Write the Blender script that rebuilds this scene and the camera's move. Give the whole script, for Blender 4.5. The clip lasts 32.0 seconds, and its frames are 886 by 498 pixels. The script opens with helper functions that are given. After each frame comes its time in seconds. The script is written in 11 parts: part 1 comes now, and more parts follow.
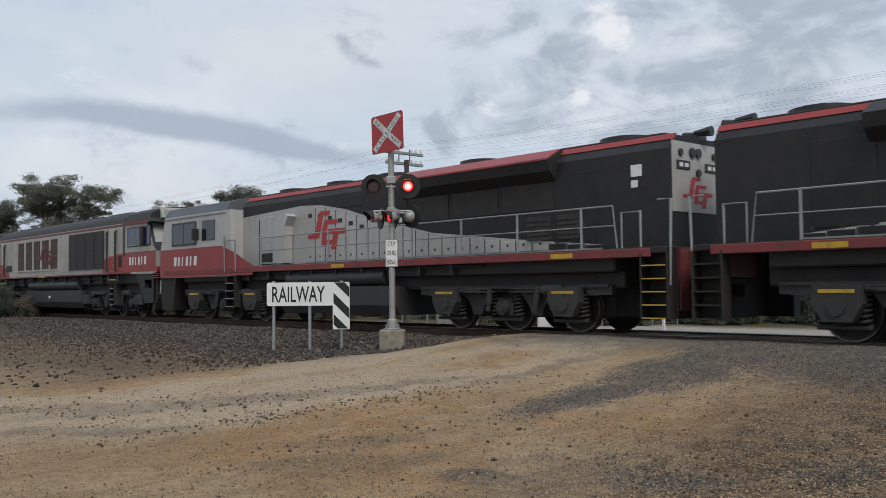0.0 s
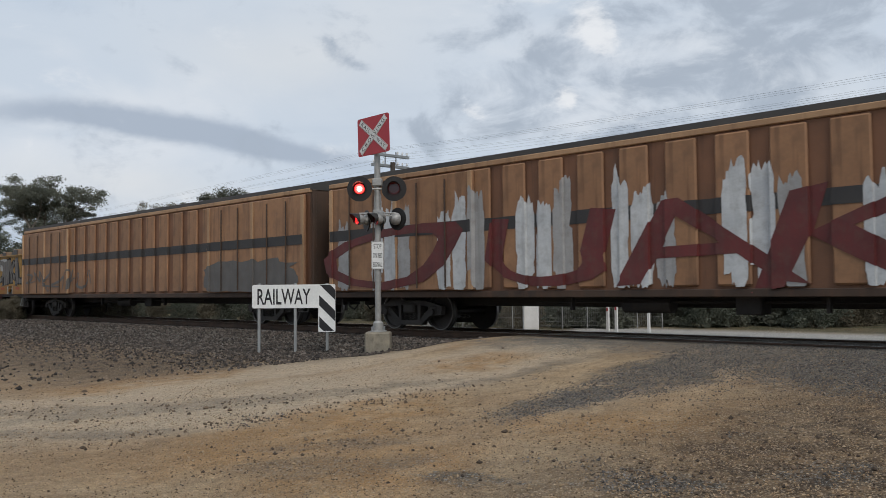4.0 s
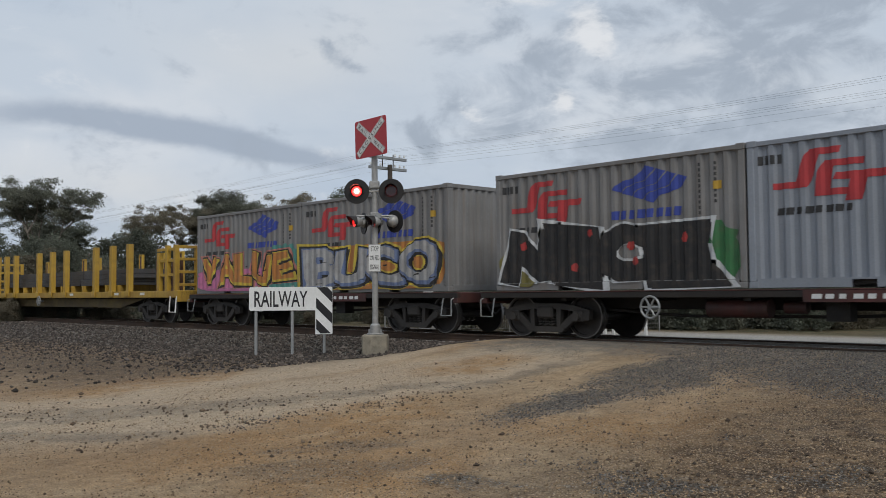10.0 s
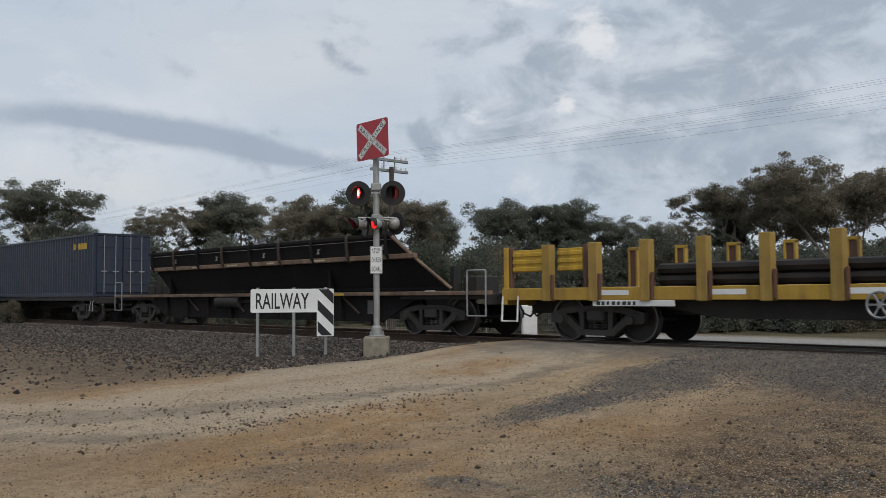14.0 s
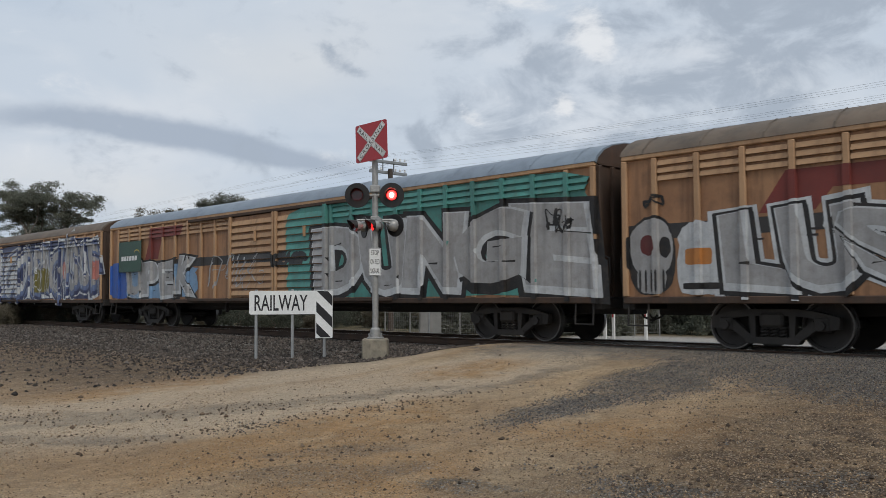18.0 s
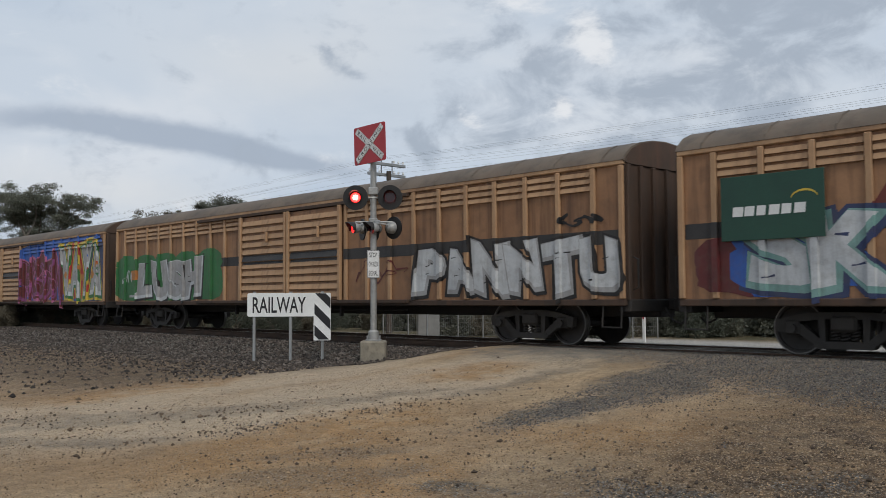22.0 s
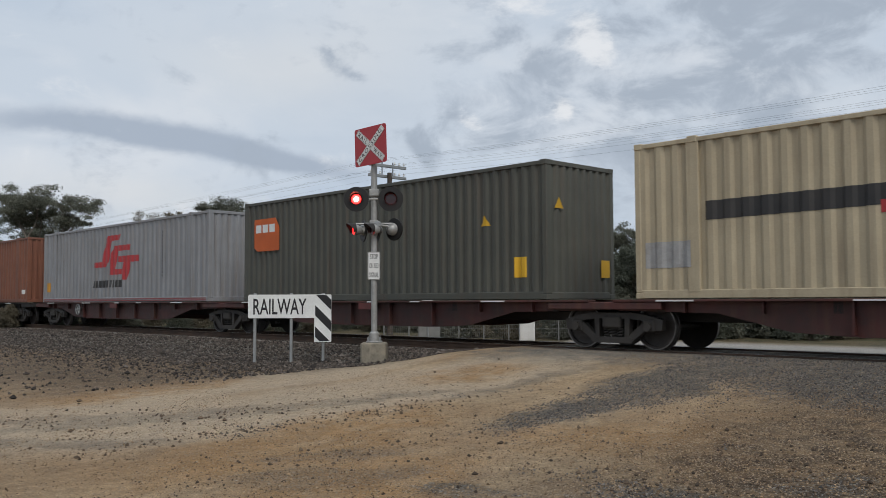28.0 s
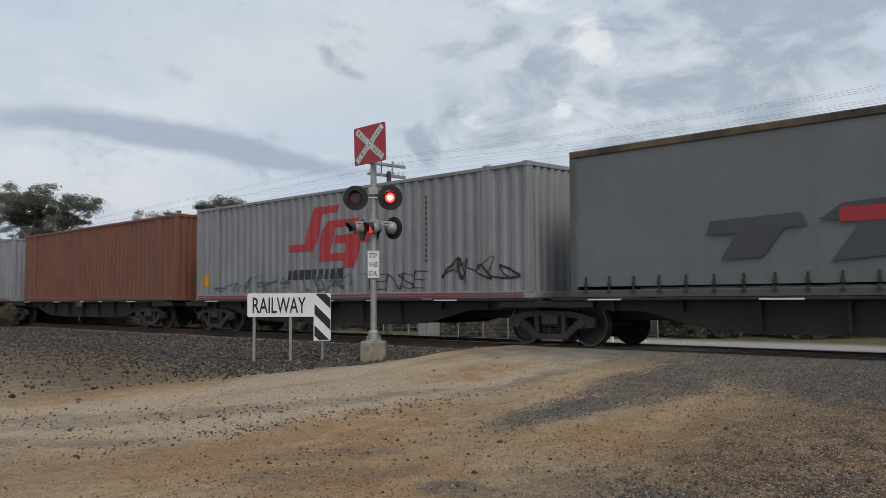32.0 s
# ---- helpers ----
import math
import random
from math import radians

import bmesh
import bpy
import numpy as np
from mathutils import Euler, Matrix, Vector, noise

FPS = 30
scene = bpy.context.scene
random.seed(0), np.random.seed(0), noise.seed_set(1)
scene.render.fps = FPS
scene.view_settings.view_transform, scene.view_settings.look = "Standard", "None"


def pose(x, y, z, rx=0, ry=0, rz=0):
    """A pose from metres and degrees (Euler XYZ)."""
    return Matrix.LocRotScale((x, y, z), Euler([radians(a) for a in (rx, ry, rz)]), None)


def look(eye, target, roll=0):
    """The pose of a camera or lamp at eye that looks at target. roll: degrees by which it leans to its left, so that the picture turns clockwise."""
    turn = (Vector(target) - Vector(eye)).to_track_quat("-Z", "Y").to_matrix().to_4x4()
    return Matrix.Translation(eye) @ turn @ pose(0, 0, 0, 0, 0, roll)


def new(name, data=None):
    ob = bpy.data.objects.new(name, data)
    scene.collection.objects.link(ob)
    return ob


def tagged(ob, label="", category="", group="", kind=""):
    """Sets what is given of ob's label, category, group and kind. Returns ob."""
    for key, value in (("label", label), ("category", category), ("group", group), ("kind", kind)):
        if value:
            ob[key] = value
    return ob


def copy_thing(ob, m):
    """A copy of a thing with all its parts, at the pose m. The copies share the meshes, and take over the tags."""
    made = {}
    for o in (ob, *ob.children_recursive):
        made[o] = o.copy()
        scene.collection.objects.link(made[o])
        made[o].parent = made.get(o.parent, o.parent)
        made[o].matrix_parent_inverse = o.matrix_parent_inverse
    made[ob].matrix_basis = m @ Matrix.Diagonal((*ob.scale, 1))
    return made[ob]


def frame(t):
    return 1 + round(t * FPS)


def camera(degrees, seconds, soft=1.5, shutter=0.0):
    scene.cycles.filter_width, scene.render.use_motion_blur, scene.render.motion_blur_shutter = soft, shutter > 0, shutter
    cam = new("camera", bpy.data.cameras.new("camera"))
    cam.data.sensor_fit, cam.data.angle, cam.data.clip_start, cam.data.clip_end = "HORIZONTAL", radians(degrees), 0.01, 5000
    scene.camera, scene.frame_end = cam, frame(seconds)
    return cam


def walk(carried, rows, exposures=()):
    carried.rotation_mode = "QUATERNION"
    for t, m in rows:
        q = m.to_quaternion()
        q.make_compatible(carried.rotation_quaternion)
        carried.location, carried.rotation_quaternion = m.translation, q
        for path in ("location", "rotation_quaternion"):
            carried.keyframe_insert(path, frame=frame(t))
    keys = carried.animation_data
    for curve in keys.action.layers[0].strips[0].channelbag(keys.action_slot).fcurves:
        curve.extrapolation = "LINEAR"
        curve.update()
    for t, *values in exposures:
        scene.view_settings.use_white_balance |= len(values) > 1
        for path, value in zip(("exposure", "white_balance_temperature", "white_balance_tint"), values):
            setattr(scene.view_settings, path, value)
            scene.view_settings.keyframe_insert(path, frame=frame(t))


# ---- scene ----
cam = camera(52.3, 32.0, soft=0.6, shutter=0.035)

# The camera stands by the crossing, hand-held: seconds, turn to the left, tilt, lean (degrees off its mean aim).
EYE = (0.0, 0.0, 0.985)
AIM, TILT, LEAN = 46.33, 2.80, -0.44
SWAY = [
    (0.0, 1.096, -0.316, -0.164), (0.5, 0.969, -0.305, -0.172), (1.0, 0.807, -0.294, -0.181),
    (1.5, 0.654, -0.278, -0.149), (2.0, 0.522, -0.259, -0.094), (2.5, 0.408, -0.241, -0.091),
    (3.0, 0.321, -0.220, -0.104), (3.5, 0.261, -0.196, -0.092), (5.5, 0.064, -0.073, -0.062),
    (6.0, 0.038, -0.050, -0.021), (6.5, 0.025, -0.022, -0.016), (7.0, 0.017, -0.011, -0.033),
    (7.5, -0.006, -0.010, -0.034), (8.0, -0.012, -0.000, -0.007), (8.5, -0.005, 0.006, 0.030),
    (9.0, 0.001, -0.001, 0.003), (9.5, 0.018, -0.007, -0.030), (10.0, 0.023, -0.008, -0.037),
    (10.5, 0.024, -0.012, -0.036), (11.0, 0.033, -0.023, -0.033), (11.5, 0.066, -0.006, -0.036),
    (12.0, 0.075, 0.019, -0.040), (12.5, 0.082, 0.032, -0.051), (13.0, 0.105, 0.054, -0.024),
    (13.5, 0.118, 0.094, 0.021), (14.0, 0.117, 0.126, 0.015), (14.5, 0.110, 0.152, 0.007),
    (16.5, 0.048, 0.216, 0.101), (17.0, 0.048, 0.219, 0.101), (17.5, 0.047, 0.227, 0.103),
    (18.0, 0.041, 0.255, 0.091), (18.5, 0.028, 0.300, 0.035), (19.0, 0.015, 0.350, 0.069),
    (19.5, -0.005, 0.378, 0.111), (20.0, -0.016, 0.384, 0.155), (20.5, -0.030, 0.376, 0.133),
    (21.0, -0.042, 0.373, 0.120), (21.5, -0.058, 0.380, 0.143), (22.0, -0.069, 0.403, 0.146),
    (22.5, -0.066, 0.444, 0.173), (23.0, -0.064, 0.494, 0.180), (23.5, -0.064, 0.536, 0.177),
    (24.0, -0.058, 0.561, 0.189), (24.5, -0.035, 0.588, 0.217), (25.0, -0.019, 0.595, 0.239),
    (25.5, -0.021, 0.594, 0.206), (27.5, -0.024, 0.531, 0.192), (28.0, -0.024, 0.510, 0.186),
    (28.5, -0.026, 0.492, 0.175), (29.0, -0.030, 0.482, 0.176), (29.5, -0.030, 0.453, 0.159),
    (30.0, -0.030, 0.438, 0.172), (30.5, -0.041, 0.437, 0.192), (31.0, -0.054, 0.432, 0.169),
    (31.5, -0.064, 0.428, 0.166), (32.0, -0.066, 0.427, 0.168),
]


def aim(turn, tilt, lean):
    return pose(*EYE, 0, 0, AIM + turn) @ pose(0, 0, 0, 90 + TILT + tilt) @ pose(0, 0, 0, 0, 0, LEAN + lean)


walk(cam, [(t, aim(a, b, c)) for t, a, b, c in SWAY], exposures=[(0.0, 0.13), (3.0, 0.13), (6.0, -0.03), (14.0, -0.03), (17.0, 0.04), (32.0, 0.04)])

# ---- light: an overcast afternoon, thin sun through cloud ----
SUN_TURN, SUN_HEIGHT = 112.0, 48.0   # compass turn of the sun's place, degrees from +Y towards +X; its height
world = bpy.data.worlds.new("overcast_sky")
scene.world = world
world.use_nodes = True


def build_sky():
    nt = world.node_tree
    nt.nodes.clear()
    N, L = nt.nodes.new, nt.links.new
    out, bg = N("ShaderNodeOutputWorld"), N("ShaderNodeBackground")
    sky = N("ShaderNodeTexSky")
    sky.sky_type, sky.sun_disc = "NISHITA", False
    sky.sun_elevation, sky.sun_rotation = radians(SUN_HEIGHT), radians(SUN_TURN)
    sky.air_density, sky.dust_density, sky.ozone_density = 1.0, 2.5, 1.0
    tc = N("ShaderNodeTexCoord")
    sep = N("ShaderNodeSeparateXYZ")
    L(tc.outputs["Generated"], sep.inputs[0])

    def m(op, a, b=None, clamp=False):
        k = N("ShaderNodeMath")
        k.operation, k.use_clamp = op, clamp
        for i, v in enumerate((a, b)):
            if v is None:
                continue
            if isinstance(v, (int, float)):
                k.inputs[i].default_value = v
            else:
                L(v, k.inputs[i])
        return k.outputs[0]

    def ramp(v, *stops):
        r = N("ShaderNodeValToRGB")
        r.color_ramp.interpolation = "EASE"
        while len(r.color_ramp.elements) < len(stops):
            r.color_ramp.elements.new(0.5)
        for e, (p, c) in zip(r.color_ramp.elements, stops):
            e.position, e.color = p, (*c, 1) if len(c) == 3 else c
        L(v, r.inputs[0])
        return r.outputs[0]

    def mix(f, a, b):
        k = N("ShaderNodeMix")
        k.data_type = "RGBA"
        for s, v in ((0, f), (6, a), (7, b)):
            if isinstance(v, (int, float)):
                k.inputs[s].default_value = v
            elif isinstance(v, tuple):
                k.inputs[s].default_value = (*v, 1)
            else:
                L(v, k.inputs[s])
        return k.outputs[2]

    def gauss(ax, az, wx, wz, lean=0.0):
        # a soft oval bank of cloud around one bearing (degrees left of +Y) and height (degrees)
        d = Vector((-math.sin(radians(ax)) * math.cos(radians(az)), math.cos(radians(ax)) * math.cos(radians(az)), math.sin(radians(az))))
        side = Vector((math.cos(radians(ax)), math.sin(radians(ax)), 0))
        top = side.cross(d)
        side2 = side * math.cos(lean) + top * math.sin(lean)
        top2 = top * math.cos(lean) - side * math.sin(lean)
        res = []
        for v, w in ((side2, wx), (top2, wz)):
            dot = N("ShaderNodeVectorMath")
            dot.operation = "DOT_PRODUCT"
            L(warp, dot.inputs[0])
            dot.inputs[1].default_value = v
            off = d.dot(v)
            q = m("DIVIDE", m("SUBTRACT", dot.outputs["Value"], off), math.sin(radians(w)))
            res.append(m("MULTIPLY", q, q))
        front = N("ShaderNodeVectorMath")
        front.operation = "DOT_PRODUCT"
        L(tc.outputs["Generated"], front.inputs[0])
        front.inputs[1].default_value = d
        return m("MULTIPLY", m("POWER", 2.718, m("MULTIPLY", m("ADD", res[0], res[1]), -1.0)), m("GREATER_THAN", front.outputs["Value"], 0.0))

    def dirnoise(scale, detail, rough, stretch, seed, dist=0.0):
        mp = N("ShaderNodeMapping")
        mp.inputs["Location"].default_value = (seed, seed * 1.3, seed * 0.4)
        mp.inputs["Scale"].default_value = stretch
        L(tc.outputs["Generated"], mp.inputs[0])
        n = N("ShaderNodeTexNoise")
        n.inputs["Scale"].default_value, n.inputs["Detail"].default_value = scale, detail
        n.inputs["Roughness"].default_value, n.inputs["Distortion"].default_value = rough, dist
        L(mp.outputs[0], n.inputs[0])
        return n

    def warped(amount, scale, seed):
        wn = dirnoise(scale, 9.0, 0.62, (1, 1, 1.6), seed)
        k = N("ShaderNodeVectorMath")
        k.operation = "MULTIPLY_ADD"
        L(wn.outputs["Color"], k.inputs[0])
        k.inputs[1].default_value = (amount, amount, amount * 0.75)
        L(tc.outputs["Generated"], k.inputs[2])
        sh = N("ShaderNodeVectorMath")
        sh.operation = "SUBTRACT"
        L(k.outputs[0], sh.inputs[0])
        sh.inputs[1].default_value = (amount / 2, amount / 2, amount * 0.375)
        return sh.outputs[0]

    def total(rows):
        r = None
        for ax, az, wx, wz, lean, deep in rows:
            g = m("MULTIPLY", gauss(ax, az, wx, wz, lean), deep)
            r = g if r is None else m("ADD", r, g)
        return r

    broad = dirnoise(2.4, 7, 0.52, (1, 1, 2.2), 5.0, 0.4).outputs[0]
    fine = dirnoise(11.0, 11, 0.62, (1, 1, 1.7), 1.4, 0.35).outputs[0]
    wisp = dirnoise(5.0, 8, 0.55, (1, 1, 4.5), 3.3, 0.2).outputs[0]
    veil = ramp(broad, (0.34, (6.2, 7.25, 8.65)), (0.50, (7.0, 7.90, 9.05)), (0.68, (8.2, 8.8, 9.6)))
    veil = mix(ramp(wisp, (0.46, (0, 0, 0)), (0.72, (0.5, 0.5, 0.5))), veil, (6.1, 7.1, 8.4))
    # warm thin places: bearing left of +Y, height, half widths, lean, weight
    warp = warped(0.05, 6.0, 2.0)
    warm = total(((57, 14.5, 7, 2.6, -0.1, 0.7), (50, 17, 6, 3, 0.2, 0.4), (66, 6.4, 9, 1.3, -0.1, 0.8), (27, 12.6, 5, 2.0, 0.1, 0.45)))
    tone = mix(m("MULTIPLY", warm, 0.55, True), veil, (9.3, 9.3, 9.2))
    # the long smooth bank on one side
    warp = warped(0.045, 7.0, 2.0)
    bank = total(((63.5, 9.95, 7.6, 1.05, -0.155, 1.0), (55.5, 8.5, 4.6, 0.85, -0.17, 0.75), (71, 10.4, 6, 0.7, -0.05, 0.55), (78, 5.5, 5, 0.8, 0.0, 0.6), (75, 7.0, 4, 0.5, 0.0, 0.4)))
    bank = m("ADD", bank, m("MULTIPLY", m("SUBTRACT", wisp, 0.5), 0.55))
    tone = mix(ramp(bank, (0.22, (0, 0, 0)), (0.95, (0.92, 0.92, 0.92))), tone, (4.7, 5.5, 6.7))
    # broken heaps of cloud on the other side and round about
    warp = warped(0.07, 12.0, 4.0)
    heap = total(((40.8, 12.2, 4.8, 2.3, 0.10, 0.80), (42.5, 17.5, 1.6, 2.0, 0.8, 0.55), (39.3, 15.0, 2.4, 1.1, 0.7, 0.55), (47.6, 10.4, 0.75, 1.15, 0.65, 0.85), (45.6, 13.3, 1.6, 1.0, 0.1, 0.45), (53.6, 15.6, 0.9, 0.45, -0.6, 0.42), (51.8, 14.4, 0.9, 0.45, -0.3, 0.42), (33.5, 17.0, 3.5, 2.0, 0.1, 0.5), (24, 18.2, 5.5, 2.2, -0.15, 1.0), (28, 14.8, 6, 3.4, 0.0, 0.28),
                  (29.5, 12.2, 4.2, 1.7, -0.2, 0.55), (23, 14.0, 4.5, 1.2, -0.15, 0.5), (30, 9.2, 8, 0.9, 0.08, 0.55), (36.5, 9.3, 3.2, 0.8, 0.0, 0.45), (26, 8.2, 11, 3.0, 0.05, 0.62), (36, 6.5, 7, 1.6, 0.0, 0.40), (-150, 30, 40, 14, 0.2, 0.7), (150, 24, 30, 10, 0.0, 0.7), (-60, 22, 26, 9, 0.1, 0.7), (100, 35, 28, 10, 0.2, 0.7)))
    heap = m("ADD", heap, m("MULTIPLY", m("SUBTRACT", fine, 0.5), 2.6))
    grey = mix(ramp(fine, (0.38, (0, 0, 0)), (0.62, (1, 1, 1))), (5.9, 6.7, 7.8), (4.7, 5.45, 6.5))
    tone = mix(ramp(heap, (0.12, (0, 0, 0)), (0.85, (0.95, 0.95, 0.95))), tone, grey)
    # bright breaks
    bright = total(((37.6, 17.0, 1.7, 1.3, -0.5, 1.0), (38.4, 12.0, 0.85, 0.75, 0.1, 1.0), (44.4, 11.2, 1.0, 0.6, -0.7, 0.7), (36.3, 15.4, 1.0, 0.7, -0.8, 0.7), (41.6, 18.6, 2.2, 0.9, 0.2, 0.5)))
    bright = m("ADD", bright, m("MULTIPLY", m("SUBTRACT", fine, 0.5), -3.0))
    tone = mix(ramp(bright, (0.25, (0, 0, 0)), (1.25, (0.8, 0.8, 0.8))), tone, (10.2, 10.4, 10.7))
    # clear blue low in the thin places
    gap = m("MULTIPLY", ramp(sep.outputs[2], (0.0, (1, 1, 1)), (0.14, (0, 0, 0))), 0.18)
    tone = mix(gap, tone, sky.outputs[0])
    L(tone, bg.inputs["Color"])
    bg.inputs["Strength"].default_value = 0.078
    L(bg.outputs[0], out.inputs[0])


build_sky()
sun = new("sun", bpy.data.lights.new("sun", "SUN"))
sun.data.energy, sun.data.angle, sun.data.color = 1.9, radians(24), (1.0, 0.95, 0.88)
_a, _h = radians(SUN_TURN), radians(SUN_HEIGHT)
sun.matrix_world = look((0, 0, 60), Vector((0, 0, 60)) - Vector((math.sin(_a) * math.cos(_h), math.cos(_a) * math.cos(_h), math.sin(_h))))

# ---- materials ----
MATS = {}


def surf(name, col, col2=None, rough=0.6, metal=0.0, big=0.7, fine=30.0, streak=0.0, streak_col=(0.10, 0.05, 0.03), bump=0.12, spread=0.06, spec=0.4, grime=0.0, grime_col=(0.03, 0.028, 0.025)):
    """A weathered surface: broad and fine change of tone, run-down streaks, small relief."""
    if name in MATS:
        return MATS[name]
    mat = bpy.data.materials.new(name)
    MATS[name] = mat
    mat.use_nodes = True
    nt = mat.node_tree
    N, L = nt.nodes.new, nt.links.new
    b = nt.nodes["Principled BSDF"]
    col2 = col2 or tuple(c * 0.72 for c in col)
    tc = N("ShaderNodeTexCoord")

    def noi(scale, detail=4.0, stretch=None):
        n = N("ShaderNodeTexNoise")
        n.inputs["Scale"].default_value, n.inputs["Detail"].default_value = scale, detail
        n.inputs["Roughness"].default_value = 0.6
        if stretch:
            mp = N("ShaderNodeMapping")
            mp.inputs["Scale"].default_value = stretch
            L(tc.outputs["Object"], mp.inputs[0])
            L(mp.outputs[0], n.inputs[0])
        else:
            L(tc.outputs["Object"], n.inputs[0])
        return n.outputs[0]

    def rng(v, a, c, lo=0.0, hi=1.0):
        r = N("ShaderNodeMapRange")
        for i, k in enumerate((a, c, lo, hi)):
            r.inputs[i + 1].default_value = k
        L(v, r.inputs[0])
        return r.outputs[0]

    def mix(f, a, c, mode="MIX"):
        k = N("ShaderNodeMix")
        k.data_type, k.blend_type = "RGBA", mode
        for s, v in ((0, f), (6, a), (7, c)):
            if isinstance(v, (int, float)):
                k.inputs[s].default_value = v
            elif isinstance(v, tuple):
                k.inputs[s].default_value = (*v, 1)
            else:
                L(v, k.inputs[s])
        return k.outputs[2]

    f = noi(fine, 3.0)
    c = mix(rng(noi(big), 0.35, 0.68), col, col2)
    if grime:
        c = mix(rng(noi(big * 3.1, 6.0), 0.48, 0.75, 0.0, grime), c, grime_col)
    if streak:
        c = mix(rng(noi(1.0, 5.0, (5.0, 5.0, 0.35)), 0.50, 0.72, 0.0, streak), c, streak_col)
    c = mix(1.0, c, mix(rng(f, 0.3, 0.7), (0.88, 0.88, 0.88), (1.0, 1.0, 1.0)), "MULTIPLY")
    oi = N("ShaderNodeObjectInfo")
    hsv = N("ShaderNodeHueSaturation")
    L(rng(oi.outputs["Random"], 0.0, 1.0, 1.0 - spread, 1.0 + spread), hsv.inputs["Value"])
    L(c, hsv.inputs["Color"])
    L(hsv.outputs[0], b.inputs["Base Color"])
    L(rng(f, 0.2, 0.8, max(rough - 0.12, 0.03), min(rough + 0.12, 1.0)), b.inputs["Roughness"])
    b.inputs["Metallic"].default_value = metal
    b.inputs["Specular IOR Level"].default_value = spec
    if bump:
        bp = N("ShaderNodeBump")
        bp.inputs["Strength"].default_value, bp.inputs["Distance"].default_value = bump, 0.02
        L(f, bp.inputs["Height"])
        nrm = bp.outputs[0]
        L(nrm, b.inputs["Normal"])
    return mat


def glow(name, col, strength):
    if name in MATS:
        return MATS[name]
    mat = MATS[name] = bpy.data.materials.new(name)
    mat.use_nodes = True
    b = mat.node_tree.nodes["Principled BSDF"]
    b.inputs["Base Color"].default_value = (*col, 1)
    b.inputs["Emission Color"].default_value = (*col, 1)
    b.inputs["Emission Strength"].default_value = strength
    b.inputs["Roughness"].default_value = 0.3
    return mat


def glassy(name, col, rough=0.06):
    if name in MATS:
        return MATS[name]
    mat = MATS[name] = bpy.data.materials.new(name)
    mat.use_nodes = True
    b = mat.node_tree.nodes["Principled BSDF"]
    b.inputs["Base Color"].default_value = (*col, 1)
    b.inputs["Roughness"].default_value = rough
    b.inputs["Specular IOR Level"].default_value = 0.7
    return mat


STEEL = surf("galvanised_steel", (0.34, 0.35, 0.35), (0.26, 0.27, 0.27), 0.45, 0.5, big=2.0, fine=60)
DARK = surf("grimy_black_steel", (0.016, 0.015, 0.015), (0.028, 0.024, 0.021), 0.75, 0.0, big=1.4, fine=25, grime=0.5, grime_col=(0.04, 0.03, 0.023))
BOGIE = surf("brake_dust_iron", (0.030, 0.027, 0.025), (0.052, 0.046, 0.040), 0.75, 0.0, big=2.0, fine=30)
WHEEL = surf("rolled_wheel_steel", (0.028, 0.025, 0.023), (0.045, 0.038, 0.034), 0.6, 0.2, big=4.0, fine=30)
TREAD = surf("polished_wheel_rim", (0.20, 0.19, 0.18), rough=0.4, metal=0.8, big=4.0)
RAILTOP = surf("polished_rail_head", (0.50, 0.48, 0.46), rough=0.25, metal=0.95, big=2.0, fine=60)
RAILRUST = surf("rusty_rail", (0.10, 0.062, 0.042), (0.065, 0.045, 0.035), 0.85, 0.2, big=3.0)
CONCRETE = surf("weathered_concrete", (0.27, 0.24, 0.185), (0.17, 0.152, 0.122), 0.9, big=4.0, fine=60, grime=0.4, bump=0.3)
SLEEPER = surf("concrete_sleeper", (0.22, 0.20, 0.18), (0.14, 0.125, 0.11), 0.9, big=3.0, fine=50, bump=0.3)
WHITE = surf("white_paint", (0.72, 0.72, 0.70), (0.60, 0.59, 0.57), 0.5, big=1.5, fine=40, streak=0.15)
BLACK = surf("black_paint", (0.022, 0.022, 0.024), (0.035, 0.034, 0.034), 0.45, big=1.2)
RED = surf("red_paint", (0.42, 0.040, 0.045), (0.34, 0.035, 0.04), 0.45, big=1.2, streak=0.2)
LOGORED = surf("logo_red_paint", (0.40, 0.035, 0.040), (0.32, 0.030, 0.035), 0.5, big=1.6)
LOGOBLUE = surf("logo_blue_paint", (0.035, 0.060, 0.30), (0.03, 0.05, 0.24), 0.5, big=1.6)
YELLOW = surf("yellow_paint", (0.52, 0.33, 0.030), (0.42, 0.26, 0.03), 0.55, big=1.2, streak=0.5, grime=0.35, grime_col=(0.16, 0.09, 0.03))
GLASS = glassy("dark_window_glass", (0.015, 0.018, 0.022))
RUBBER = surf("black_rubber_hose", (0.015, 0.015, 0.015), rough=0.7)


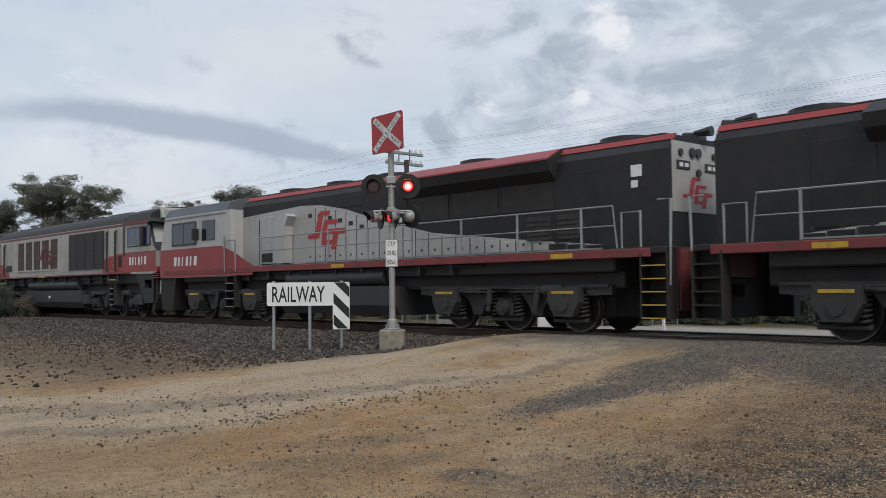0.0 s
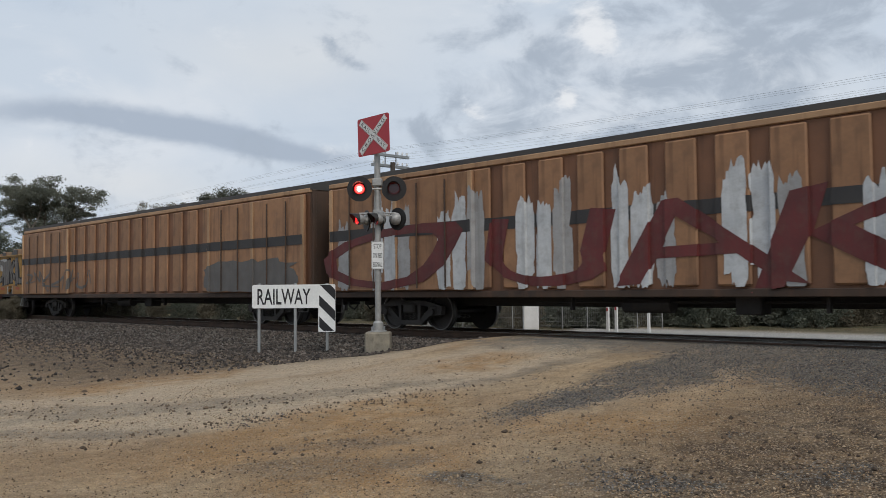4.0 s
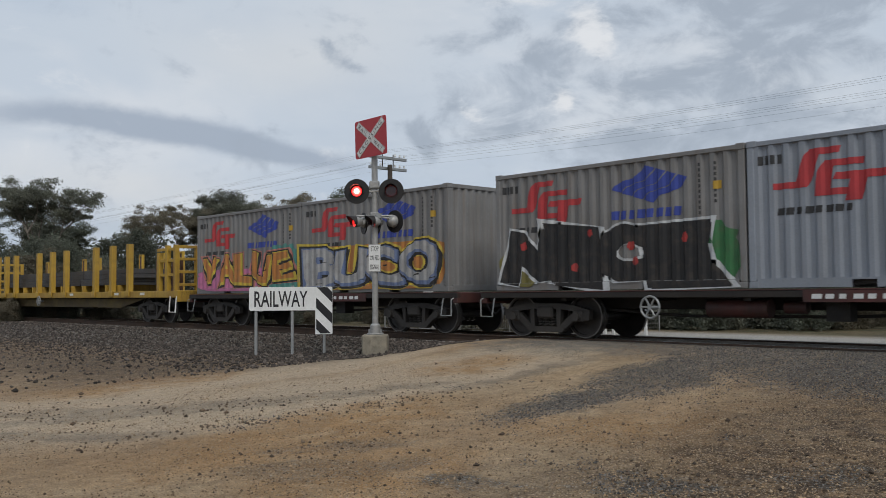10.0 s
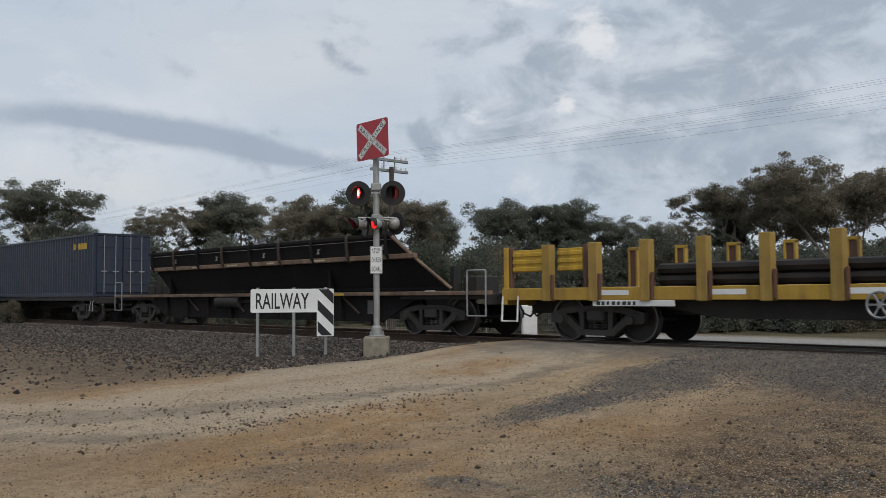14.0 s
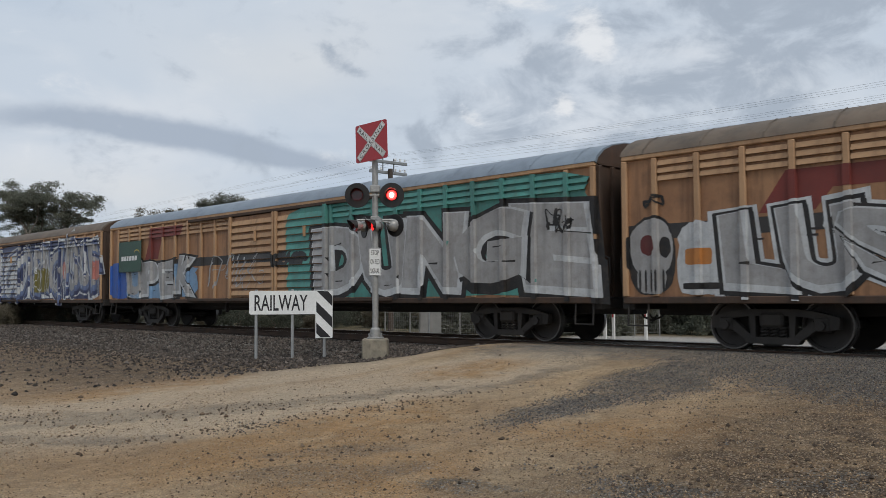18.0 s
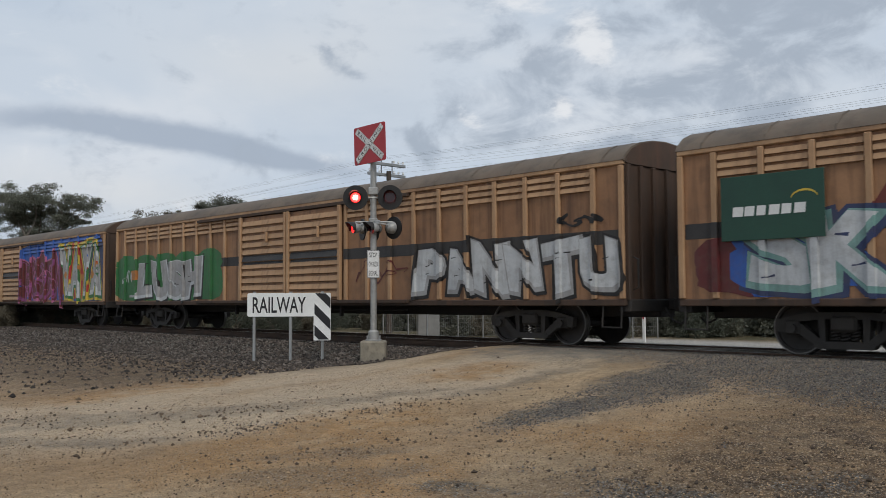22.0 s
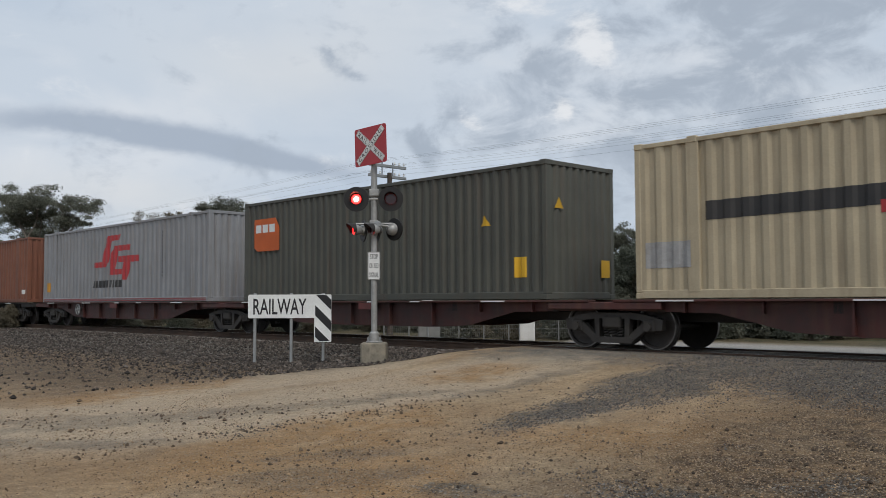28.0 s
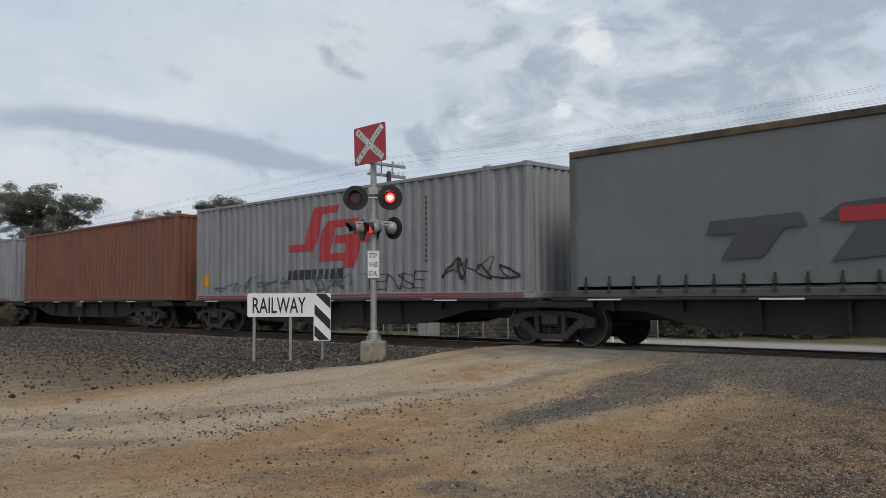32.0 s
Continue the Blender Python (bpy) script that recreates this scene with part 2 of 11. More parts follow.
# ---- mesh tools ----
class Mesh:
    """Collects pieces of one mesh."""

    def __init__(self):
        self.v, self.f, self.k = [], [], []

    def add(self, verts, faces, k=0):
        o = len(self.v)
        self.v += [tuple(p) for p in verts]
        self.f += [tuple(i + o for i in q) for q in faces]
        self.k += [k] * len(faces)
        return self

    def box(self, x0, x1, y0, y1, z0, z1, k=0):
        return self.add([(x, y, z) for z in (z0, z1) for y in (y0, y1) for x in (x0, x1)],
                        [(0, 2, 3, 1), (4, 5, 7, 6), (0, 1, 5, 4), (2, 6, 7, 3), (0, 4, 6, 2), (1, 3, 7, 5)], k)

    def cbox(self, x0, x1, y0, y1, z0, z1, c=0.01, k=0):
        """A box with chamfered edges."""
        lo, hi = (x0, y0, z0), (x1, y1, z1)
        ids, vs = {}, []
        for s in [(a, b, d) for a in (0, 1) for b in (0, 1) for d in (0, 1)]:
            for ax in range(3):
                p = []
                for i in range(3):
                    e = hi[i] if s[i] else lo[i]
                    if i != ax:
                        e += -c if s[i] else c
                    p.append(e)
                ids[s, ax] = len(vs)
                vs.append(p)
        fs = []
        for ax in range(3):
            b, d = [i for i in range(3) if i != ax]
            for side in (0, 1):
                q = []
                for u, w in ((0, 0), (1, 0), (1, 1), (0, 1)):
                    s = [0, 0, 0]
                    s[ax], s[b], s[d] = side, u, w
                    q.append(ids[tuple(s), ax])
                if (side == 0) == (ax != 1):
                    q = q[::-1]
                fs.append(q)
            for u in (0, 1):
                for w in (0, 1):
                    s0, s1 = [0, 0, 0], [0, 0, 0]
                    s0[b] = s1[b] = u
                    s0[d] = s1[d] = w
                    s1[ax] = 1
                    q = [ids[tuple(s0), b], ids[tuple(s1), b], ids[tuple(s1), d], ids[tuple(s0), d]]
                    fs.append(q)
        for s in [(a, b, d) for a in (0, 1) for b in (0, 1) for d in (0, 1)]:
            fs.append([ids[s, 0], ids[s, 1], ids[s, 2]])
        return self.add(vs, fs, k)

    def cyl(self, a, b, r, n=10, k=0, r2=None, caps=True):
        a, b = Vector(a), Vector(b)
        r2 = r if r2 is None else r2
        w = (b - a).normalized()
        s = w.orthogonal().normalized()
        t = w.cross(s)
        vs = [a + (s * math.cos(q) + t * math.sin(q)) * r for q in [2 * math.pi * i / n for i in range(n)]]
        vs += [b + (s * math.cos(q) + t * math.sin(q)) * r2 for q in [2 * math.pi * i / n for i in range(n)]]
        fs = [(i, (i + 1) % n, n + (i + 1) % n, n + i) for i in range(n)]
        if caps:
            fs += [tuple(range(n))[::-1], tuple(range(n, 2 * n))]
        return self.add(vs, fs, k)

    def tube(self, pts, r, n=6, k=0):
        """A bent pipe through points."""
        pts = [Vector(p) for p in pts]
        rings, s = [], None
        for i, p in enumerate(pts):
            d = (pts[min(i + 1, len(pts) - 1)] - pts[max(i - 1, 0)]).normalized()
            s = d.orthogonal().normalized() if s is None else (s - d * s.dot(d)).normalized()
            t = d.cross(s)
            grow = 1.0
            if 0 < i < len(pts) - 1:
                grow = min(1.6, 1 / max(0.4, (pts[i + 1] - p).normalized().dot(d)))
            rings.append([p + (s * math.cos(q) + t * math.sin(q)) * r * grow for q in [2 * math.pi * j / n for j in range(n)]])
        fs = [(a * n + j, a * n + (j + 1) % n, (a + 1) * n + (j + 1) % n, (a + 1) * n + j) for a in range(len(pts) - 1) for j in range(n)]
        fs += [tuple(range(n))[::-1], tuple(range((len(pts) - 1) * n, len(pts) * n))]
        return self.add([p for ring in rings for p in ring], fs, k)

    def lathe(self, prof, axis="y", n=24, k=0, at=(0, 0, 0)):
        """Turns a profile of (radius, along) about an axis."""
        vs, fs = [], []
        for r, h in prof:
            for i in range(n):
                q = 2 * math.pi * i / n
                c, s = r * math.cos(q), r * math.sin(q)
                p = {"y": (c, h, s), "z": (c, s, h), "x": (h, c, s)}[axis]
                vs.append((p[0] + at[0], p[1] + at[1], p[2] + at[2]))
        for j in range(len(prof) - 1):
            for i in range(n):
                fs.append((j * n + i, j * n + (i + 1) % n, (j + 1) * n + (i + 1) % n, (j + 1) * n + i))
        return self.add(vs, fs, k)

    def prism(self, poly, y0, y1, k=0, plane="xz"):
        """A polygon of (x, z), extruded from y0 to y1 (or of another plane along its normal)."""
        n = len(poly)
        put = {"xz": lambda a, b, d: (a, d, b), "yz": lambda a, b, d: (d, a, b), "xy": lambda a, b, d: (a, b, d)}[plane]
        vs = [put(a, b, d) for d in (y0, y1) for a, b in poly]
        fs = [tuple(range(n)), tuple(range(2 * n - 1, n - 1, -1))] + [(i, n + i, n + (i + 1) % n, (i + 1) % n) for i in range(n)]
        return self.add(vs, fs, k)

    def data(self, name, mats, smooth=False):
        me = bpy.data.meshes.new(name)
        me.from_pydata(self.v, [], self.f)
        for q in (mats if isinstance(mats, (list, tuple)) else [mats]):
            me.materials.append(q)
        me.polygons.foreach_set("material_index", self.k)
        me.polygons.foreach_set("use_smooth", [smooth] * len(self.f))
        bm = bmesh.new()
        bm.from_mesh(me)
        if len(bm.faces) < 4000:
            bmesh.ops.recalc_face_normals(bm, faces=bm.faces)
            bm.to_mesh(me)
        bm.free()
        if smooth:
            me.set_sharp_from_angle(angle=radians(38))
        return me


def part(name, m, material, parent, label="", at=None, smooth=False):
    """Links a mesh (or shared mesh data) as one part under a thing or a part."""
    me = m.data(name, material, smooth) if isinstance(m, Mesh) else m
    ob = new(name, me)
    ob.parent = parent
    if at is not None:
        ob.matrix_basis = at if isinstance(at, Matrix) else Matrix.Translation(at)
    if label:
        ob["label"] = label
    return ob


def thing(name, label, category, group="", at=None, kind=""):
    ob = new(name)
    ob.empty_display_size = 0.3
    if at is not None:
        ob.matrix_basis = at if isinstance(at, Matrix) else Matrix.Translation(at)
    return tagged(ob, label, category, group, kind)


def solid(name, m, material, label, category, group="", at=None, kind="", smooth=False):
    ob = new(name, m.data(name, material, smooth) if isinstance(m, Mesh) else m)
    if at is not None:
        ob.matrix_basis = at if isinstance(at, Matrix) else Matrix.Translation(at)
    return tagged(ob, label, category, group, kind)


def letters(text, bold=0.0, spacing=1.0):
    """Outlines of a word in the built-in font as flat faces: vertices (x, z) and faces, x from 0, z from the base line."""
    cu = bpy.data.curves.new("word", "FONT")
    cu.body, cu.offset, cu.space_character, cu.resolution_u = text, bold, spacing, 3
    cu.fill_mode = "FRONT"
    ob = bpy.data.objects.new("word", cu)
    me = bpy.data.meshes.new_from_object(ob)
    vs, fs = [(v.co.x, v.co.y) for v in me.vertices], [tuple(p.vertices) for p in me.polygons]
    bpy.data.objects.remove(ob)
    bpy.data.curves.remove(cu)
    bpy.data.meshes.remove(me)
    return vs, fs


def fit_letters(m, text, x0, x1, z0, z1, y, k=0, bold=0.0, warp=None, spacing=1.0, box=None):
    """Adds a word to a mesh, stretched to fill a box in the plane y. box: outline to fit by (of another boldness)."""
    vs, fs = letters(text, bold, spacing)
    if not vs:
        return None
    if box is None:
        xs, zs = [p[0] for p in vs], [p[1] for p in vs]
        box = (min(xs), max(xs), min(zs), max(zs))
    a, b, c, d = box
    out = []
    for px, pz in vs:
        u, w = (px - a) / (b - a), (pz - c) / (d - c)
        if warp:
            u, w = warp(u, w)
        out.append((x0 + (x1 - x0) * u, y, z0 + (z1 - z0) * w))
    m.add(out, fs, k)
    return box

# ---- ground, road and track ----
TRACK_Y = 16.16


def sm(a, b, v):
    q = min(max((v - a) / (b - a), 0.0), 1.0)
    return q * q * (3 - 2 * q)


def ground_z(x, y):
    """Height of the ground; the top of the rails is 0."""
    low = -0.62 + 0.24 * sm(3.0, 11.5, y)
    low -= 0.10 * sm(-16, -26, x) * (1 - sm(9, 12, y))
    d = abs(y - TRACK_Y)
    if y > TRACK_Y:
        low = -0.42 - 0.1 * sm(24, 60, y)
    bed = low + (-0.20 - low) * sm(4.4, 2.1, d)
    road = low + (-0.035 - low) * sm(6.5, 1.2, d)
    r = sm(-15.2, -13.4, x) * (1 - sm(3.0, 6.0, x))
    z = bed * (1 - r) + road * r
    far = min(1.0, 12.0 / (8.0 + math.hypot(x, y)))
    z += far * (0.035 * noise.noise((x * 0.5, y * 0.5, 0)) + 0.020 * noise.noise((x * 1.7, y * 1.7, 3))) * (0.4 + 0.6 * sm(2.2, 5.0, d))
    return z


def ground_material():
    mat = bpy.data.materials.new("dirt_and_gravel")
    mat.use_nodes = True
    nt = mat.node_tree
    N, L = nt.nodes.new, nt.links.new
    b = nt.nodes["Principled BSDF"]
    geo = N("ShaderNodeNewGeometry")
    pos = geo.outputs["Position"]

    def noi(scale, detail=5.0, rough=0.6, src=None, stretch=None):
        n = N("ShaderNodeTexNoise")
        n.inputs["Scale"].default_value, n.inputs["Detail"].default_value, n.inputs["Roughness"].default_value = scale, detail, rough
        s = src or pos
        if stretch:
            mp = N("ShaderNodeMapping")
            mp.inputs["Scale"].default_value = stretch[:3]
            mp.inputs["Rotation"].default_value = (0, 0, radians(stretch[3]))
            L(s, mp.inputs[0])
            s = mp.outputs[0]
        L(s, n.inputs[0])
        return n

    def m(op, a, c=None, clamp=False):
        k = N("ShaderNodeMath")
        k.operation, k.use_clamp = op, clamp
        for i, v in enumerate((a, c)):
            if isinstance(v, (int, float)):
                k.inputs[i].default_value = v
            elif v is not None:
                L(v, k.inputs[i])
        return k.outputs[0]

    def rng(v, a, c, lo=0.0, hi=1.0):
        r = N("ShaderNodeMapRange")
        r.interpolation_type = "SMOOTHSTEP"
        for i, k in enumerate((a, c, lo, hi)):
            r.inputs[i + 1].default_value = k
        L(v, r.inputs[0])
        return r.outputs[0]

    def mix(f, a, c, mode="MIX"):
        k = N("ShaderNodeMix")
        k.data_type, k.blend_type = "RGBA", mode
        for s, v in ((0, f), (6, a), (7, c)):
            if isinstance(v, (int, float)):
                k.inputs[s].default_value = v
            elif isinstance(v, tuple):
                k.inputs[s].default_value = (*v, 1)
            else:
                L(v, k.inputs[s])
        return k.outputs[2]

    wn = noi(0.9, 6.0, 0.65)
    wv = N("ShaderNodeVectorMath")
    wv.operation = "MULTIPLY_ADD"
    L(wn.outputs["Color"], wv.inputs[0])
    wv.inputs[1].default_value = (1.6, 1.6, 0)
    L(pos, wv.inputs[2])
    off = N("ShaderNodeVectorMath")
    off.operation = "SUBTRACT"
    L(wv.outputs[0], off.inputs[0])
    off.inputs[1].default_value = (0.8, 0.8, 0)
    sep = N("ShaderNodeSeparateXYZ")
    L(off.outputs[0], sep.inputs[0])
    X, Y = sep.outputs[0], sep.outputs[1]

    def oval(cx, cy, rx, ry, turn, soft=0.5):
        c, s = math.cos(radians(turn)), math.sin(radians(turn))
        dx, dy = m("SUBTRACT", X, cx), m("SUBTRACT", Y, cy)
        a = m("DIVIDE", m("ADD", m("MULTIPLY", dx, c), m("MULTIPLY", dy, s)), rx)
        e = m("DIVIDE", m("SUBTRACT", m("MULTIPLY", dy, c), m("MULTIPLY", dx, s)), ry)
        q = m("ADD", m("MULTIPLY", a, a), m("MULTIPLY", e, e))
        return rng(q, 1 - soft, 1 + soft, 1.0, 0.0)

    def many(*ovals):
        r = oval(*ovals[0])
        for o in ovals[1:]:
            r = m("MAXIMUM", r, oval(*o))
        return r

    grain = noi(70, 4.0, 0.75).outputs[0]
    coarse = noi(11, 5.0, 0.65).outputs[0]
    broad = noi(0.35, 4.0).outputs[0]
    vor = N("ShaderNodeTexVoronoi")
    vor.inputs["Scale"].default_value = 50.0
    L(pos, vor.inputs[0])
    bw = N("ShaderNodeRGBToBW")
    L(vor.outputs["Color"], bw.inputs[0])
    vor2 = N("ShaderNodeTexVoronoi")
    vor2.inputs["Scale"].default_value = 25.0
    L(pos, vor2.inputs[0])

    def band(a, c, d, lo, hi):
        # soft half plane: a x + c y + d rising from lo to hi
        return rng(m("ADD", m("ADD", m("MULTIPLY", X, a), m("MULTIPLY", Y, c)), d), lo, hi)

    def mul(*v):
        r = v[0]
        for q in v[1:]:
            r = m("MULTIPLY", r, q)
        return r

    mid = noi(2.6, 7, 0.68).outputs[0]
    # streaks drawn out along the wheel lane
    run = []
    for u, k in (((-0.20, 0.98, 0), 0.24), ((0.98, 0.20, 0), 2.6)):
        dt = N("ShaderNodeVectorMath")
        dt.operation = "DOT_PRODUCT"
        L(off.outputs[0], dt.inputs[0])
        dt.inputs[1].default_value = u
        run.append(m("MULTIPLY", dt.outputs["Value"], k))
    cx = N("ShaderNodeCombineXYZ")
    L(run[0], cx.inputs[0])
    L(run[1], cx.inputs[1])
    drag = noi(1.0, 8.0, 0.68, cx.outputs[0]).outputs[0]

    sand = mix(rng(broad, 0.36, 0.64), (0.545, 0.410, 0.262), (0.455, 0.310, 0.180))
    sand = mix(rng(mid, 0.44, 0.70, 0, 0.65), sand, (0.30, 0.212, 0.135))
    lane = many((-11.0, 9.2, 1.7, 6.6, 4, 0.6), (-12.6, 4.6, 2.2, 3.2, -28, 0.6), (-14.0, 9.0, 1.2, 4.5, 4, 0.7), (-15.5, 2.0, 6.0, 2.0, -28, 0.6))
    pale = mix(rng(drag, 0.38, 0.62), (0.68, 0.575, 0.445), (0.56, 0.455, 0.335))
    c = mix(m("MULTIPLY", lane, 0.7), sand, pale)
    rich = many((-8.4, 6.2, 1.0, 2.6, 18, 0.8), (-11.2, 11.4, 0.8, 1.2, 0, 0.8), (-14.6, 6.9, 0.8, 2.0, 5, 0.8), (-5.6, 8.1, 1.3, 0.9, 46, 0.8), (-3.7, 7.7, 0.9, 0.8, 46, 0.8), (-6.2, 5.0, 0.8, 1.2, 20, 0.9))
    c = mix(mul(rich, rng(mid, 0.34, 0.60, 0.25, 0.85)), c, (0.455, 0.275, 0.128))
    # dull brown soil: towards the ballast, and past the wheel lane
    brown = m("MAXIMUM", mul(rng(m("ABSOLUTE", m("SUBTRACT", Y, TRACK_Y)), 12.5, 8.5), band(-1, 0.05, 0, 14.2, 16.6)), mul(band(1, 0.12, 0, -5.2, -3.0), rng(mid, 0.32, 0.56, 0.5, 1.0)))
    c = mix(m("MULTIPLY", brown, 0.9), c, mix(rng(mid, 0.38, 0.62), (0.134, 0.094, 0.061), (0.076, 0.058, 0.044)))
    # how thick the loose stones lie
    dist = m("ABSOLUTE", m("SUBTRACT", Y, TRACK_Y))
    arm = many((-7.35, 9.4, 0.46, 2.0, 9, 0.95), (-7.6, 11.8, 0.95, 2.0, 9, 0.95))
    apron = mul(band(0.30, 1, -9.6, -0.9, 1.3), band(1, 0.19, 0, -6.1, -4.8))
    crossing = mul(rng(dist, 4.4, 1.6), band(1, 0, 0, -14.6, -12.4))
    bed = m("MULTIPLY", rng(dist, 6.6, 4.9), band(-1, 0, 0, 14.2, 15.4))
    streak = many((-11.3, 5.9, 0.55, 2.6, -22, 0.7), (-12.6, 4.6, 0.5, 1.6, -36, 0.7), (-10.5, 8.2, 0.40, 2.2, -16, 0.7), (-10.3, 4.1, 0.45, 1.5, -46, 0.7), (-9.6, 11.0, 0.30, 2.6, 4, 0.8), (-7.5, 5.5, 0.35, 0.9, -40, 0.8), (-6.6, 4.9, 0.5, 1.0, -40, 0.8))
    spot_ = many((-4.15, 6.15, 0.75, 0.32, 46, 0.7), (-3.2, 7.2, 0.5, 0.35, 46, 0.8), (-5.3, 5.3, 0.5, 0.3, 46, 0.8))
    ragged = m("ADD", m("MULTIPLY", noi(2.0, 9.0, 0.78).outputs[0], 1.1), m("ADD", m("MULTIPLY", coarse, 0.45), m("MULTIPLY", m("SUBTRACT", bw.outputs[0], 0.4), 0.5)))
    dark_ground = m("MAXIMUM", m("MAXIMUM", m("MULTIPLY", m("MAXIMUM", arm, apron), 1.0), m("MULTIPLY", spot_, 0.75)), m("MAXIMUM", bed, m("MULTIPLY", crossing, 0.95)))
    dark_ground = rng(m("ADD", m("MULTIPLY", dark_ground, 0.92), m("MULTIPLY", m("SUBTRACT", ragged, 0.82), 1.5)), 0.22, 0.98)
    dark_ground = m("MAXIMUM", dark_ground, m("MULTIPLY", rng(m("ADD", m("MULTIPLY", streak, 0.75), ragged), 1.12, 1.95), 0.72))
    under = mix(rng(mid, 0.35, 0.65), (0.118, 0.112, 0.102), (0.076, 0.075, 0.071))
    under = mix(m("MULTIPLY", crossing, 0.7), under, (0.185, 0.180, 0.170))
    c = mix(m("MULTIPLY", dark_ground, 0.80), c, under)
    # single stones, in two sizes, thick or thin by place
    thick = m("ADD", m("MULTIPLY", dark_ground, 0.50), m("ADD", m("MULTIPLY", rng(ragged, 0.60, 1.0), 0.34), m("ADD", m("MULTIPLY", brown, 0.18), m("MULTIPLY", band(1, 0.4, 0, -6.6, -2.0), 0.22))))
    for v, far_, strong in ((vor2, 0.36, 0.75), (vor, 0.44, 0.85)):
        chan = N("ShaderNodeSeparateColor")
        L(v.outputs["Color"], chan.inputs[0])
        here = mul(m("LESS_THAN", chan.outputs[0], m("MULTIPLY", thick, 1.0 if v is vor else 0.5)), rng(v.outputs["Distance"], far_ + 0.10, far_ - 0.06))
        tan_stone = mix(chan.outputs[1], (0.10, 0.075, 0.056), (0.60, 0.47, 0.33))
        grey_stone = mix(m("POWER", chan.outputs[1], 2.0), (0.028, 0.028, 0.027), (0.48, 0.465, 0.43))
        c = mix(m("MULTIPLY", here, strong), c, mix(dark_ground, tan_stone, grey_stone))
    # pale stone road on the far side
    farroad = m("MULTIPLY", rng(Y, 17.4, 18.0), m("MULTIPLY", band(1, 0.72, 0, -2.6, -1.4), rng(Y, 29.0, 26.0)))
    c = mix(farroad, c, mix(rng(grain, 0.3, 0.7), (0.50, 0.475, 0.44), (0.40, 0.38, 0.35)))
    verge = m("MULTIPLY", m("MAXIMUM", mul(rng(Y, 23.5, 25.5), m("SUBTRACT", 1.0, farroad)), rng(Y, 26.5, 29.0)), 0.92)
    c = mix(verge, c, mix(rng(noi(0.8).outputs[0], 0.35, 0.65), (0.13, 0.105, 0.06), (0.06, 0.066, 0.034)))
    near = rng(Y, 14.5, 12.0)
    c = mix(near, c, mix(1.0, c, mix(rng(drag, 0.38, 0.62), (0.90, 0.89, 0.88), (1.10, 1.10, 1.10)), "MULTIPLY"))
    c = mix(1.0, c, mix(rng(grain, 0.30, 0.70), (0.62, 0.61, 0.60), (1.32, 1.32, 1.32)), "MULTIPLY")
    c = mix(1.0, c, mix(rng(coarse, 0.30, 0.70), (0.86, 0.86, 0.86), (1.12, 1.12, 1.12)), "MULTIPLY")
    L(c, b.inputs["Base Color"])
    b.inputs["Roughness"].default_value = 0.92
    b.inputs["Specular IOR Level"].default_value = 0.2
    h = m("ADD", m("MULTIPLY", grain, 0.5), m("ADD", m("MULTIPLY", bw.outputs[0], 0.55), m("MULTIPLY", coarse, 0.9)))
    bp = N("ShaderNodeBump")
    bp.inputs["Strength"].default_value, bp.inputs["Distance"].default_value = 1.0, 0.09
    L(h, bp.inputs["Height"])
    L(bp.outputs[0], b.inputs["Normal"])
    return mat


def spread_axis(lo, a, b, hi, step, n):
    """Coordinates: even steps between a and b, growing steps out to lo and hi."""
    mid = list(np.arange(a, b, step)) + [b]
    left = [a - (a - lo) * ((i / n) ** 3.2) for i in range(n, 0, -1)]
    right = [b + (hi - b) * ((i / n) ** 3.2) for i in range(1, n + 1)]
    return left + mid + right


def build_ground():
    xs, ys = spread_axis(-3000, -34, 4, 3000, 0.16, 34), spread_axis(-3000, 1.5, 21, 3000, 0.14, 34)
    nx = len(xs)
    m = Mesh()
    m.v = [(x, y, ground_z(x, y)) for y in ys for x in xs]
    m.f = [(j * nx + i, j * nx + i + 1, (j + 1) * nx + i + 1, (j + 1) * nx + i) for j in range(len(ys) - 1) for i in range(nx - 1)]
    m.k = [0] * len(m.f)
    solid("ground", m, ground_material(), "tan dirt and grey gravel ground beside a railway track", "ground", kind="structure", smooth=True)


build_ground()


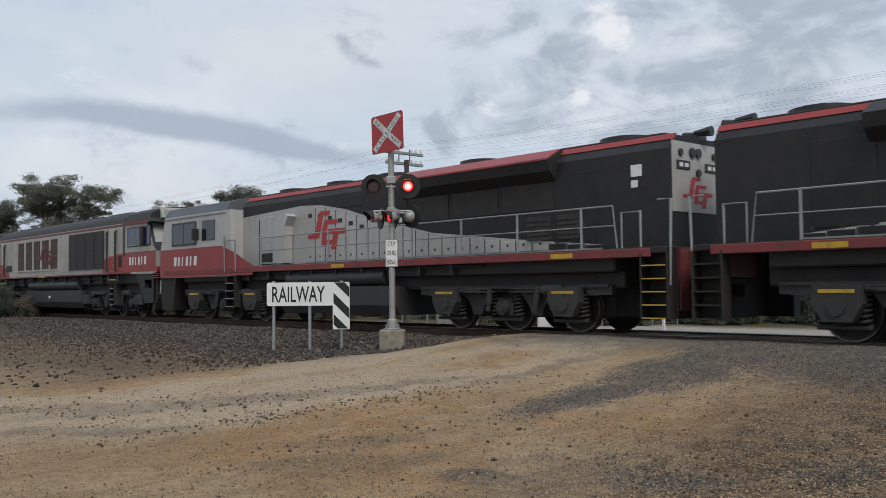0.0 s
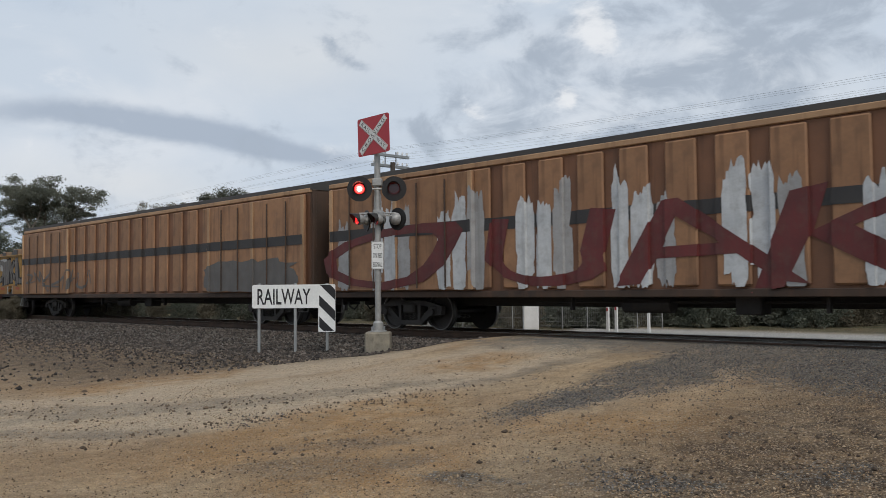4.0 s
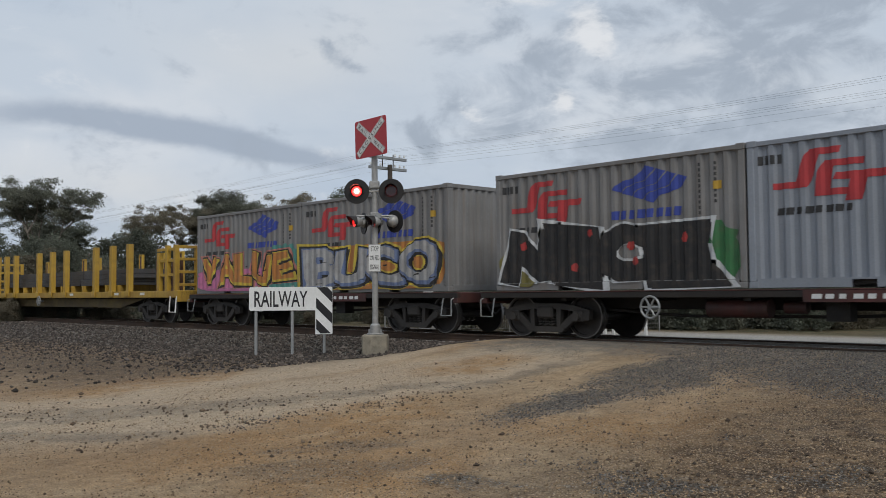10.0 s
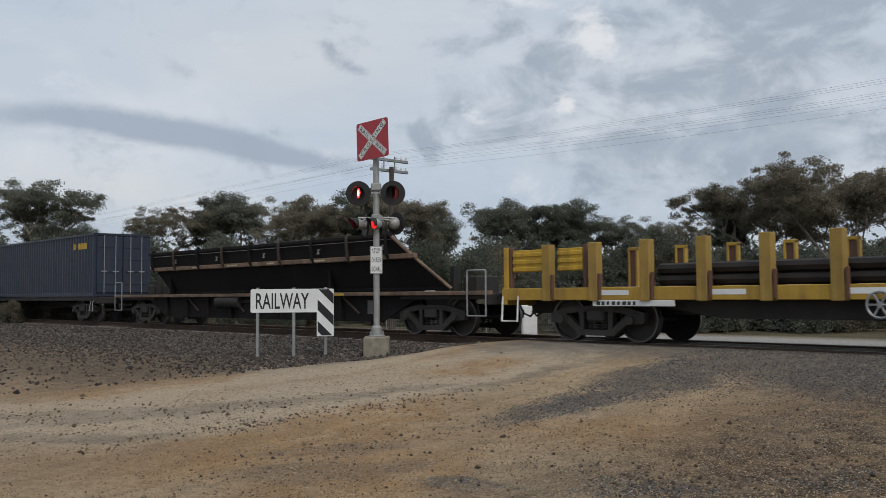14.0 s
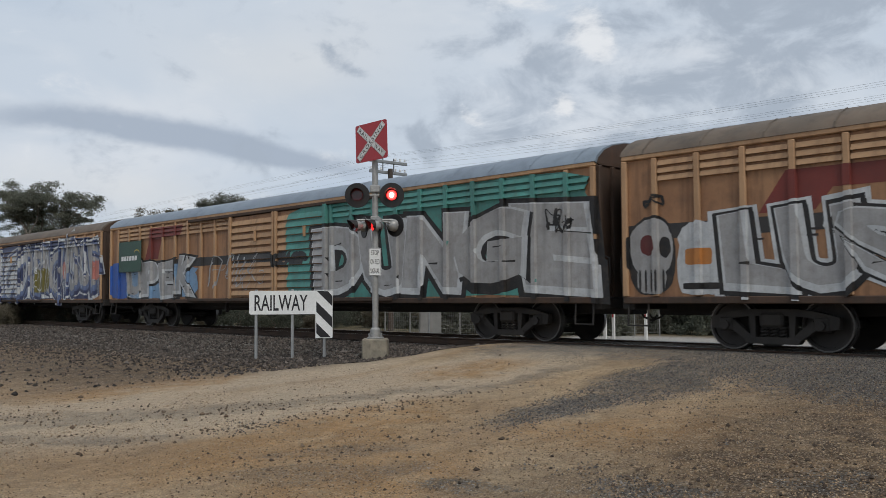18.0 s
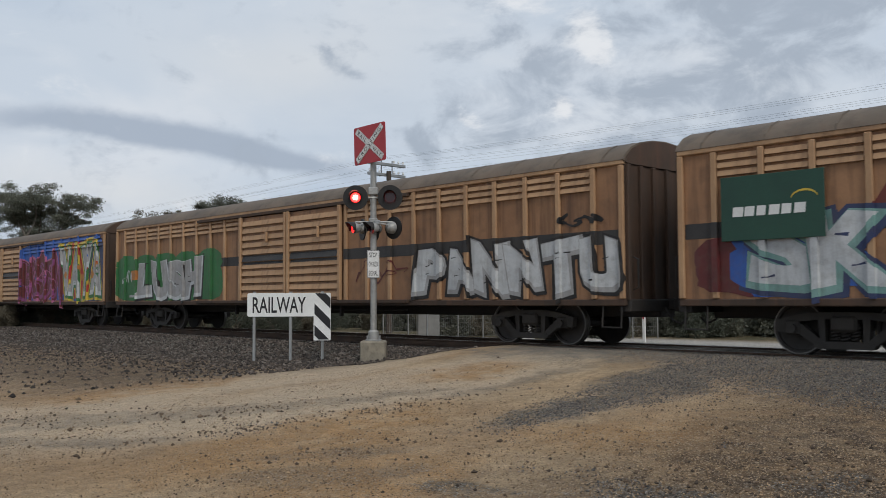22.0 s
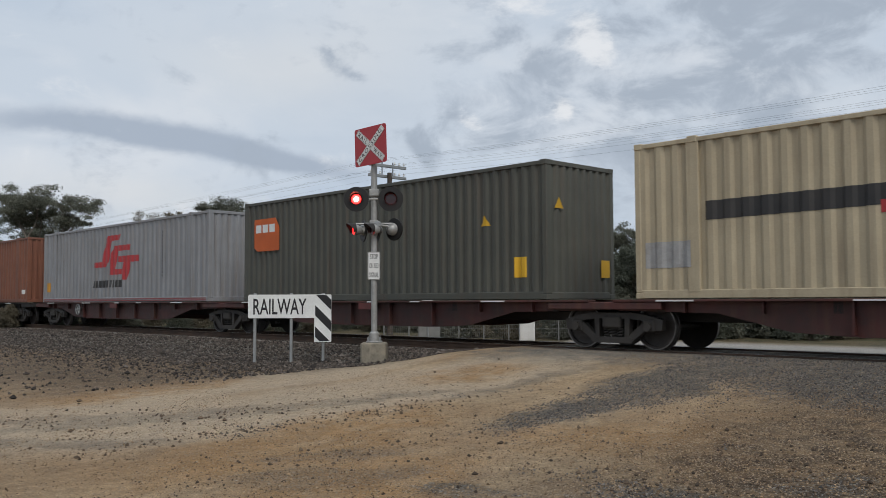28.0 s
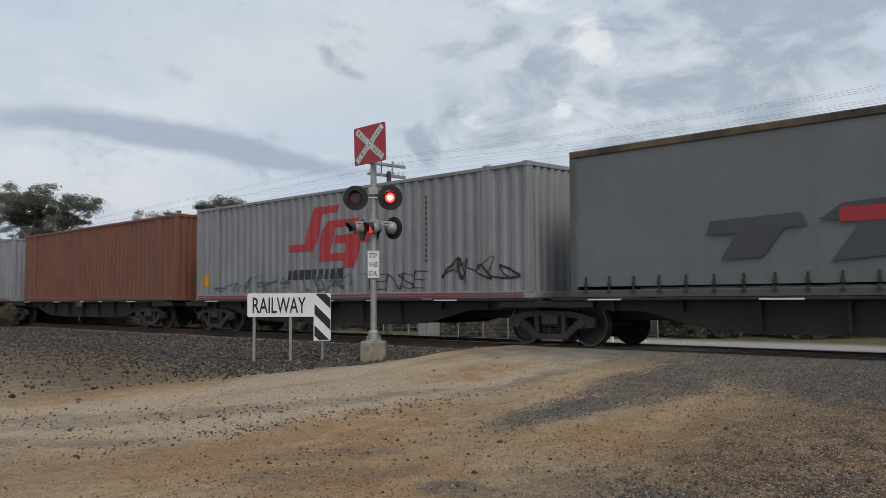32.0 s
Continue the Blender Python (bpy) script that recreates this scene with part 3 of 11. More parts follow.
def stones(name, label, spots, size, mat, seed, sink=0.35):
    """Loose stones, joined: each an uneven lump of eight faces."""
    rs = np.random.RandomState(seed)
    n = len(spots)
    base = np.array([(1, 0, 0), (-1, 0, 0), (0, 1, 0), (0, -1, 0), (0, 0, 1), (0, 0, -1)], float)
    faces = np.array([(0, 2, 4), (2, 1, 4), (1, 3, 4), (3, 0, 4), (2, 0, 5), (1, 2, 5), (3, 1, 5), (0, 3, 5)])
    s = rs.uniform(size[0], size[1], n) * np.where(rs.rand(n) < 0.06, 1.6, 1.0)
    v = base[None] * rs.uniform(0.6, 1.2, (n, 6, 3)) + rs.uniform(-0.3, 0.3, (n, 6, 3)) * np.array([1, 1, 0.3])
    v[:, :, 2] *= 0.8
    v *= s[:, None, None]
    q = rs.uniform(0, 6.283, n)
    c, d = np.cos(q)[:, None], np.sin(q)[:, None]
    x, y = v[:, :, 0] * c - v[:, :, 1] * d, v[:, :, 0] * d + v[:, :, 1] * c
    at = np.array([(a, b, ground_z(a, b)) for a, b in spots])
    v = np.stack([x + at[:, 0:1], y + at[:, 1:2], v[:, :, 2] + at[:, 2:3] + (s * sink)[:, None]], axis=2)
    f = (faces[None] + 6 * np.arange(n)[:, None, None]).reshape(-1, 3)
    me = bpy.data.meshes.new(name)
    me.from_pydata(v.reshape(-1, 3).tolist(), [], f.tolist())
    me.materials.append(mat)
    solid(name, me, None, label, "gravel", kind="stuff")


def stone_material(name, *tones):
    """Stones of several tones, picked at random stone by stone."""
    mat = surf(name, tones[0], tones[0], 0.9, big=6.0, fine=60, bump=0.2, spec=0.15)
    nt = mat.node_tree
    g = nt.nodes.new("ShaderNodeNewGeometry")
    r = nt.nodes.new("ShaderNodeValToRGB")
    r.color_ramp.interpolation = "LINEAR"
    while len(r.color_ramp.elements) < len(tones):
        r.color_ramp.elements.new(0.5)
    for i, (e, c) in enumerate(zip(r.color_ramp.elements, tones)):
        e.position, e.color = i / (len(tones) - 1), (*c, 1)
    nt.links.new(g.outputs["Random Per Island"], r.inputs[0])
    hsv = [n for n in nt.nodes if n.type == "HUE_SAT"][0]
    nt.links.new(r.outputs[0], hsv.inputs["Color"])
    return mat


def build_stones():
    rnd = random.Random(5)
    bed = []
    while len(bed) < 25000:
        x = -14.3 - 36 * rnd.random() ** 1.5
        y = rnd.uniform(7.6, 15.6) if rnd.random() < 0.90 else rnd.uniform(15.6, 20.3)
        if rnd.random() < 0.045:
            y = rnd.uniform(4.6, 9.0)
            if x < -14.6 - 0.25 * (9 - y) and rnd.random() < 0.6:
                bed.append((x, y))
            continue
        if (x < -14.8 or y > 12.6) and rnd.random() < sm(7.2, 11.2, y) ** 1.5:
            bed.append((x, y))
    grey = ((0.022, 0.020, 0.019), (0.050, 0.043, 0.038), (0.078, 0.063, 0.053), (0.145, 0.125, 0.110))
    stones("ballast", "dark grey crushed stone ballast on the track bed", bed, (0.018, 0.042), stone_material("ballast_stone", *grey), 1)
    tan, dark = [], []
    while len(tan) < 34000:
        d = 5.6 + 11.5 * rnd.random() ** 1.5
        r = rnd.uniform(-0.53, 0.53) * d
        x, y = 0.6904 * r - 0.7234 * d, 0.7234 * r + 0.6904 * d
        if y > 15.1:
            continue
        k = noise.noise((x * 0.8, y * 0.8, 9)) + 0.5 * noise.noise((x * 3, y * 3, 2))
        if x > -8.4:
            k += 0.35
        if k > rnd.uniform(-0.6, 0.6):
            tan.append((x, y))
    while len(dark) < 30000:
        x, y = rnd.uniform(-10.5, -1.0), rnd.uniform(5.2, 15.2)
        w = 0.30 + 0.14 * sm(7.5, 12.0, y) * 5
        on_arm = sm(w + 0.25, w * 0.6, abs(x + 7.0 + 0.11 * (y - 6.5))) * sm(7.0, 8.0, y)
        apron = sm(-0.4, 0.7, 0.30 * x + y - 9.6) * sm(-5.95, -5.15, x + 0.19 * y)
        heap = sm(0.8, 0.2, math.hypot(x + 4.15, (y - 6.15) * 1.5))
        if 0.5 * noise.noise((x * 0.9, y * 0.9, 4)) + 0.4 * noise.noise((x * 2.3, y * 2.3, 4)) - 0.42 + max(on_arm, apron, heap) > rnd.uniform(-0.25, 0.75):
            dark.append((x, y))
    stones("loose_gravel", "small tan and brown stones scattered on the dirt road", tan, (0.004, 0.0115), stone_material("road_stone", (0.05, 0.037, 0.027), (0.22, 0.15, 0.09), (0.36, 0.255, 0.155), (0.40, 0.31, 0.21)), 2)
    stones("road_gravel", "dark grey crushed stone spread beside the crossing", dark, (0.005, 0.0145), stone_material("crossing_stone", (0.035, 0.034, 0.034), (0.085, 0.08, 0.077), (0.13, 0.118, 0.107), (0.22, 0.20, 0.18)), 6)
    lumps = []
    for x0, y0, n, sx, sy in ((-10.4, 6.6, 60, 0.9, 0.5), (-9.4, 8.2, 40, 0.8, 0.5), (-9.0, 10.8, 20, 0.9, 0.7), (-13.5, 4.0, 25, 1.2, 0.8), (-4.05, 6.4, 70, 0.35, 0.3), (-12.5, 4.4, 60, 1.0, 0.25), (-11.8, 5.6, 70, 1.3, 0.3), (-3.4, 8.0, 130, 0.9, 1.2), (-4.6, 7.4, 90, 1.4, 0.9), (-6.4, 6.6, 50, 1.6, 0.8), (-5.2, 10.2, 90, 1.8, 1.0), (-9.6, 5.6, 120, 0.16, 1.2), (-9.2, 8.0, 60, 0.14, 0.9), (-10.9, 6.4, 70, 0.3, 1.5), (-7.5, 5.5, 60, 0.3, 0.8), (-3.2, 7.2, 160, 0.5, 0.4), (-10.9, 12.5, 8, 1.0, 0.8), (-6, 8, 40, 1.5, 1.5)):
        lumps += [(rnd.gauss(x0, sx), rnd.gauss(y0, sy)) for _ in range(n)]
    stones("dirt_clods", "dark clods and stones along wheel marks in the dirt", lumps, (0.009, 0.026), stone_material("dirt_clod", (0.05, 0.04, 0.032), (0.12, 0.085, 0.06), (0.16, 0.12, 0.085)), 3)


build_stones()


def build_track():
    t = thing("railway_track", "single railway track of steel rails on concrete sleepers", "railway track", at=(0, TRACK_Y, 0), kind="structure")
    prof = [(-0.07, -0.172), (0.07, -0.172), (0.07, -0.16), (0.012, -0.14), (0.012, -0.045), (0.036, -0.032), (0.036, -0.006), (0.028, 0.0), (-0.028, 0.0), (-0.036, -0.006), (-0.036, -0.032), (-0.012, -0.045), (-0.012, -0.14), (-0.07, -0.16)]
    for y in (-0.755, 0.755):
        m = Mesh().prism([(y + a, b) for a, b in prof], -420, 160, plane="yz")
        rail = part("rail", m, RAILRUST, t, "rusty steel rail with a polished top")
        part("rail_head", Mesh().box(-420, 160, y - 0.027, y + 0.027, -0.004, 0.0015), RAILTOP, rail, "bright worn running surface")
    sl = Mesh().cbox(-0.125, 0.125, -1.25, 1.25, -0.36, -0.176, 0.02).data("sleeper", SLEEPER)
    for i in range(100):
        part("sleeper", sl, None, t, at=(-14.4 - 0.667 * i, 0, 0))


build_track()

# ---- signs and signals at the crossing ----
FACE = 46.33   # turn of boards that face the waiting road
SIGNRED = surf("sign_red", (0.36, 0.030, 0.040), (0.32, 0.03, 0.038), 0.4, big=2.5)
SIGNWHITE = surf("sign_white", (0.70, 0.71, 0.70), (0.62, 0.63, 0.62), 0.4, big=2.5)
SIGNBLACK = surf("sign_black", (0.018, 0.018, 0.020), rough=0.45)
ALLOY = surf("grey_aluminium_post", (0.36, 0.36, 0.35), (0.28, 0.28, 0.27), 0.5, 0.4, big=3.0, grime=0.3)
LAMPBACK = surf("black_signal_backboard", (0.014, 0.013, 0.013), rough=0.55)
LENS_OFF = glassy("unlit_red_lens", (0.055, 0.006, 0.008), 0.2)
LENS_ON = glow("lit_red_lens", (1.0, 0.035, 0.03), 6.0)
LENS_CORE = glow("lit_red_lens_core", (1.0, 0.45, 0.32), 9.0)
LENS_RIM = glow("lit_red_lens_rim", (1.0, 0.02, 0.02), 1.2)


def round_rect(w, h, r, n=4):
    pts = []
    for cx, cy, q0 in ((w / 2 - r, h / 2 - r, 0), (-w / 2 + r, h / 2 - r, 90), (-w / 2 + r, -h / 2 + r, 180), (w / 2 - r, -h / 2 + r, 270)):
        pts += [(cx + r * math.cos(radians(q0 + 90 * i / n)), cy + r * math.sin(radians(q0 + 90 * i / n))) for i in range(n + 1)]
    return pts


LAMPS = []   # turning lamp discs of the flashing lights: object, place on its thing, side


def lamp(parent, x, y, z, rz, r, side, disc=True, hood=True):
    """A flashing light: round black backboard, hood and a disc inside, glowing on one face, dark on the other."""
    at = pose(x, y, z, 0, 0, rz)
    if disc:
        board = part("backboard", Mesh().lathe([(0.001, 0.0), (r, 0.0), (r, 0.02), (r * 0.97, 0.03), (0.001, 0.03)], "y", 32), LAMPBACK, parent, "round black signal backboard", at, True)
    else:
        board = part("lamp_body", Mesh().lathe([(0.001, 0.16), (r * 0.55, 0.15), (r * 0.85, 0.08), (r, 0.0), (r * 0.93, 0.0)], "y", 24), ALLOY, parent, "grey aluminium lamp bowl", at, True)
    lr = 0.115 if disc else r * 0.86
    if hood:
        n, hl = 14, (0.26 if disc else 0.20)
        vs, fs = [], []
        for i in range(n + 1):
            q = radians(-25 + 230 * i / n)
            c, s = math.cos(q) * lr * 1.2, math.sin(q) * lr * 1.2
            cut = 0.35 + 0.65 * max(0.0, math.sin(q))
            vs += [(c, 0.0, s), (c, -hl * cut, s), (c * 1.04, -hl * cut, s * 1.04), (c * 1.04, 0.0, s * 1.04)]
        for i in range(n):
            for j in range(4):
                fs.append((i * 4 + j, i * 4 + (j + 1) % 4, i * 4 + 4 + (j + 1) % 4, i * 4 + 4 + j))
        part("hood", Mesh().add(vs, fs), LAMPBACK, board, "black lamp hood")
    d = Mesh()
    d.lathe([(0.001, -0.004), (lr * 0.5, -0.004)], "y", 24, 0)
    d.lathe([(lr * 0.5, -0.004), (lr * 0.86, -0.004)], "y", 24, 1)
    d.lathe([(lr * 0.86, -0.004), (lr, -0.002)], "y", 24, 2)
    d.lathe([(0.001, 0.004), (lr, 0.002), (lr, -0.002)], "y", 24, 3)
    disc_ob = part("lamp_disc", d.data("lamp_disc", [LENS_CORE if disc else LENS_RIM, LENS_ON if disc else LENS_RIM, LENS_RIM, LENS_OFF]), None, board, "red lamp disc, glowing on one face")
    LAMPS.append((disc_ob, (0, -0.02 - lr * 0.0, 0), side))
    return board


def build_signal():
    gx, gy = -15.44, 12.65
    s = thing("crossing_signal", "grey post with red crossing board and flashing red lights", "railway signal", at=pose(gx, gy, 0, 0, 0, FACE))
    z0 = ground_z(gx, gy)
    part("foot", Mesh().cbox(-0.28, 0.28, -0.28, 0.28, z0 - 0.15, z0 + 0.40, 0.03), CONCRETE, s, "stained square concrete block")
    part("base_plate", Mesh().cbox(-0.17, 0.17, -0.17, 0.17, z0 + 0.40, z0 + 0.43, 0.006).lathe([(0.115, z0 + 0.43), (0.115, z0 + 0.60), (0.075, z0 + 0.64)], "z", 16), ALLOY, s, smooth=True)
    for a in (-0.13, 0.13):
        for c in (-0.13, 0.13):
            part("bolt", Mesh().cyl((a, c, z0 + 0.42), (a, c, z0 + 0.52), 0.014, 6), STEEL, s)
    part("post", Mesh().cyl((0, 0, z0 + 0.43), (0, 0, 4.35), 0.068, 16), ALLOY, s, "grey metal post", smooth=True)
    # the red board with its crossed arms
    turn = pose(-0.07, -0.10, 4.43, 0, 0, -43) @ pose(0, 0, 0, 0, -2.0)
    W, H = 1.02, 0.85
    brd = part("crossing_board", Mesh().prism(round_rect(W, H, 0.05), -0.012, 0.0), SIGNRED, s, "red board with a white railway crossing cross", turn)
    arm_len, arm_w = 0.545, 0.072
    for sgn, words in ((-1, (("RAIL", -0.475, -0.13), ("WAY", 0.15, 0.475))), (1, (("CROSSING", -0.475, 0.475),))):
        ang = sgn * math.atan2(H, W)
        c, d = math.cos(ang), math.sin(ang)
        yy = -0.017 if sgn == -1 else -0.021

        def bar(k, depth):
            a, b = arm_len - 0.012 * k, arm_w - 0.012 * k
            return [(px * c - pz * d, px * d + pz * c) for px, pz in ((-a, -b), (a, -b), (a, b), (-a, b))]
        a_ob = part("cross_arm", Mesh().prism(bar(0, 0), yy, -0.012), SIGNWHITE, brd)
        o, i = bar(0.6, 0), bar(1.0, 0)
        part("arm_line", Mesh().add([(x, yy - 0.002, z) for x, z in o + i], [(j, (j + 1) % 4, 4 + (j + 1) % 4, 4 + j) for j in range(4)]), SIGNBLACK, a_ob, "thin black line along the arm")
        for word, lo, hi in words:
            lt = Mesh()
            tmp = Mesh()
            fit_letters(tmp, word, lo, hi, -0.043, 0.043, 0, bold=0.008, spacing=1.35)
            lt.add([(x * c - z * d, yy - 0.003, x * d + z * c) for x, _, z in tmp.v], tmp.f)
            part("lettering", lt, SIGNBLACK, a_ob)
    part("bracket", Mesh().cbox(-0.09, 0.09, -0.10, 0.09, 4.26, 4.34, 0.01), STEEL, s)
    # the pair of lights towards the road
    part("light_arm", Mesh().cyl((-0.42, -0.05, 3.24), (0.42, -0.05, 3.24), 0.024, 8).cbox(-0.11, 0.11, -0.11, 0.10, 3.30, 3.47, 0.02), ALLOY, s)
    lamp(s, -0.385, -0.13, 3.235, 0, 0.275, "left")
    lamp(s, 0.375, -0.13, 3.235, 0, 0.275, "right")
    # lower lights, turned along the road and away
    part("lower_arm", Mesh().cyl((-0.40, -0.02, 2.70), (0.40, -0.02, 2.70), 0.022, 8).cbox(-0.10, 0.10, -0.10, 0.10, 2.66, 2.78, 0.02), ALLOY, s)
    lamp(s, -0.42, -0.12, 2.56, -62, 0.125, "left", disc=False)
    lamp(s, -0.02, -0.16, 2.56, -62, 0.125, "right", disc=False)
    b1 = part("rear_backboard", Mesh().lathe([(0.001, 0.0), (0.25, 0.0), (0.25, 0.03), (0.001, 0.03)], "y", 28), LAMPBACK, s, "black backboard turned away from the road", pose(0.43, 0.06, 2.58, 0, 0, -42), True)
    part("lamp_bowl", Mesh().lathe([(0.14, -0.02), (0.13, -0.10), (0.07, -0.17), (0.001, -0.19)], "y", 20), ALLOY, b1, "grey aluminium lamp bowl", smooth=True)
    for bx in (-0.24, 0.06):
        part("lamp_bowl", Mesh().lathe([(0.125, 0.0), (0.12, -0.07), (0.07, -0.14), (0.001, -0.16)], "y", 18), ALLOY, s, "grey aluminium lamp bowl", pose(bx, 0.16, 2.57, 0, 0, -15), True)
        part("far_backboard", Mesh().lathe([(0.001, 0.0), (0.24, 0.0), (0.24, 0.025), (0.001, 0.025)], "y", 26), LAMPBACK, s, "black backboard turned away", pose(bx - 0.03, 0.17, 2.55, 0, 0, -68), True)
    part("conduit", Mesh().tube([(0.07, -0.04, 2.72), (0.16, -0.10, 2.66), (0.30, -0.10, 2.64), (0.36, -0.06, 2.60)], 0.016), ALLOY, s)
    part("junction_box", Mesh().cbox(0.02, 0.16, -0.16, -0.06, 2.62, 2.74, 0.02), STEEL, s)
    # the small notice
    st = part("notice_board", Mesh().prism([(x, z + 1.77) for x, z in round_rect(0.27, 0.61, 0.02)], -0.085, -0.078), SIGNWHITE, s, "small white notice board with black words")
    m = Mesh()
    for word, zc, wd in (("STOP", 1.97, 0.17), ("ON RED", 1.77, 0.20), ("SIGNAL", 1.57, 0.20)):
        fit_letters(m, word, -wd / 2, wd / 2, zc - 0.055, zc + 0.055, -0.088, bold=0.008)
    o, i = round_rect(0.26, 0.60, 0.018), round_rect(0.245, 0.585, 0.014)
    m.add([(x, -0.0875, z + 1.77) for x, z in o] + [(x, -0.0875, z + 1.77) for x, z in i], [(j, (j + 1) % len(o), len(o) + (j + 1) % len(o), len(o) + j) for j in range(len(o))])
    part("lettering", m, SIGNBLACK, st)


build_signal()


def build_railway_sign():
    cx, cy = -17.16, 11.62
    s = thing("railway_sign", "white railway board with black letters on three steel posts", "road sign", at=pose(cx, cy, 0, 0, 0, FACE))
    x0, x1, xl = -0.95, 0.93, 0.545
    poly = [(x0 + 0.03, 0.62), (xl, 0.62), (xl, 0.08), (x1 - 0.02, 0.08), (x1, 0.10), (x1, 1.13), (x1 - 0.02, 1.15), (x0 + 0.03, 1.15), (x0, 1.12), (x0, 0.65)]
    brd = part("board", Mesh().prism(poly, -0.05, -0.035), SIGNWHITE, s, "white board with the word railway")
    m = Mesh()
    fit_letters(m, "RAILWAY", -0.83, 0.37, 0.70, 1.06, -0.0535, bold=0.012)
    part("lettering", m, SIGNBLACK, brd)
    m = Mesh()
    for k in range(-2, 3):
        # slanting stripes, cut to the leg
        zt = 0.91 + 0.48 * k
        q = [(xl + 0.02, zt), (x1 - 0.005, zt - 0.36), (x1 - 0.005, zt - 0.36 - 0.235), (xl + 0.02, zt - 0.235)]
        q = clip_poly(q, 0.10, 1.14)
        if len(q) > 2:
            m.add([(x, -0.0535, z) for x, z in q], [tuple(range(len(q)))])
    part("stripes", m, SIGNBLACK, brd, "black slanting stripes")
    for px in (-0.80, 0.02, 0.74):
        wx, wy = cx + px * math.cos(radians(FACE)), cy + px * math.sin(radians(FACE))
        part("post", Mesh().cbox(px - 0.032, px + 0.032, -0.033, 0.033, ground_z(wx, wy) - 0.2, 1.18, 0.008), STEEL, s, "galvanised steel post")


def clip_poly(q, lo, hi):
    for bound, keep in ((lo, lambda z: z >= lo), (hi, lambda z: z <= hi)):
        out = []
        for (xa, za), (xb, zb) in zip(q, q[1:] + q[:1]):
            if keep(za):
                out.append((xa, za))
            if keep(za) != keep(zb):
                t = (bound - za) / (zb - za)
                out.append((xa + t * (xb - xa), bound))
        q = out
        if not q:
            break
    return q


build_railway_sign()


# ---- beyond the track: telegraph poles, wires, fence, trees ----
def spot(px, depth):
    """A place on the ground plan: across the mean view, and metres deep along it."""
    r = (px - 784) / 1596.5 * depth
    return 0.6904 * r - 0.7234 * depth, 0.7234 * r + 0.6904 * depth


TIMBER = surf("weathered_pole_timber", (0.075, 0.062, 0.05), (0.05, 0.042, 0.036), 0.9, big=3.0, streak=0.4)
WIRE = surf("aged_copper_wire", (0.02, 0.022, 0.024), rough=0.95, spec=0.1)
POLES = [(-150.0, 27.0), (-29.0, 24.6), (14.0, 24.2), (58.0, 23.8)]


def pole_points(x, y, side_turn=8):
    pts = []
    for za in (6.72, 6.27):
        for off in (-0.92, -0.66, -0.40, 0.40, 0.66, 0.92):
            pts.append((x + off * math.sin(radians(side_turn)) * -1, y + off, za + 0.16))
    return pts


def build_poles():
    for x, y in POLES:
        z = ground_z(x, y)
        p = thing("telegraph_pole", "dark timber telegraph pole with two crossarms of insulators", "utility pole", "telegraph poles along the track", at=(x, y, 0))
        part("pole", Mesh().cyl((0, 0, z - 0.3), (0, 0, 6.42), 0.14, 10, r2=0.10), TIMBER, p, smooth=True)
        for off in (-0.3, 0.3):
            part("strut", Mesh().cyl((-0.14, off, 6.25), (-0.14, off, 6.90), 0.022, 6), TIMBER, p)
        for za in (6.72, 6.27):
            arm = part("crossarm", Mesh().cbox(-0.20, -0.08, -1.02, 1.02, za - 0.06, za + 0.06, 0.01), STEEL, p, "grey crossarm")
            for off in (-0.92, -0.66, -0.40, 0.40, 0.66, 0.92):
                part("insulator", Mesh().lathe([(0.012, 0.06), (0.012, 0.10), (0.045, 0.10), (0.05, 0.13), (0.03, 0.16), (0.04, 0.19), (0.001, 0.21)], "z", 10, at=(-0.14, off, za)), SIGNWHITE, arm)
    for (xa, ya), (xb, yb) in zip(POLES, POLES[1:]):
        for (px, py, pz), (qx, qy, qz) in list(zip(pole_points(xa, ya), pole_points(xb, yb)))[::2] + list(zip(pole_points(xa, ya), pole_points(xb, yb)))[1:6:4]:
            m = Mesh()
            n = 14
            pts = [(px + (qx - px) * i / n, py + (qy - py) * i / n, pz + (qz - pz) * i / n - 0.55 * 4 * (i / n) * (1 - i / n)) for i in range(n + 1)]
            m.tube(pts, 0.0024, 4)
            solid("wire", m, WIRE, "thin dark telegraph wire strung between poles", "wire", "telegraph wires")


build_poles()
BARK = surf("gum_bark", (0.20, 0.17, 0.14), (0.11, 0.09, 0.075), 0.9, big=3.0, streak=0.5, streak_col=(0.30, 0.27, 0.23))


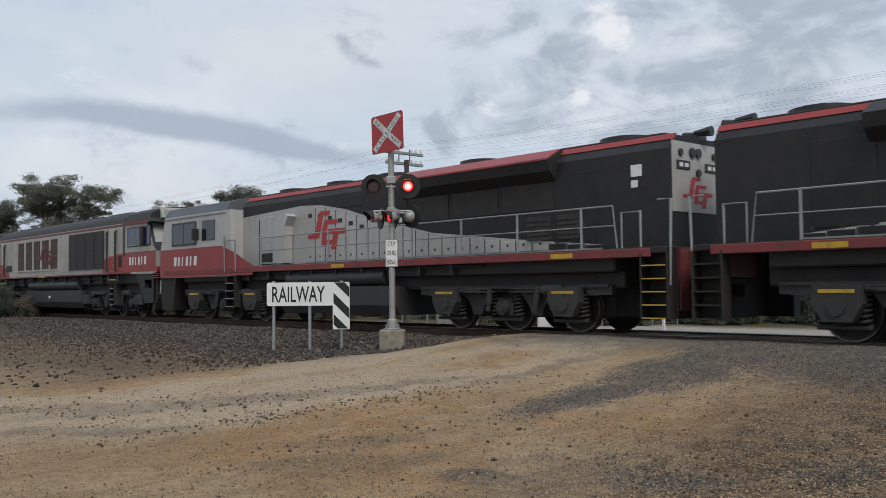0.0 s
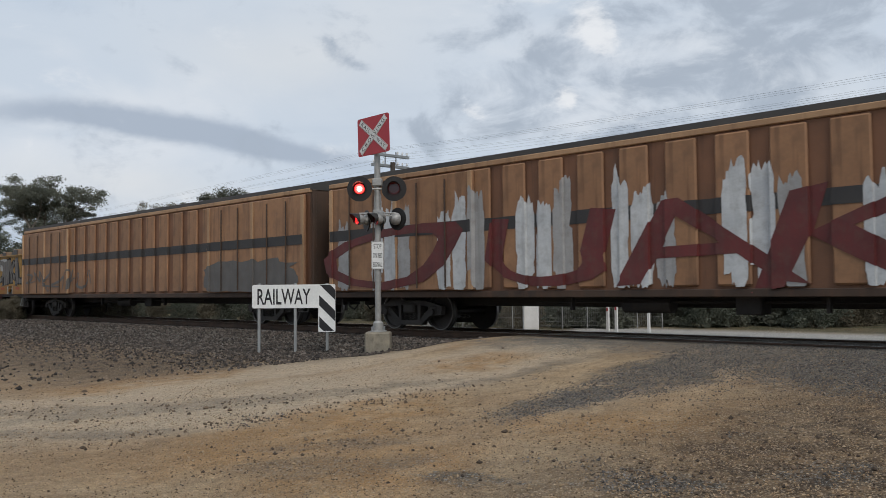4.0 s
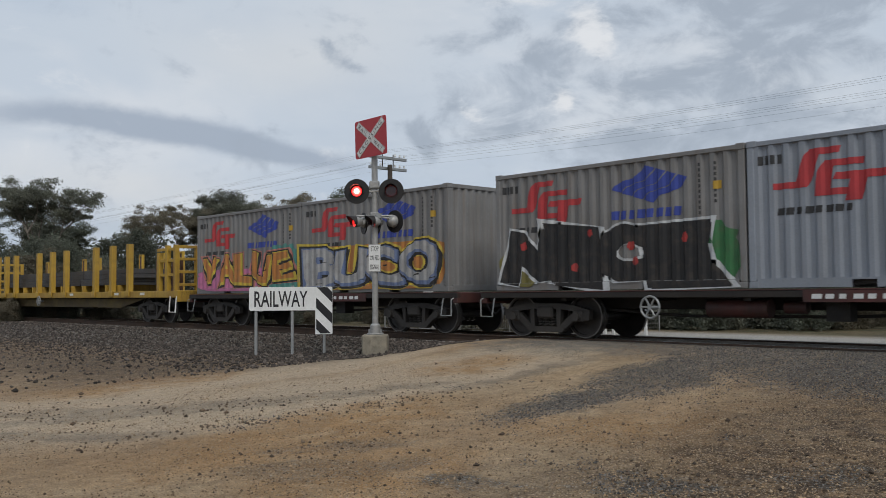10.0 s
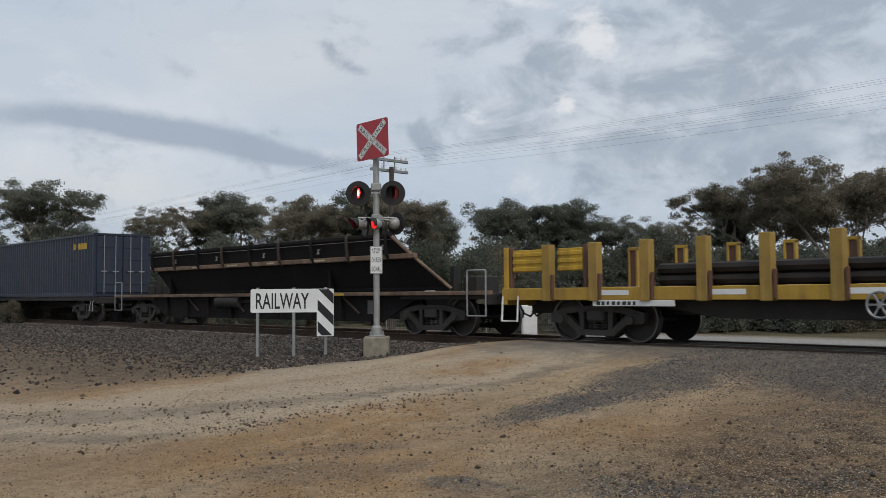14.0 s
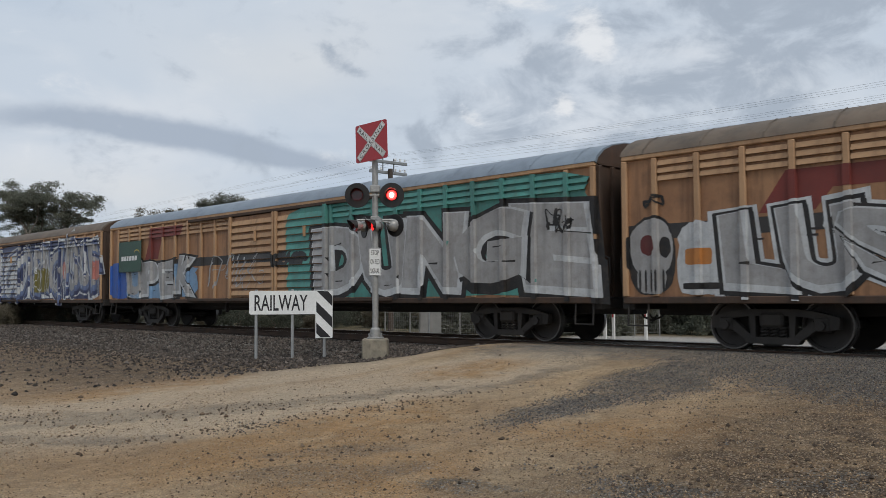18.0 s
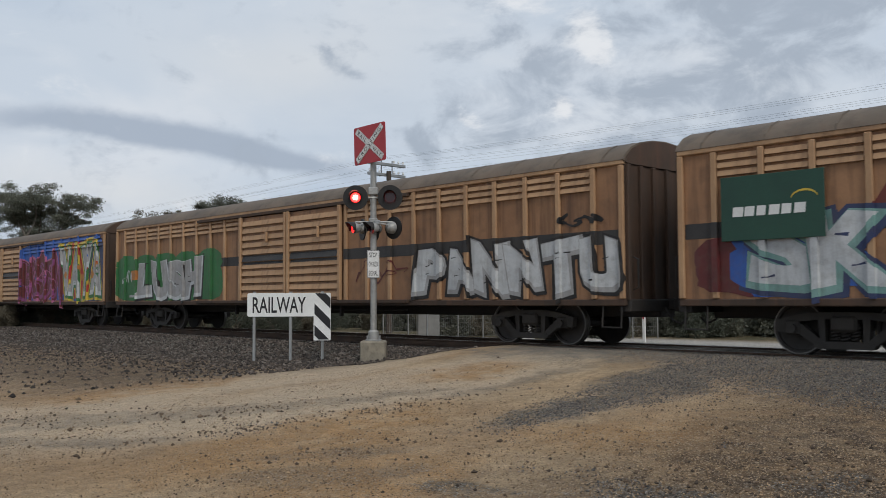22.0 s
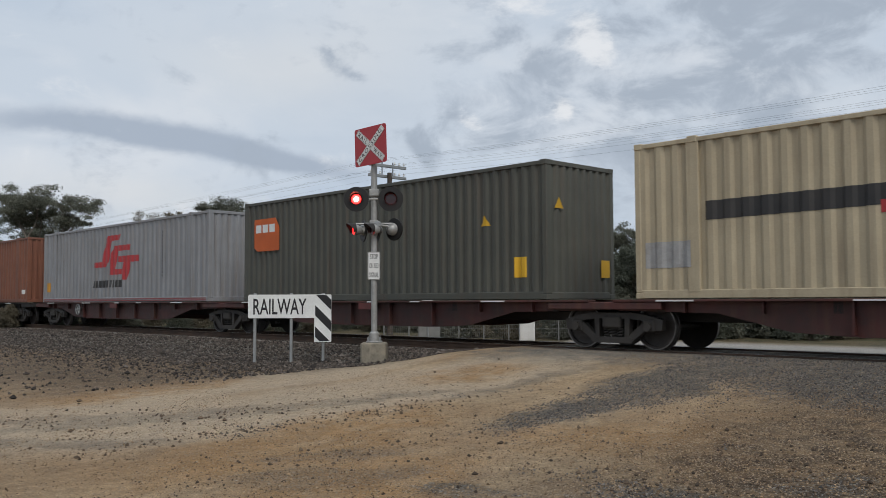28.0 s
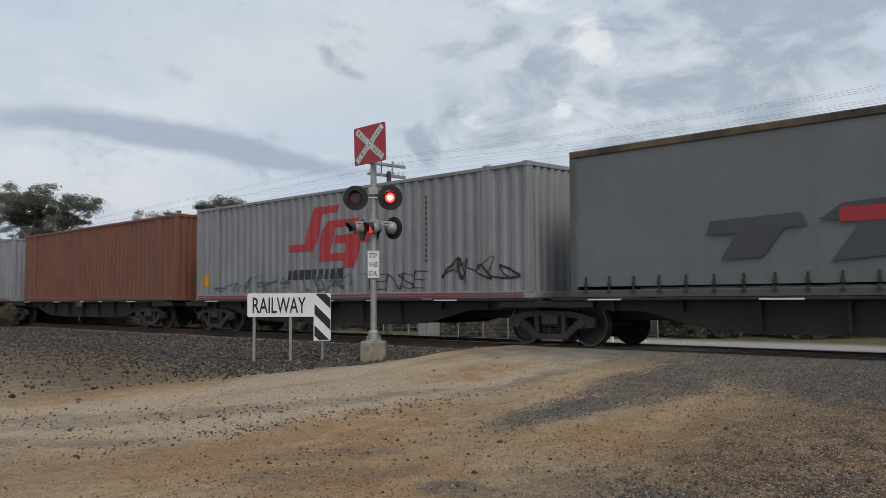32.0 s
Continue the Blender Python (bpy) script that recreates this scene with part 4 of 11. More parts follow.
def leaf_material(name, a, c):
    mat = surf(name, a, c, 0.9, big=0.5, fine=4.0, bump=0.0, spread=0.15, spec=0.08)
    nt = mat.node_tree
    g = nt.nodes.new("ShaderNodeNewGeometry")
    r = nt.nodes.new("ShaderNodeMapRange")
    r.inputs[3].default_value, r.inputs[4].default_value = 0.7, 1.3
    nt.links.new(g.outputs["Random Per Island"], r.inputs[0])
    mul = nt.nodes.new("ShaderNodeMath")
    mul.operation = "MULTIPLY"
    hsv = [n for n in nt.nodes if n.type == "HUE_SAT"][0]
    old = hsv.inputs["Value"].links[0].from_socket
    nt.links.new(r.outputs[0], mul.inputs[0])
    nt.links.new(old, mul.inputs[1])
    nt.links.new(mul.outputs[0], hsv.inputs["Value"])
    thin = nt.nodes.new("ShaderNodeBsdfTranslucent")
    both = nt.nodes.new("ShaderNodeMixShader")
    both.inputs[0].default_value = 0.45
    nt.links.new(hsv.outputs[0], thin.inputs["Color"])
    nt.links.new(nt.nodes["Principled BSDF"].outputs[0], both.inputs[1])
    nt.links.new(thin.outputs[0], both.inputs[2])
    nt.links.new(both.outputs[0], nt.nodes["Material Output"].inputs["Surface"])
    return mat


LEAVES = [leaf_material("gum_leaves", (0.185, 0.190, 0.150), (0.130, 0.135, 0.108)), leaf_material("olive_leaves", (0.215, 0.190, 0.140), (0.155, 0.140, 0.105)), leaf_material("dark_leaves", (0.150, 0.162, 0.125), (0.105, 0.114, 0.092))]


def leafy(m, rnd, x, y, z, r, n, size, flat=0.6):
    """A clump of small leaves round a point, thickest near its outside and top."""
    rs = np.random.RandomState(rnd.randrange(1 << 30))
    d = rs.normal(size=(n, 3))
    d /= np.linalg.norm(d, axis=1, keepdims=True)
    c = d * (r * (0.35 + 0.55 * np.minimum(np.abs(rs.normal(size=(n, 1))), 1.5))) * np.array([1, 1, flat]) + np.array([x, y, z])
    s = rs.uniform(size[0], size[1], (n, 1))
    u = rs.normal(size=(n, 3)) * np.array([1, 1, 0.7])
    u /= np.linalg.norm(u, axis=1, keepdims=True)
    w = np.cross(u, rs.normal(size=(n, 3)))
    w *= 0.55 * s / np.maximum(np.linalg.norm(w, axis=1, keepdims=True), 1e-6)
    u = u * s
    v = np.stack([c - u, c + w, c + u, c - w], axis=1).reshape(-1, 3)
    o = len(m.v)
    m.v.extend(v.tolist())
    m.f.extend((o + 4 * np.arange(n)[:, None] + np.arange(4)[None]).tolist())
    m.k.extend([0] * n)


def gum_tree(seed, height, spread, lumps=6, leaf=0, fork=0.36):
    """A gum tree: leaning tapered trunk, forking limbs, rounded clumps of leaves at the branch ends with gaps between."""
    rnd = random.Random(seed)
    t = thing("gum_tree", "tall gum tree with a pale trunk and open olive-green crown", "tree", "trees behind the track")
    wood, crown = Mesh(), Mesh()
    tips = []

    def limb(a, d, length, r, depth):
        pts, p, v = [a], a.copy(), d.normalized()
        n = 4
        for i in range(n):
            v = (v + Vector((rnd.gauss(0, 0.2), rnd.gauss(0, 0.2), rnd.uniform(-0.04, 0.14)))).normalized()
            p = p + v * (length / n)
            pts.append(p.copy())
        for i in range(n):
            f0, f1 = 1 - 0.55 * i / n, 1 - 0.55 * (i + 1) / n
            wood.cyl(pts[i], pts[i + 1], r * f0, 7 if depth < 2 else 5, r2=r * f1)
        if depth == 3:
            tips.append((pts[-1], 1.0))
            return
        if depth == 2:
            tips.append((pts[-1], 0.8))
        kids = (3 if depth == 0 else rnd.choice((2, 3, 3)))
        for i in range(kids):
            q = rnd.uniform(0, 6.283) if depth else 6.283 * i / kids + rnd.uniform(-0.5, 0.5)
            out = Vector((math.cos(q), math.sin(q), 0))
            up = rnd.uniform(0.55, 1.15) if depth < 2 else rnd.uniform(0.0, 0.7)
            nd = out * spread * rnd.uniform(0.7, 1.2) + Vector((0, 0, up)) + v * 0.35
            limb(pts[-1] if i else pts[-2], nd, length * rnd.uniform(0.55, 0.85), r * 0.55, depth + 1)

    limb(Vector((0, 0, -0.3)), Vector((rnd.gauss(0, 0.08), rnd.gauss(0, 0.08), 1)), height * fork, height * 0.022, 0)
    top = max(p.z for p, _ in tips)
    k = height / (top + 0.7)
    wood.v = [(x * k, y * k, z * k if z > 0 else z) for x, y, z in wood.v]
    for p, big in tips:
        r = height * rnd.uniform(0.062, 0.098) * big
        for _ in range(lumps):
            q = Vector((rnd.gauss(0, 0.8), rnd.gauss(0, 0.8), rnd.gauss(0.1, 0.4))) * r
            rr = r * rnd.uniform(0.45, 0.85)
            leafy(crown, rnd, p.x * k + q.x, p.y * k + q.y, p.z * k + q.z, rr, int(30 + 330 * rr), (0.05, 0.10), 0.55)
    part("trunk", wood, BARK, t, "pale grey forked trunk", smooth=True)
    part("crown", crown.data("crown", LEAVES[leaf]), None, t, "clumped olive-green leaves")
    return t


def shrub(seed, w, h, leaf=1):
    """A rounded bush built of a few lobes, each a cluster of leafy clumps."""
    rnd = random.Random(seed)
    t = thing("bush", "dense dark green bush behind the track", "bush", "bushes behind the track")
    stem, crown = Mesh(), Mesh()
    for i in range(7):
        q = rnd.uniform(0, 6.28)
        stem.cyl((0, 0, -0.2), (math.cos(q) * w * 0.35, math.sin(q) * w * 0.35, h * rnd.uniform(0.5, 0.8)), 0.05, 5, r2=0.02)
    for lobe in range(6):
        q, e = rnd.uniform(0, 6.28), rnd.uniform(0.1, 0.34) * w
        lx, ly, lz, lr = math.cos(q) * e, math.sin(q) * e, h * rnd.uniform(0.35, 0.72), h * rnd.uniform(0.22, 0.32)
        for i in range(16):
            d = Vector((rnd.gauss(0, 1), rnd.gauss(0, 1), rnd.gauss(0.2, 1))).normalized() * lr * rnd.uniform(0.6, 1.0)
            leafy(crown, rnd, lx + d.x, ly + d.y, max(0.3, lz + d.z), lr * rnd.uniform(0.28, 0.45), 190, (0.048, 0.09), 0.8)
        for i in range(5):
            leafy(crown, rnd, lx + rnd.gauss(0, lr * 0.5), ly + rnd.gauss(0, lr * 0.5), lz * rnd.uniform(0.15, 0.6), lr * 0.6, 110, (0.09, 0.16), 0.9)
    part("stem", stem, BARK, t)
    part("crown", crown.data("crown", LEAVES[leaf]), None, t, "dense small leaves")
    return t


def build_trees():
    rnd = random.Random(11)
    kinds = [gum_tree(3, 12.0, 0.75, 6, 0), gum_tree(8, 12.0, 0.6, 8, 2), gum_tree(21, 12.0, 0.95, 5, 1, 0.44), gum_tree(34, 12.0, 0.7, 7, 0), gum_tree(47, 12.0, 1.05, 8, 1)]
    bushes = [shrub(1, 6.0, 4.5, 1), shrub(2, 7.0, 5.0, 2), shrub(3, 5.0, 4.0, 0)]
    first = set()

    def plant(ob, px, depth, height, ref):
        x, y = spot(px, depth)
        k = height / ref
        m = pose(x, y, ground_z(x, y), 0, 0, rnd.uniform(0, 360)) @ Matrix.Scale(k, 4)
        if ob not in first:
            first.add(ob)
            ob.matrix_basis = m
        else:
            c = copy_thing(ob, pose(x, y, ground_z(x, y), 0, 0, rnd.uniform(0, 360)))
            c.scale = (k, k, k)

    # across the view, how deep, how high above the eye line it shows, which kind
    for px, depth, rise, kind in ((-90, 95, 170, 0), (8, 92, 160, 1), (108, 84, 205, 0), (60, 100, 150, 3), (250, 80, 160, 2), (165, 96, 128, 1), (388, 84, 184, 3), (440, 86, 178, 0), (535, 72, 180, 2), (490, 80, 150, 1), (600, 70, 172, 4), (660, 72, 178, 1), (728, 66, 188, 4), (770, 76, 150, 3), (905, 68, 172, 0), (955, 74, 150, 2), (1050, 70, 168, 1), (1010, 78, 140, 3), (1110, 76, 138, 0), (1170, 76, 128, 2), (1245, 62, 176, 1), (1330, 55, 222, 4), (1400, 60, 208, 3), (1480, 52, 236, 4), (1555, 55, 222, 2), (1640, 50, 230, 0)):
        plant(kinds[kind], px, depth, 1.4 + rise * depth / 1596.5, 12.0)
    for i in range(60):
        px = -140 + 30.5 * i + rnd.uniform(-14, 14)
        if 292 < px < 362:
            continue
        depth = 62 + rnd.uniform(-8, 14) - (14 if px > 1150 else 0)
        plant(bushes[i % 3], px, depth, 1.4 + rnd.choice((45, 60, 75, 95, 112)) * depth / 1596.5, (4.5, 5.0, 4.0)[i % 3])
    # low dark scrub right behind the far verge
    for i in range(60):
        px = -150 + 31 * i + rnd.uniform(-10, 10)
        depth = (31 if px > 760 else 40) + rnd.uniform(0, 6)
        plant(bushes[(i + 1) % 3], px, depth, rnd.uniform(0.9, 1.7) + (0.5 if px > 1150 else 0), (4.5, 5.0, 4.0)[(i + 1) % 3])
    # far woods that close the distance
    m = Mesh()
    r2 = random.Random(4)
    for i in range(430):
        px = -260 + 4.8 * i
        if 312 < px < 342:
            continue
        x, y = spot(px, 120 + r2.uniform(-10, 25))
        h = r2.uniform(4.5, 8.0)
        for j in range(5):
            leafy(m, r2, x + r2.gauss(0, 1.2), y + r2.gauss(0, 1.2), h * (0.15 + 0.2 * j), 2.2, 40, (0.22, 0.42), 0.8)
    solid("far_woods", m.data("far_woods", LEAVES[2]), None, "dark green woods far behind the railway", "woods", kind="stuff")


build_trees()
FENCEWHITE = surf("pale_grey_fence_post", (0.24, 0.24, 0.23), (0.17, 0.17, 0.165), 0.6, big=2.0)


def build_far_side():
    f = thing("wire_fence", "low wire mesh fence on pale steel posts beyond the track", "fence")
    top = None
    for i, px in enumerate(range(680, 1180, 44)):
        x, y = spot(px, 33 - 0.002 * (px - 560))
        z = ground_z(x, y)
        part("fence_post", Mesh().cyl((x, y, z - 0.2), (x, y, z + 0.9), 0.025, 6), FENCEWHITE, f)
        if top:
            m = Mesh()
            for k in range(6):
                m.cyl((top[0], top[1], top[2] + 0.12 + 0.15 * k), (x, y, z + 0.12 + 0.15 * k), 0.0035, 4)
            for k in range(1, 12):
                q = k / 12
                a = [top[j] + ((x, y, z)[j] - top[j]) * q for j in range(3)]
                m.cyl((a[0], a[1], a[2] + 0.1), (a[0], a[1], a[2] + 0.85), 0.0025, 4)
            part("mesh_panel", m, FENCEWHITE, f)
        top = (x, y, z)
    for name, px, d, w, h, lab in (("relay_cabinet", 932, 30, 0.50, 1.05, "small white metal relay cabinet beyond the track"), ("relay_cabinet", 760, 31, 0.75, 1.15, "grey metal relay cabinet beyond the track")):
        x, y = spot(px, d)
        z = ground_z(x, y)
        c = thing(name, lab, "cabinet", at=pose(x, y, z, 0, 0, FACE))
        mt = WHITE if px > 900 else FENCEWHITE
        part("body", Mesh().cbox(-w / 2, w / 2, -0.2, 0.2, 0.05, h, 0.015), mt, c)
        part("door", Mesh().cbox(-w / 2 + 0.04, w / 2 - 0.04, -0.215, -0.203, 0.1, h - 0.06, 0.005), mt, c)
        part("plinth", Mesh().box(-w / 2 - 0.05, w / 2 + 0.05, -0.25, 0.25, -0.2, 0.05), CONCRETE, c)
    for px, d in ((1068, 27), (1083, 28), (1140, 29)):
        x, y = spot(px, d)
        z = ground_z(x, y)
        g = thing("guide_post", "short white roadside guide post beyond the track", "post", "guide posts", at=(x, y, z))
        part("post", Mesh().cbox(-0.05, 0.05, -0.03, 0.03, -0.2, 0.95, 0.01), WHITE, g)
        part("reflector", Mesh().box(-0.03, 0.03, -0.036, -0.031, 0.75, 0.85), RED, g)
    x, y = spot(757, 29)
    g = thing("small_sign", "small pale sign on a post by the fence", "sign", at=pose(x, y, ground_z(x, y), 0, 0, FACE))
    part("post", Mesh().cyl((0, 0, -0.2), (0, 0, 1.5), 0.03, 8), STEEL, g)
    part("plate", Mesh().prism([(a, b + 1.3) for a, b in round_rect(0.32, 0.42, 0.02)], -0.04, -0.032), SIGNWHITE, g)


build_far_side()

# ---- the train: it runs along +X; every vehicle stands about its own middle, the rail top at z = 0 ----
def travelled(t):
    return 26.0 * t - 0.0425 * t * t


RIDERS = []     # things carried along: object, place along the train
SPINNERS = []   # wheelsets: object, place on the bogie, place along the train, radius


def ride(ob, p):
    ob.matrix_basis = pose(p, TRACK_Y, 0)
    RIDERS.append((ob, p))
    return ob


def wheel_data(r):
    m = Mesh()
    for s in (-1, 1):
        prof = [(0.001, 0.885), (0.075, 0.88), (0.085, 0.83), (0.13, 0.825), (0.14, 0.785), (r * 0.52, 0.765), (r * 0.82, 0.785), (r * 0.84, 0.825), (r * 0.94, 0.825)]
        m.lathe([(a, s * h) for a, h in prof], "y", 28, 0)
        m.lathe([(a, s * h) for a, h in [(r * 0.94, 0.825), (r * 0.985, 0.825), (r, 0.815), (r, 0.725)]], "y", 28, 1)
        m.lathe([(a, s * h) for a, h in [(r, 0.725), (r + 0.028, 0.712), (r + 0.028, 0.695), (r * 0.86, 0.69), (0.11, 0.72), (0.09, 0.68)]], "y", 28, 0)
        for i in range(3):
            q = 2 * math.pi * i / 3
            m.cyl((0.045 * math.cos(q), s * 0.88, 0.045 * math.sin(q)), (0.045 * math.cos(q), s * 0.897, 0.045 * math.sin(q)), 0.014, 6)
    m.cyl((0, -0.70, 0), (0, 0.70, 0), 0.085, 10)
    return m.data("wheelset", [WHEEL, TREAD], True)


def frame_data():
    m = Mesh()
    for y0, y1 in ((-1.06, -0.93),):
        m.prism([(-1.16, 0.40), (-1.18, 0.60), (-0.78, 0.70), (-0.45, 0.74), (0.45, 0.74), (0.78, 0.70), (1.18, 0.60), (1.16, 0.40), (0.98, 0.38), (0.76, 0.58), (0.40, 0.62), (-0.40, 0.62), (-0.76, 0.58), (-0.98, 0.38)], y0, y1)
        for s in (-1, 1):
            m.prism([(s * 0.86, 0.44), (s * 0.72, 0.54), (s * 0.36, 0.25), (s * 0.40, 0.12)], y0, y1)
            m.prism([(s * 0.43, 0.64), (s * 0.31, 0.64), (s * 0.31, 0.20), (s * 0.40, 0.20)], y0 - 0.01, y1)
            m.cbox(s * 0.875 - 0.13, s * 0.875 + 0.13, y0 - 0.03, y1 + 0.03, 0.36, 0.60, 0.025)
            m.cyl((s * 0.875, y0 - 0.09, 0.46), (s * 0.875, y0, 0.46), 0.085, 12)
        m.prism([(-0.46, 0.13), (0.46, 0.13), (0.52, 0.19), (0.46, 0.25), (-0.46, 0.25), (-0.52, 0.19)], y0 - 0.02, y1 + 0.02)
    return m.data("side_frame", BOGIE)


def spring_data():
    m = Mesh()
    m.tube([(0.055 * math.cos(0.785 * i), 0.055 * math.sin(0.785 * i), 0.25 + 0.31 * i / 44) for i in range(45)], 0.017, 5)
    return m.data("spring", BOGIE)


WHEEL46, WHEEL53 = wheel_data(0.46), wheel_data(0.53)
FRAME2, SPRING = frame_data(), spring_data()
FLIP = pose(0, 0, 0, 0, 0, 180)


def bogie(parent, x, p, axles=(-0.875, 0.875)):
    b = part("bogie", BOLSTER, None, parent, "grimy two-axle bogie", (x, 0, 0))
    for flip in (Matrix.Identity(4), FLIP):
        part("side_frame", FRAME2, None, b, at=flip)
        for sx in (-0.17, 0.0, 0.17):
            part("spring", SPRING, None, b, at=flip @ Matrix.Translation((sx, -0.995, 0)))
    for a in axles:
        w = part("wheelset", WHEEL46, None, b, "dull steel wheelset with a bright tread", (a, 0, 0.46))
        SPINNERS.append((w, (a, 0, 0.46), p + x + a, 0.46))
    return b


BOLSTER = Mesh().cbox(-0.22, 0.22, -1.12, 1.12, 0.42, 0.68, 0.04).cyl((0, 0, 0.66), (0, 0, 0.82), 0.2, 12).box(-0.5, 0.5, -0.1, 0.1, 0.45, 0.55).data("bogie", BOGIE)
COUPLER = Mesh().cbox(-0.35, 0.18, -0.09, 0.09, 0.76, 0.98, 0.02).cbox(0.10, 0.34, -0.15, 0.13, 0.72, 1.00, 0.05).tube([(0.05, -0.35, 0.80), (0.22, -0.36, 0.55), (0.40, -0.34, 0.48), (0.5, -0.3, 0.6)], 0.022).data("coupler", [DARK])


def couplers(parent, half):
    part("coupler", COUPLER, None, parent, "dark automatic coupler with a hose", (half, 0, 0))
    part("coupler", COUPLER, None, parent, "dark automatic coupler with a hose", pose(-half, 0, 0, 0, 0, 180))


def hand_wheel(parent, x, z, y=-1.33):
    m = Mesh()
    n = 16
    for i in range(n):
        q0, q1 = 2 * math.pi * i / n, 2 * math.pi * (i + 1) / n
        m.cyl((x + 0.21 * math.cos(q0), y, z + 0.21 * math.sin(q0)), (x + 0.21 * math.cos(q1), y, z + 0.21 * math.sin(q1)), 0.022, 6)
    for i in range(6):
        q = 2 * math.pi * i / 6
        m.cyl((x, y, z), (x + 0.21 * math.cos(q), y, z + 0.21 * math.sin(q)), 0.02, 5)
    m.cyl((x, y - 0.03, z), (x, y + 0.2, z), 0.05, 8)
    part("handbrake_wheel", m, STEEL, parent, "grey spoked handbrake wheel")


RELIEF = {}     # thing -> where its side changes depth: cuts along x, cuts along z, depth of the surface at (x, z)


def cut(bm, cuts, axis):
    """Splits a flat mesh along planes across one axis."""
    lo = min(v.co[axis] for v in bm.verts)
    hi = max(v.co[axis] for v in bm.verts)
    no = Vector((1, 0, 0)) if axis == 0 else Vector((0, 0, 1))
    for c in cuts:
        if lo + 0.002 < c < hi - 0.002:
            bmesh.ops.bisect_plane(bm, geom=bm.verts[:] + bm.edges[:] + bm.faces[:], dist=1e-5, plane_co=no * c, plane_no=no)


def lay(me, parent):
    """Lays flat paint over the ribs, slats or folds of a thing's near side; paint nearer the eye stays on top."""
    if parent.name not in RELIEF:
        return me
    xs, zs, depth, ref = RELIEF[parent.name]
    bm = bmesh.new()
    bm.from_mesh(me)
    bmesh.ops.triangulate(bm, faces=bm.faces[:])
    cut(bm, xs, 0)
    top, inner = max(v.co.z for v in bm.verts), min(abs(v.co.x) for v in bm.verts)
    across = min(v.co.x for v in bm.verts) * max(v.co.x for v in bm.verts) < 0
    cut(bm, [c for c, always in zs if always or across or inner < 2.55 or top > 3.14], 2)
    for v in bm.verts:
        up = ref - v.co.y
        if up > 0.04:
            up -= 0.09
        v.co.y = -depth(v.co.x, v.co.z) - 0.003 - 0.5 * max(0.0, min(up + 0.008, 0.035))
    bm.to_mesh(me)
    bm.free()
    return me


def fold_relief(c, h, y, x0, x1, period, z0, H, posts=False, tub=False):
    n = max(1, round((x1 - x0) / period))
    w = (x1 - x0) / n
    xs = [x0 + w * (i + q) for i in range(n) for q in (0.0, 0.3, 0.5, 0.8)] + [x1]
    if posts:
        xs += [e * 6.05 + q for e in (-1, 1) for q in (-0.14, -0.13, 0.13, 0.14)]

    def depth(x, z):
        if z < z0 + 0.152 or abs(x) > h - 0.135 or (posts and abs(abs(x) - 6.05) < 0.133):
            return y + 0.020
        if tub and (z < 1.442 or z > 2.838):
            return y + 0.030
        q = ((x - x0) / w) % 1.0
        return y - 0.045 * (np.interp(q, (0, 0.3, 0.5, 0.8, 1.0), (0, 0, 1, 1, 0)))
    zs = [(z0 + 0.150, True), (z0 + 0.154, True)] + ([(1.441, True), (1.444, True), (2.836, True), (2.839, True)] if tub else [])
    RELIEF[c.name] = (sorted(xs), zs, depth, -y - 0.0155)


def van_relief(c, h):
    ribs = [2.66 + 0.9 * i for i in range(10)] + [h - 0.06]
    half = [0.02, 0.024, 0.145, 0.15, 2.415, 2.42, 2.545, 2.55] + [r + q for r in ribs for q in (-0.063, -0.055, 0.055, 0.063)]
    sz = [(1.08 + 0.215 * k + a, b) for k in range(11) for a, b in ((-0.003, 0.084), (0.0, 0.139), (0.14, 0.104), (0.145, 0.084))]
    lz = [(3.16 + 0.145 * k + a, b) for k in range(3) for a, b in ((-0.003, 0.0), (0.0, 0.059), (0.095, 0.034), (0.098, 0.0))]

    def depth(x, z):
        ax = abs(x)
        if ax < 2.547:
            if ax < 0.022:
                return VY + 0.05
            if ax < 0.147 or ax > 2.418:
                return VY + 0.163
            return VY + float(np.interp(z, [a for a, _ in sz], [b for _, b in sz]))
        near = min(abs(ax - r) for r in ribs)
        d = 0.077 if near < 0.059 else 0.0
        if z > 3.15:
            d = max(d, float(np.interp(z, [a for a, _ in lz], [b for _, b in lz])))
        return VY + d
    RELIEF[c.name] = (sorted([-v for v in half] + half), [(a, False) for a, _ in sz + lz], depth, -VY - 0.085)


def panel_relief(c, h, L):
    mid = [-h + 0.55 + (L - 1.1) * i / 21 for i in range(22)]
    doors = ((h - 5.6, h - 0.15), (-h + 0.15, -h + 5.6))
    xs = [q + e for q in mid for e in (-0.338, -0.33, 0.33, 0.338)]
    posts = [p for a, b in doors for p in (a + 0.08, (a + b) / 2, b - 0.08)]
    for a, b in doors:
        xs = [x for x in xs if not a - 0.1 < x < b + 0.1] + [a - 0.008, a, b, b + 0.008]
    xs += [p + e for p in posts for e in (-0.078, -0.07, 0.07, 0.078)]

    def depth(x, z):
        if any(abs(x - p) < 0.074 for p in posts):
            return VY + 0.172
        if any(a - 0.004 < x < b + 0.004 for a, b in doors):
            return VY + 0.132
        return VY + (0.072 if min(abs(x - q) for q in mid) < 0.334 else 0.002)
    RELIEF[c.name] = (sorted(xs), [], depth, -VY - 0.078)


def decal(parent, name, polys, mat, y, label=""):
    """Painted flat shapes: polygons of (x, z) in a plane y on the near side."""
    m = Mesh()
    for q in polys:
        m.add([(a, y, b) for a, b in q], [tuple(range(len(q)))])
    return part(name, lay(m.data(name, mat), parent), None, parent, label)


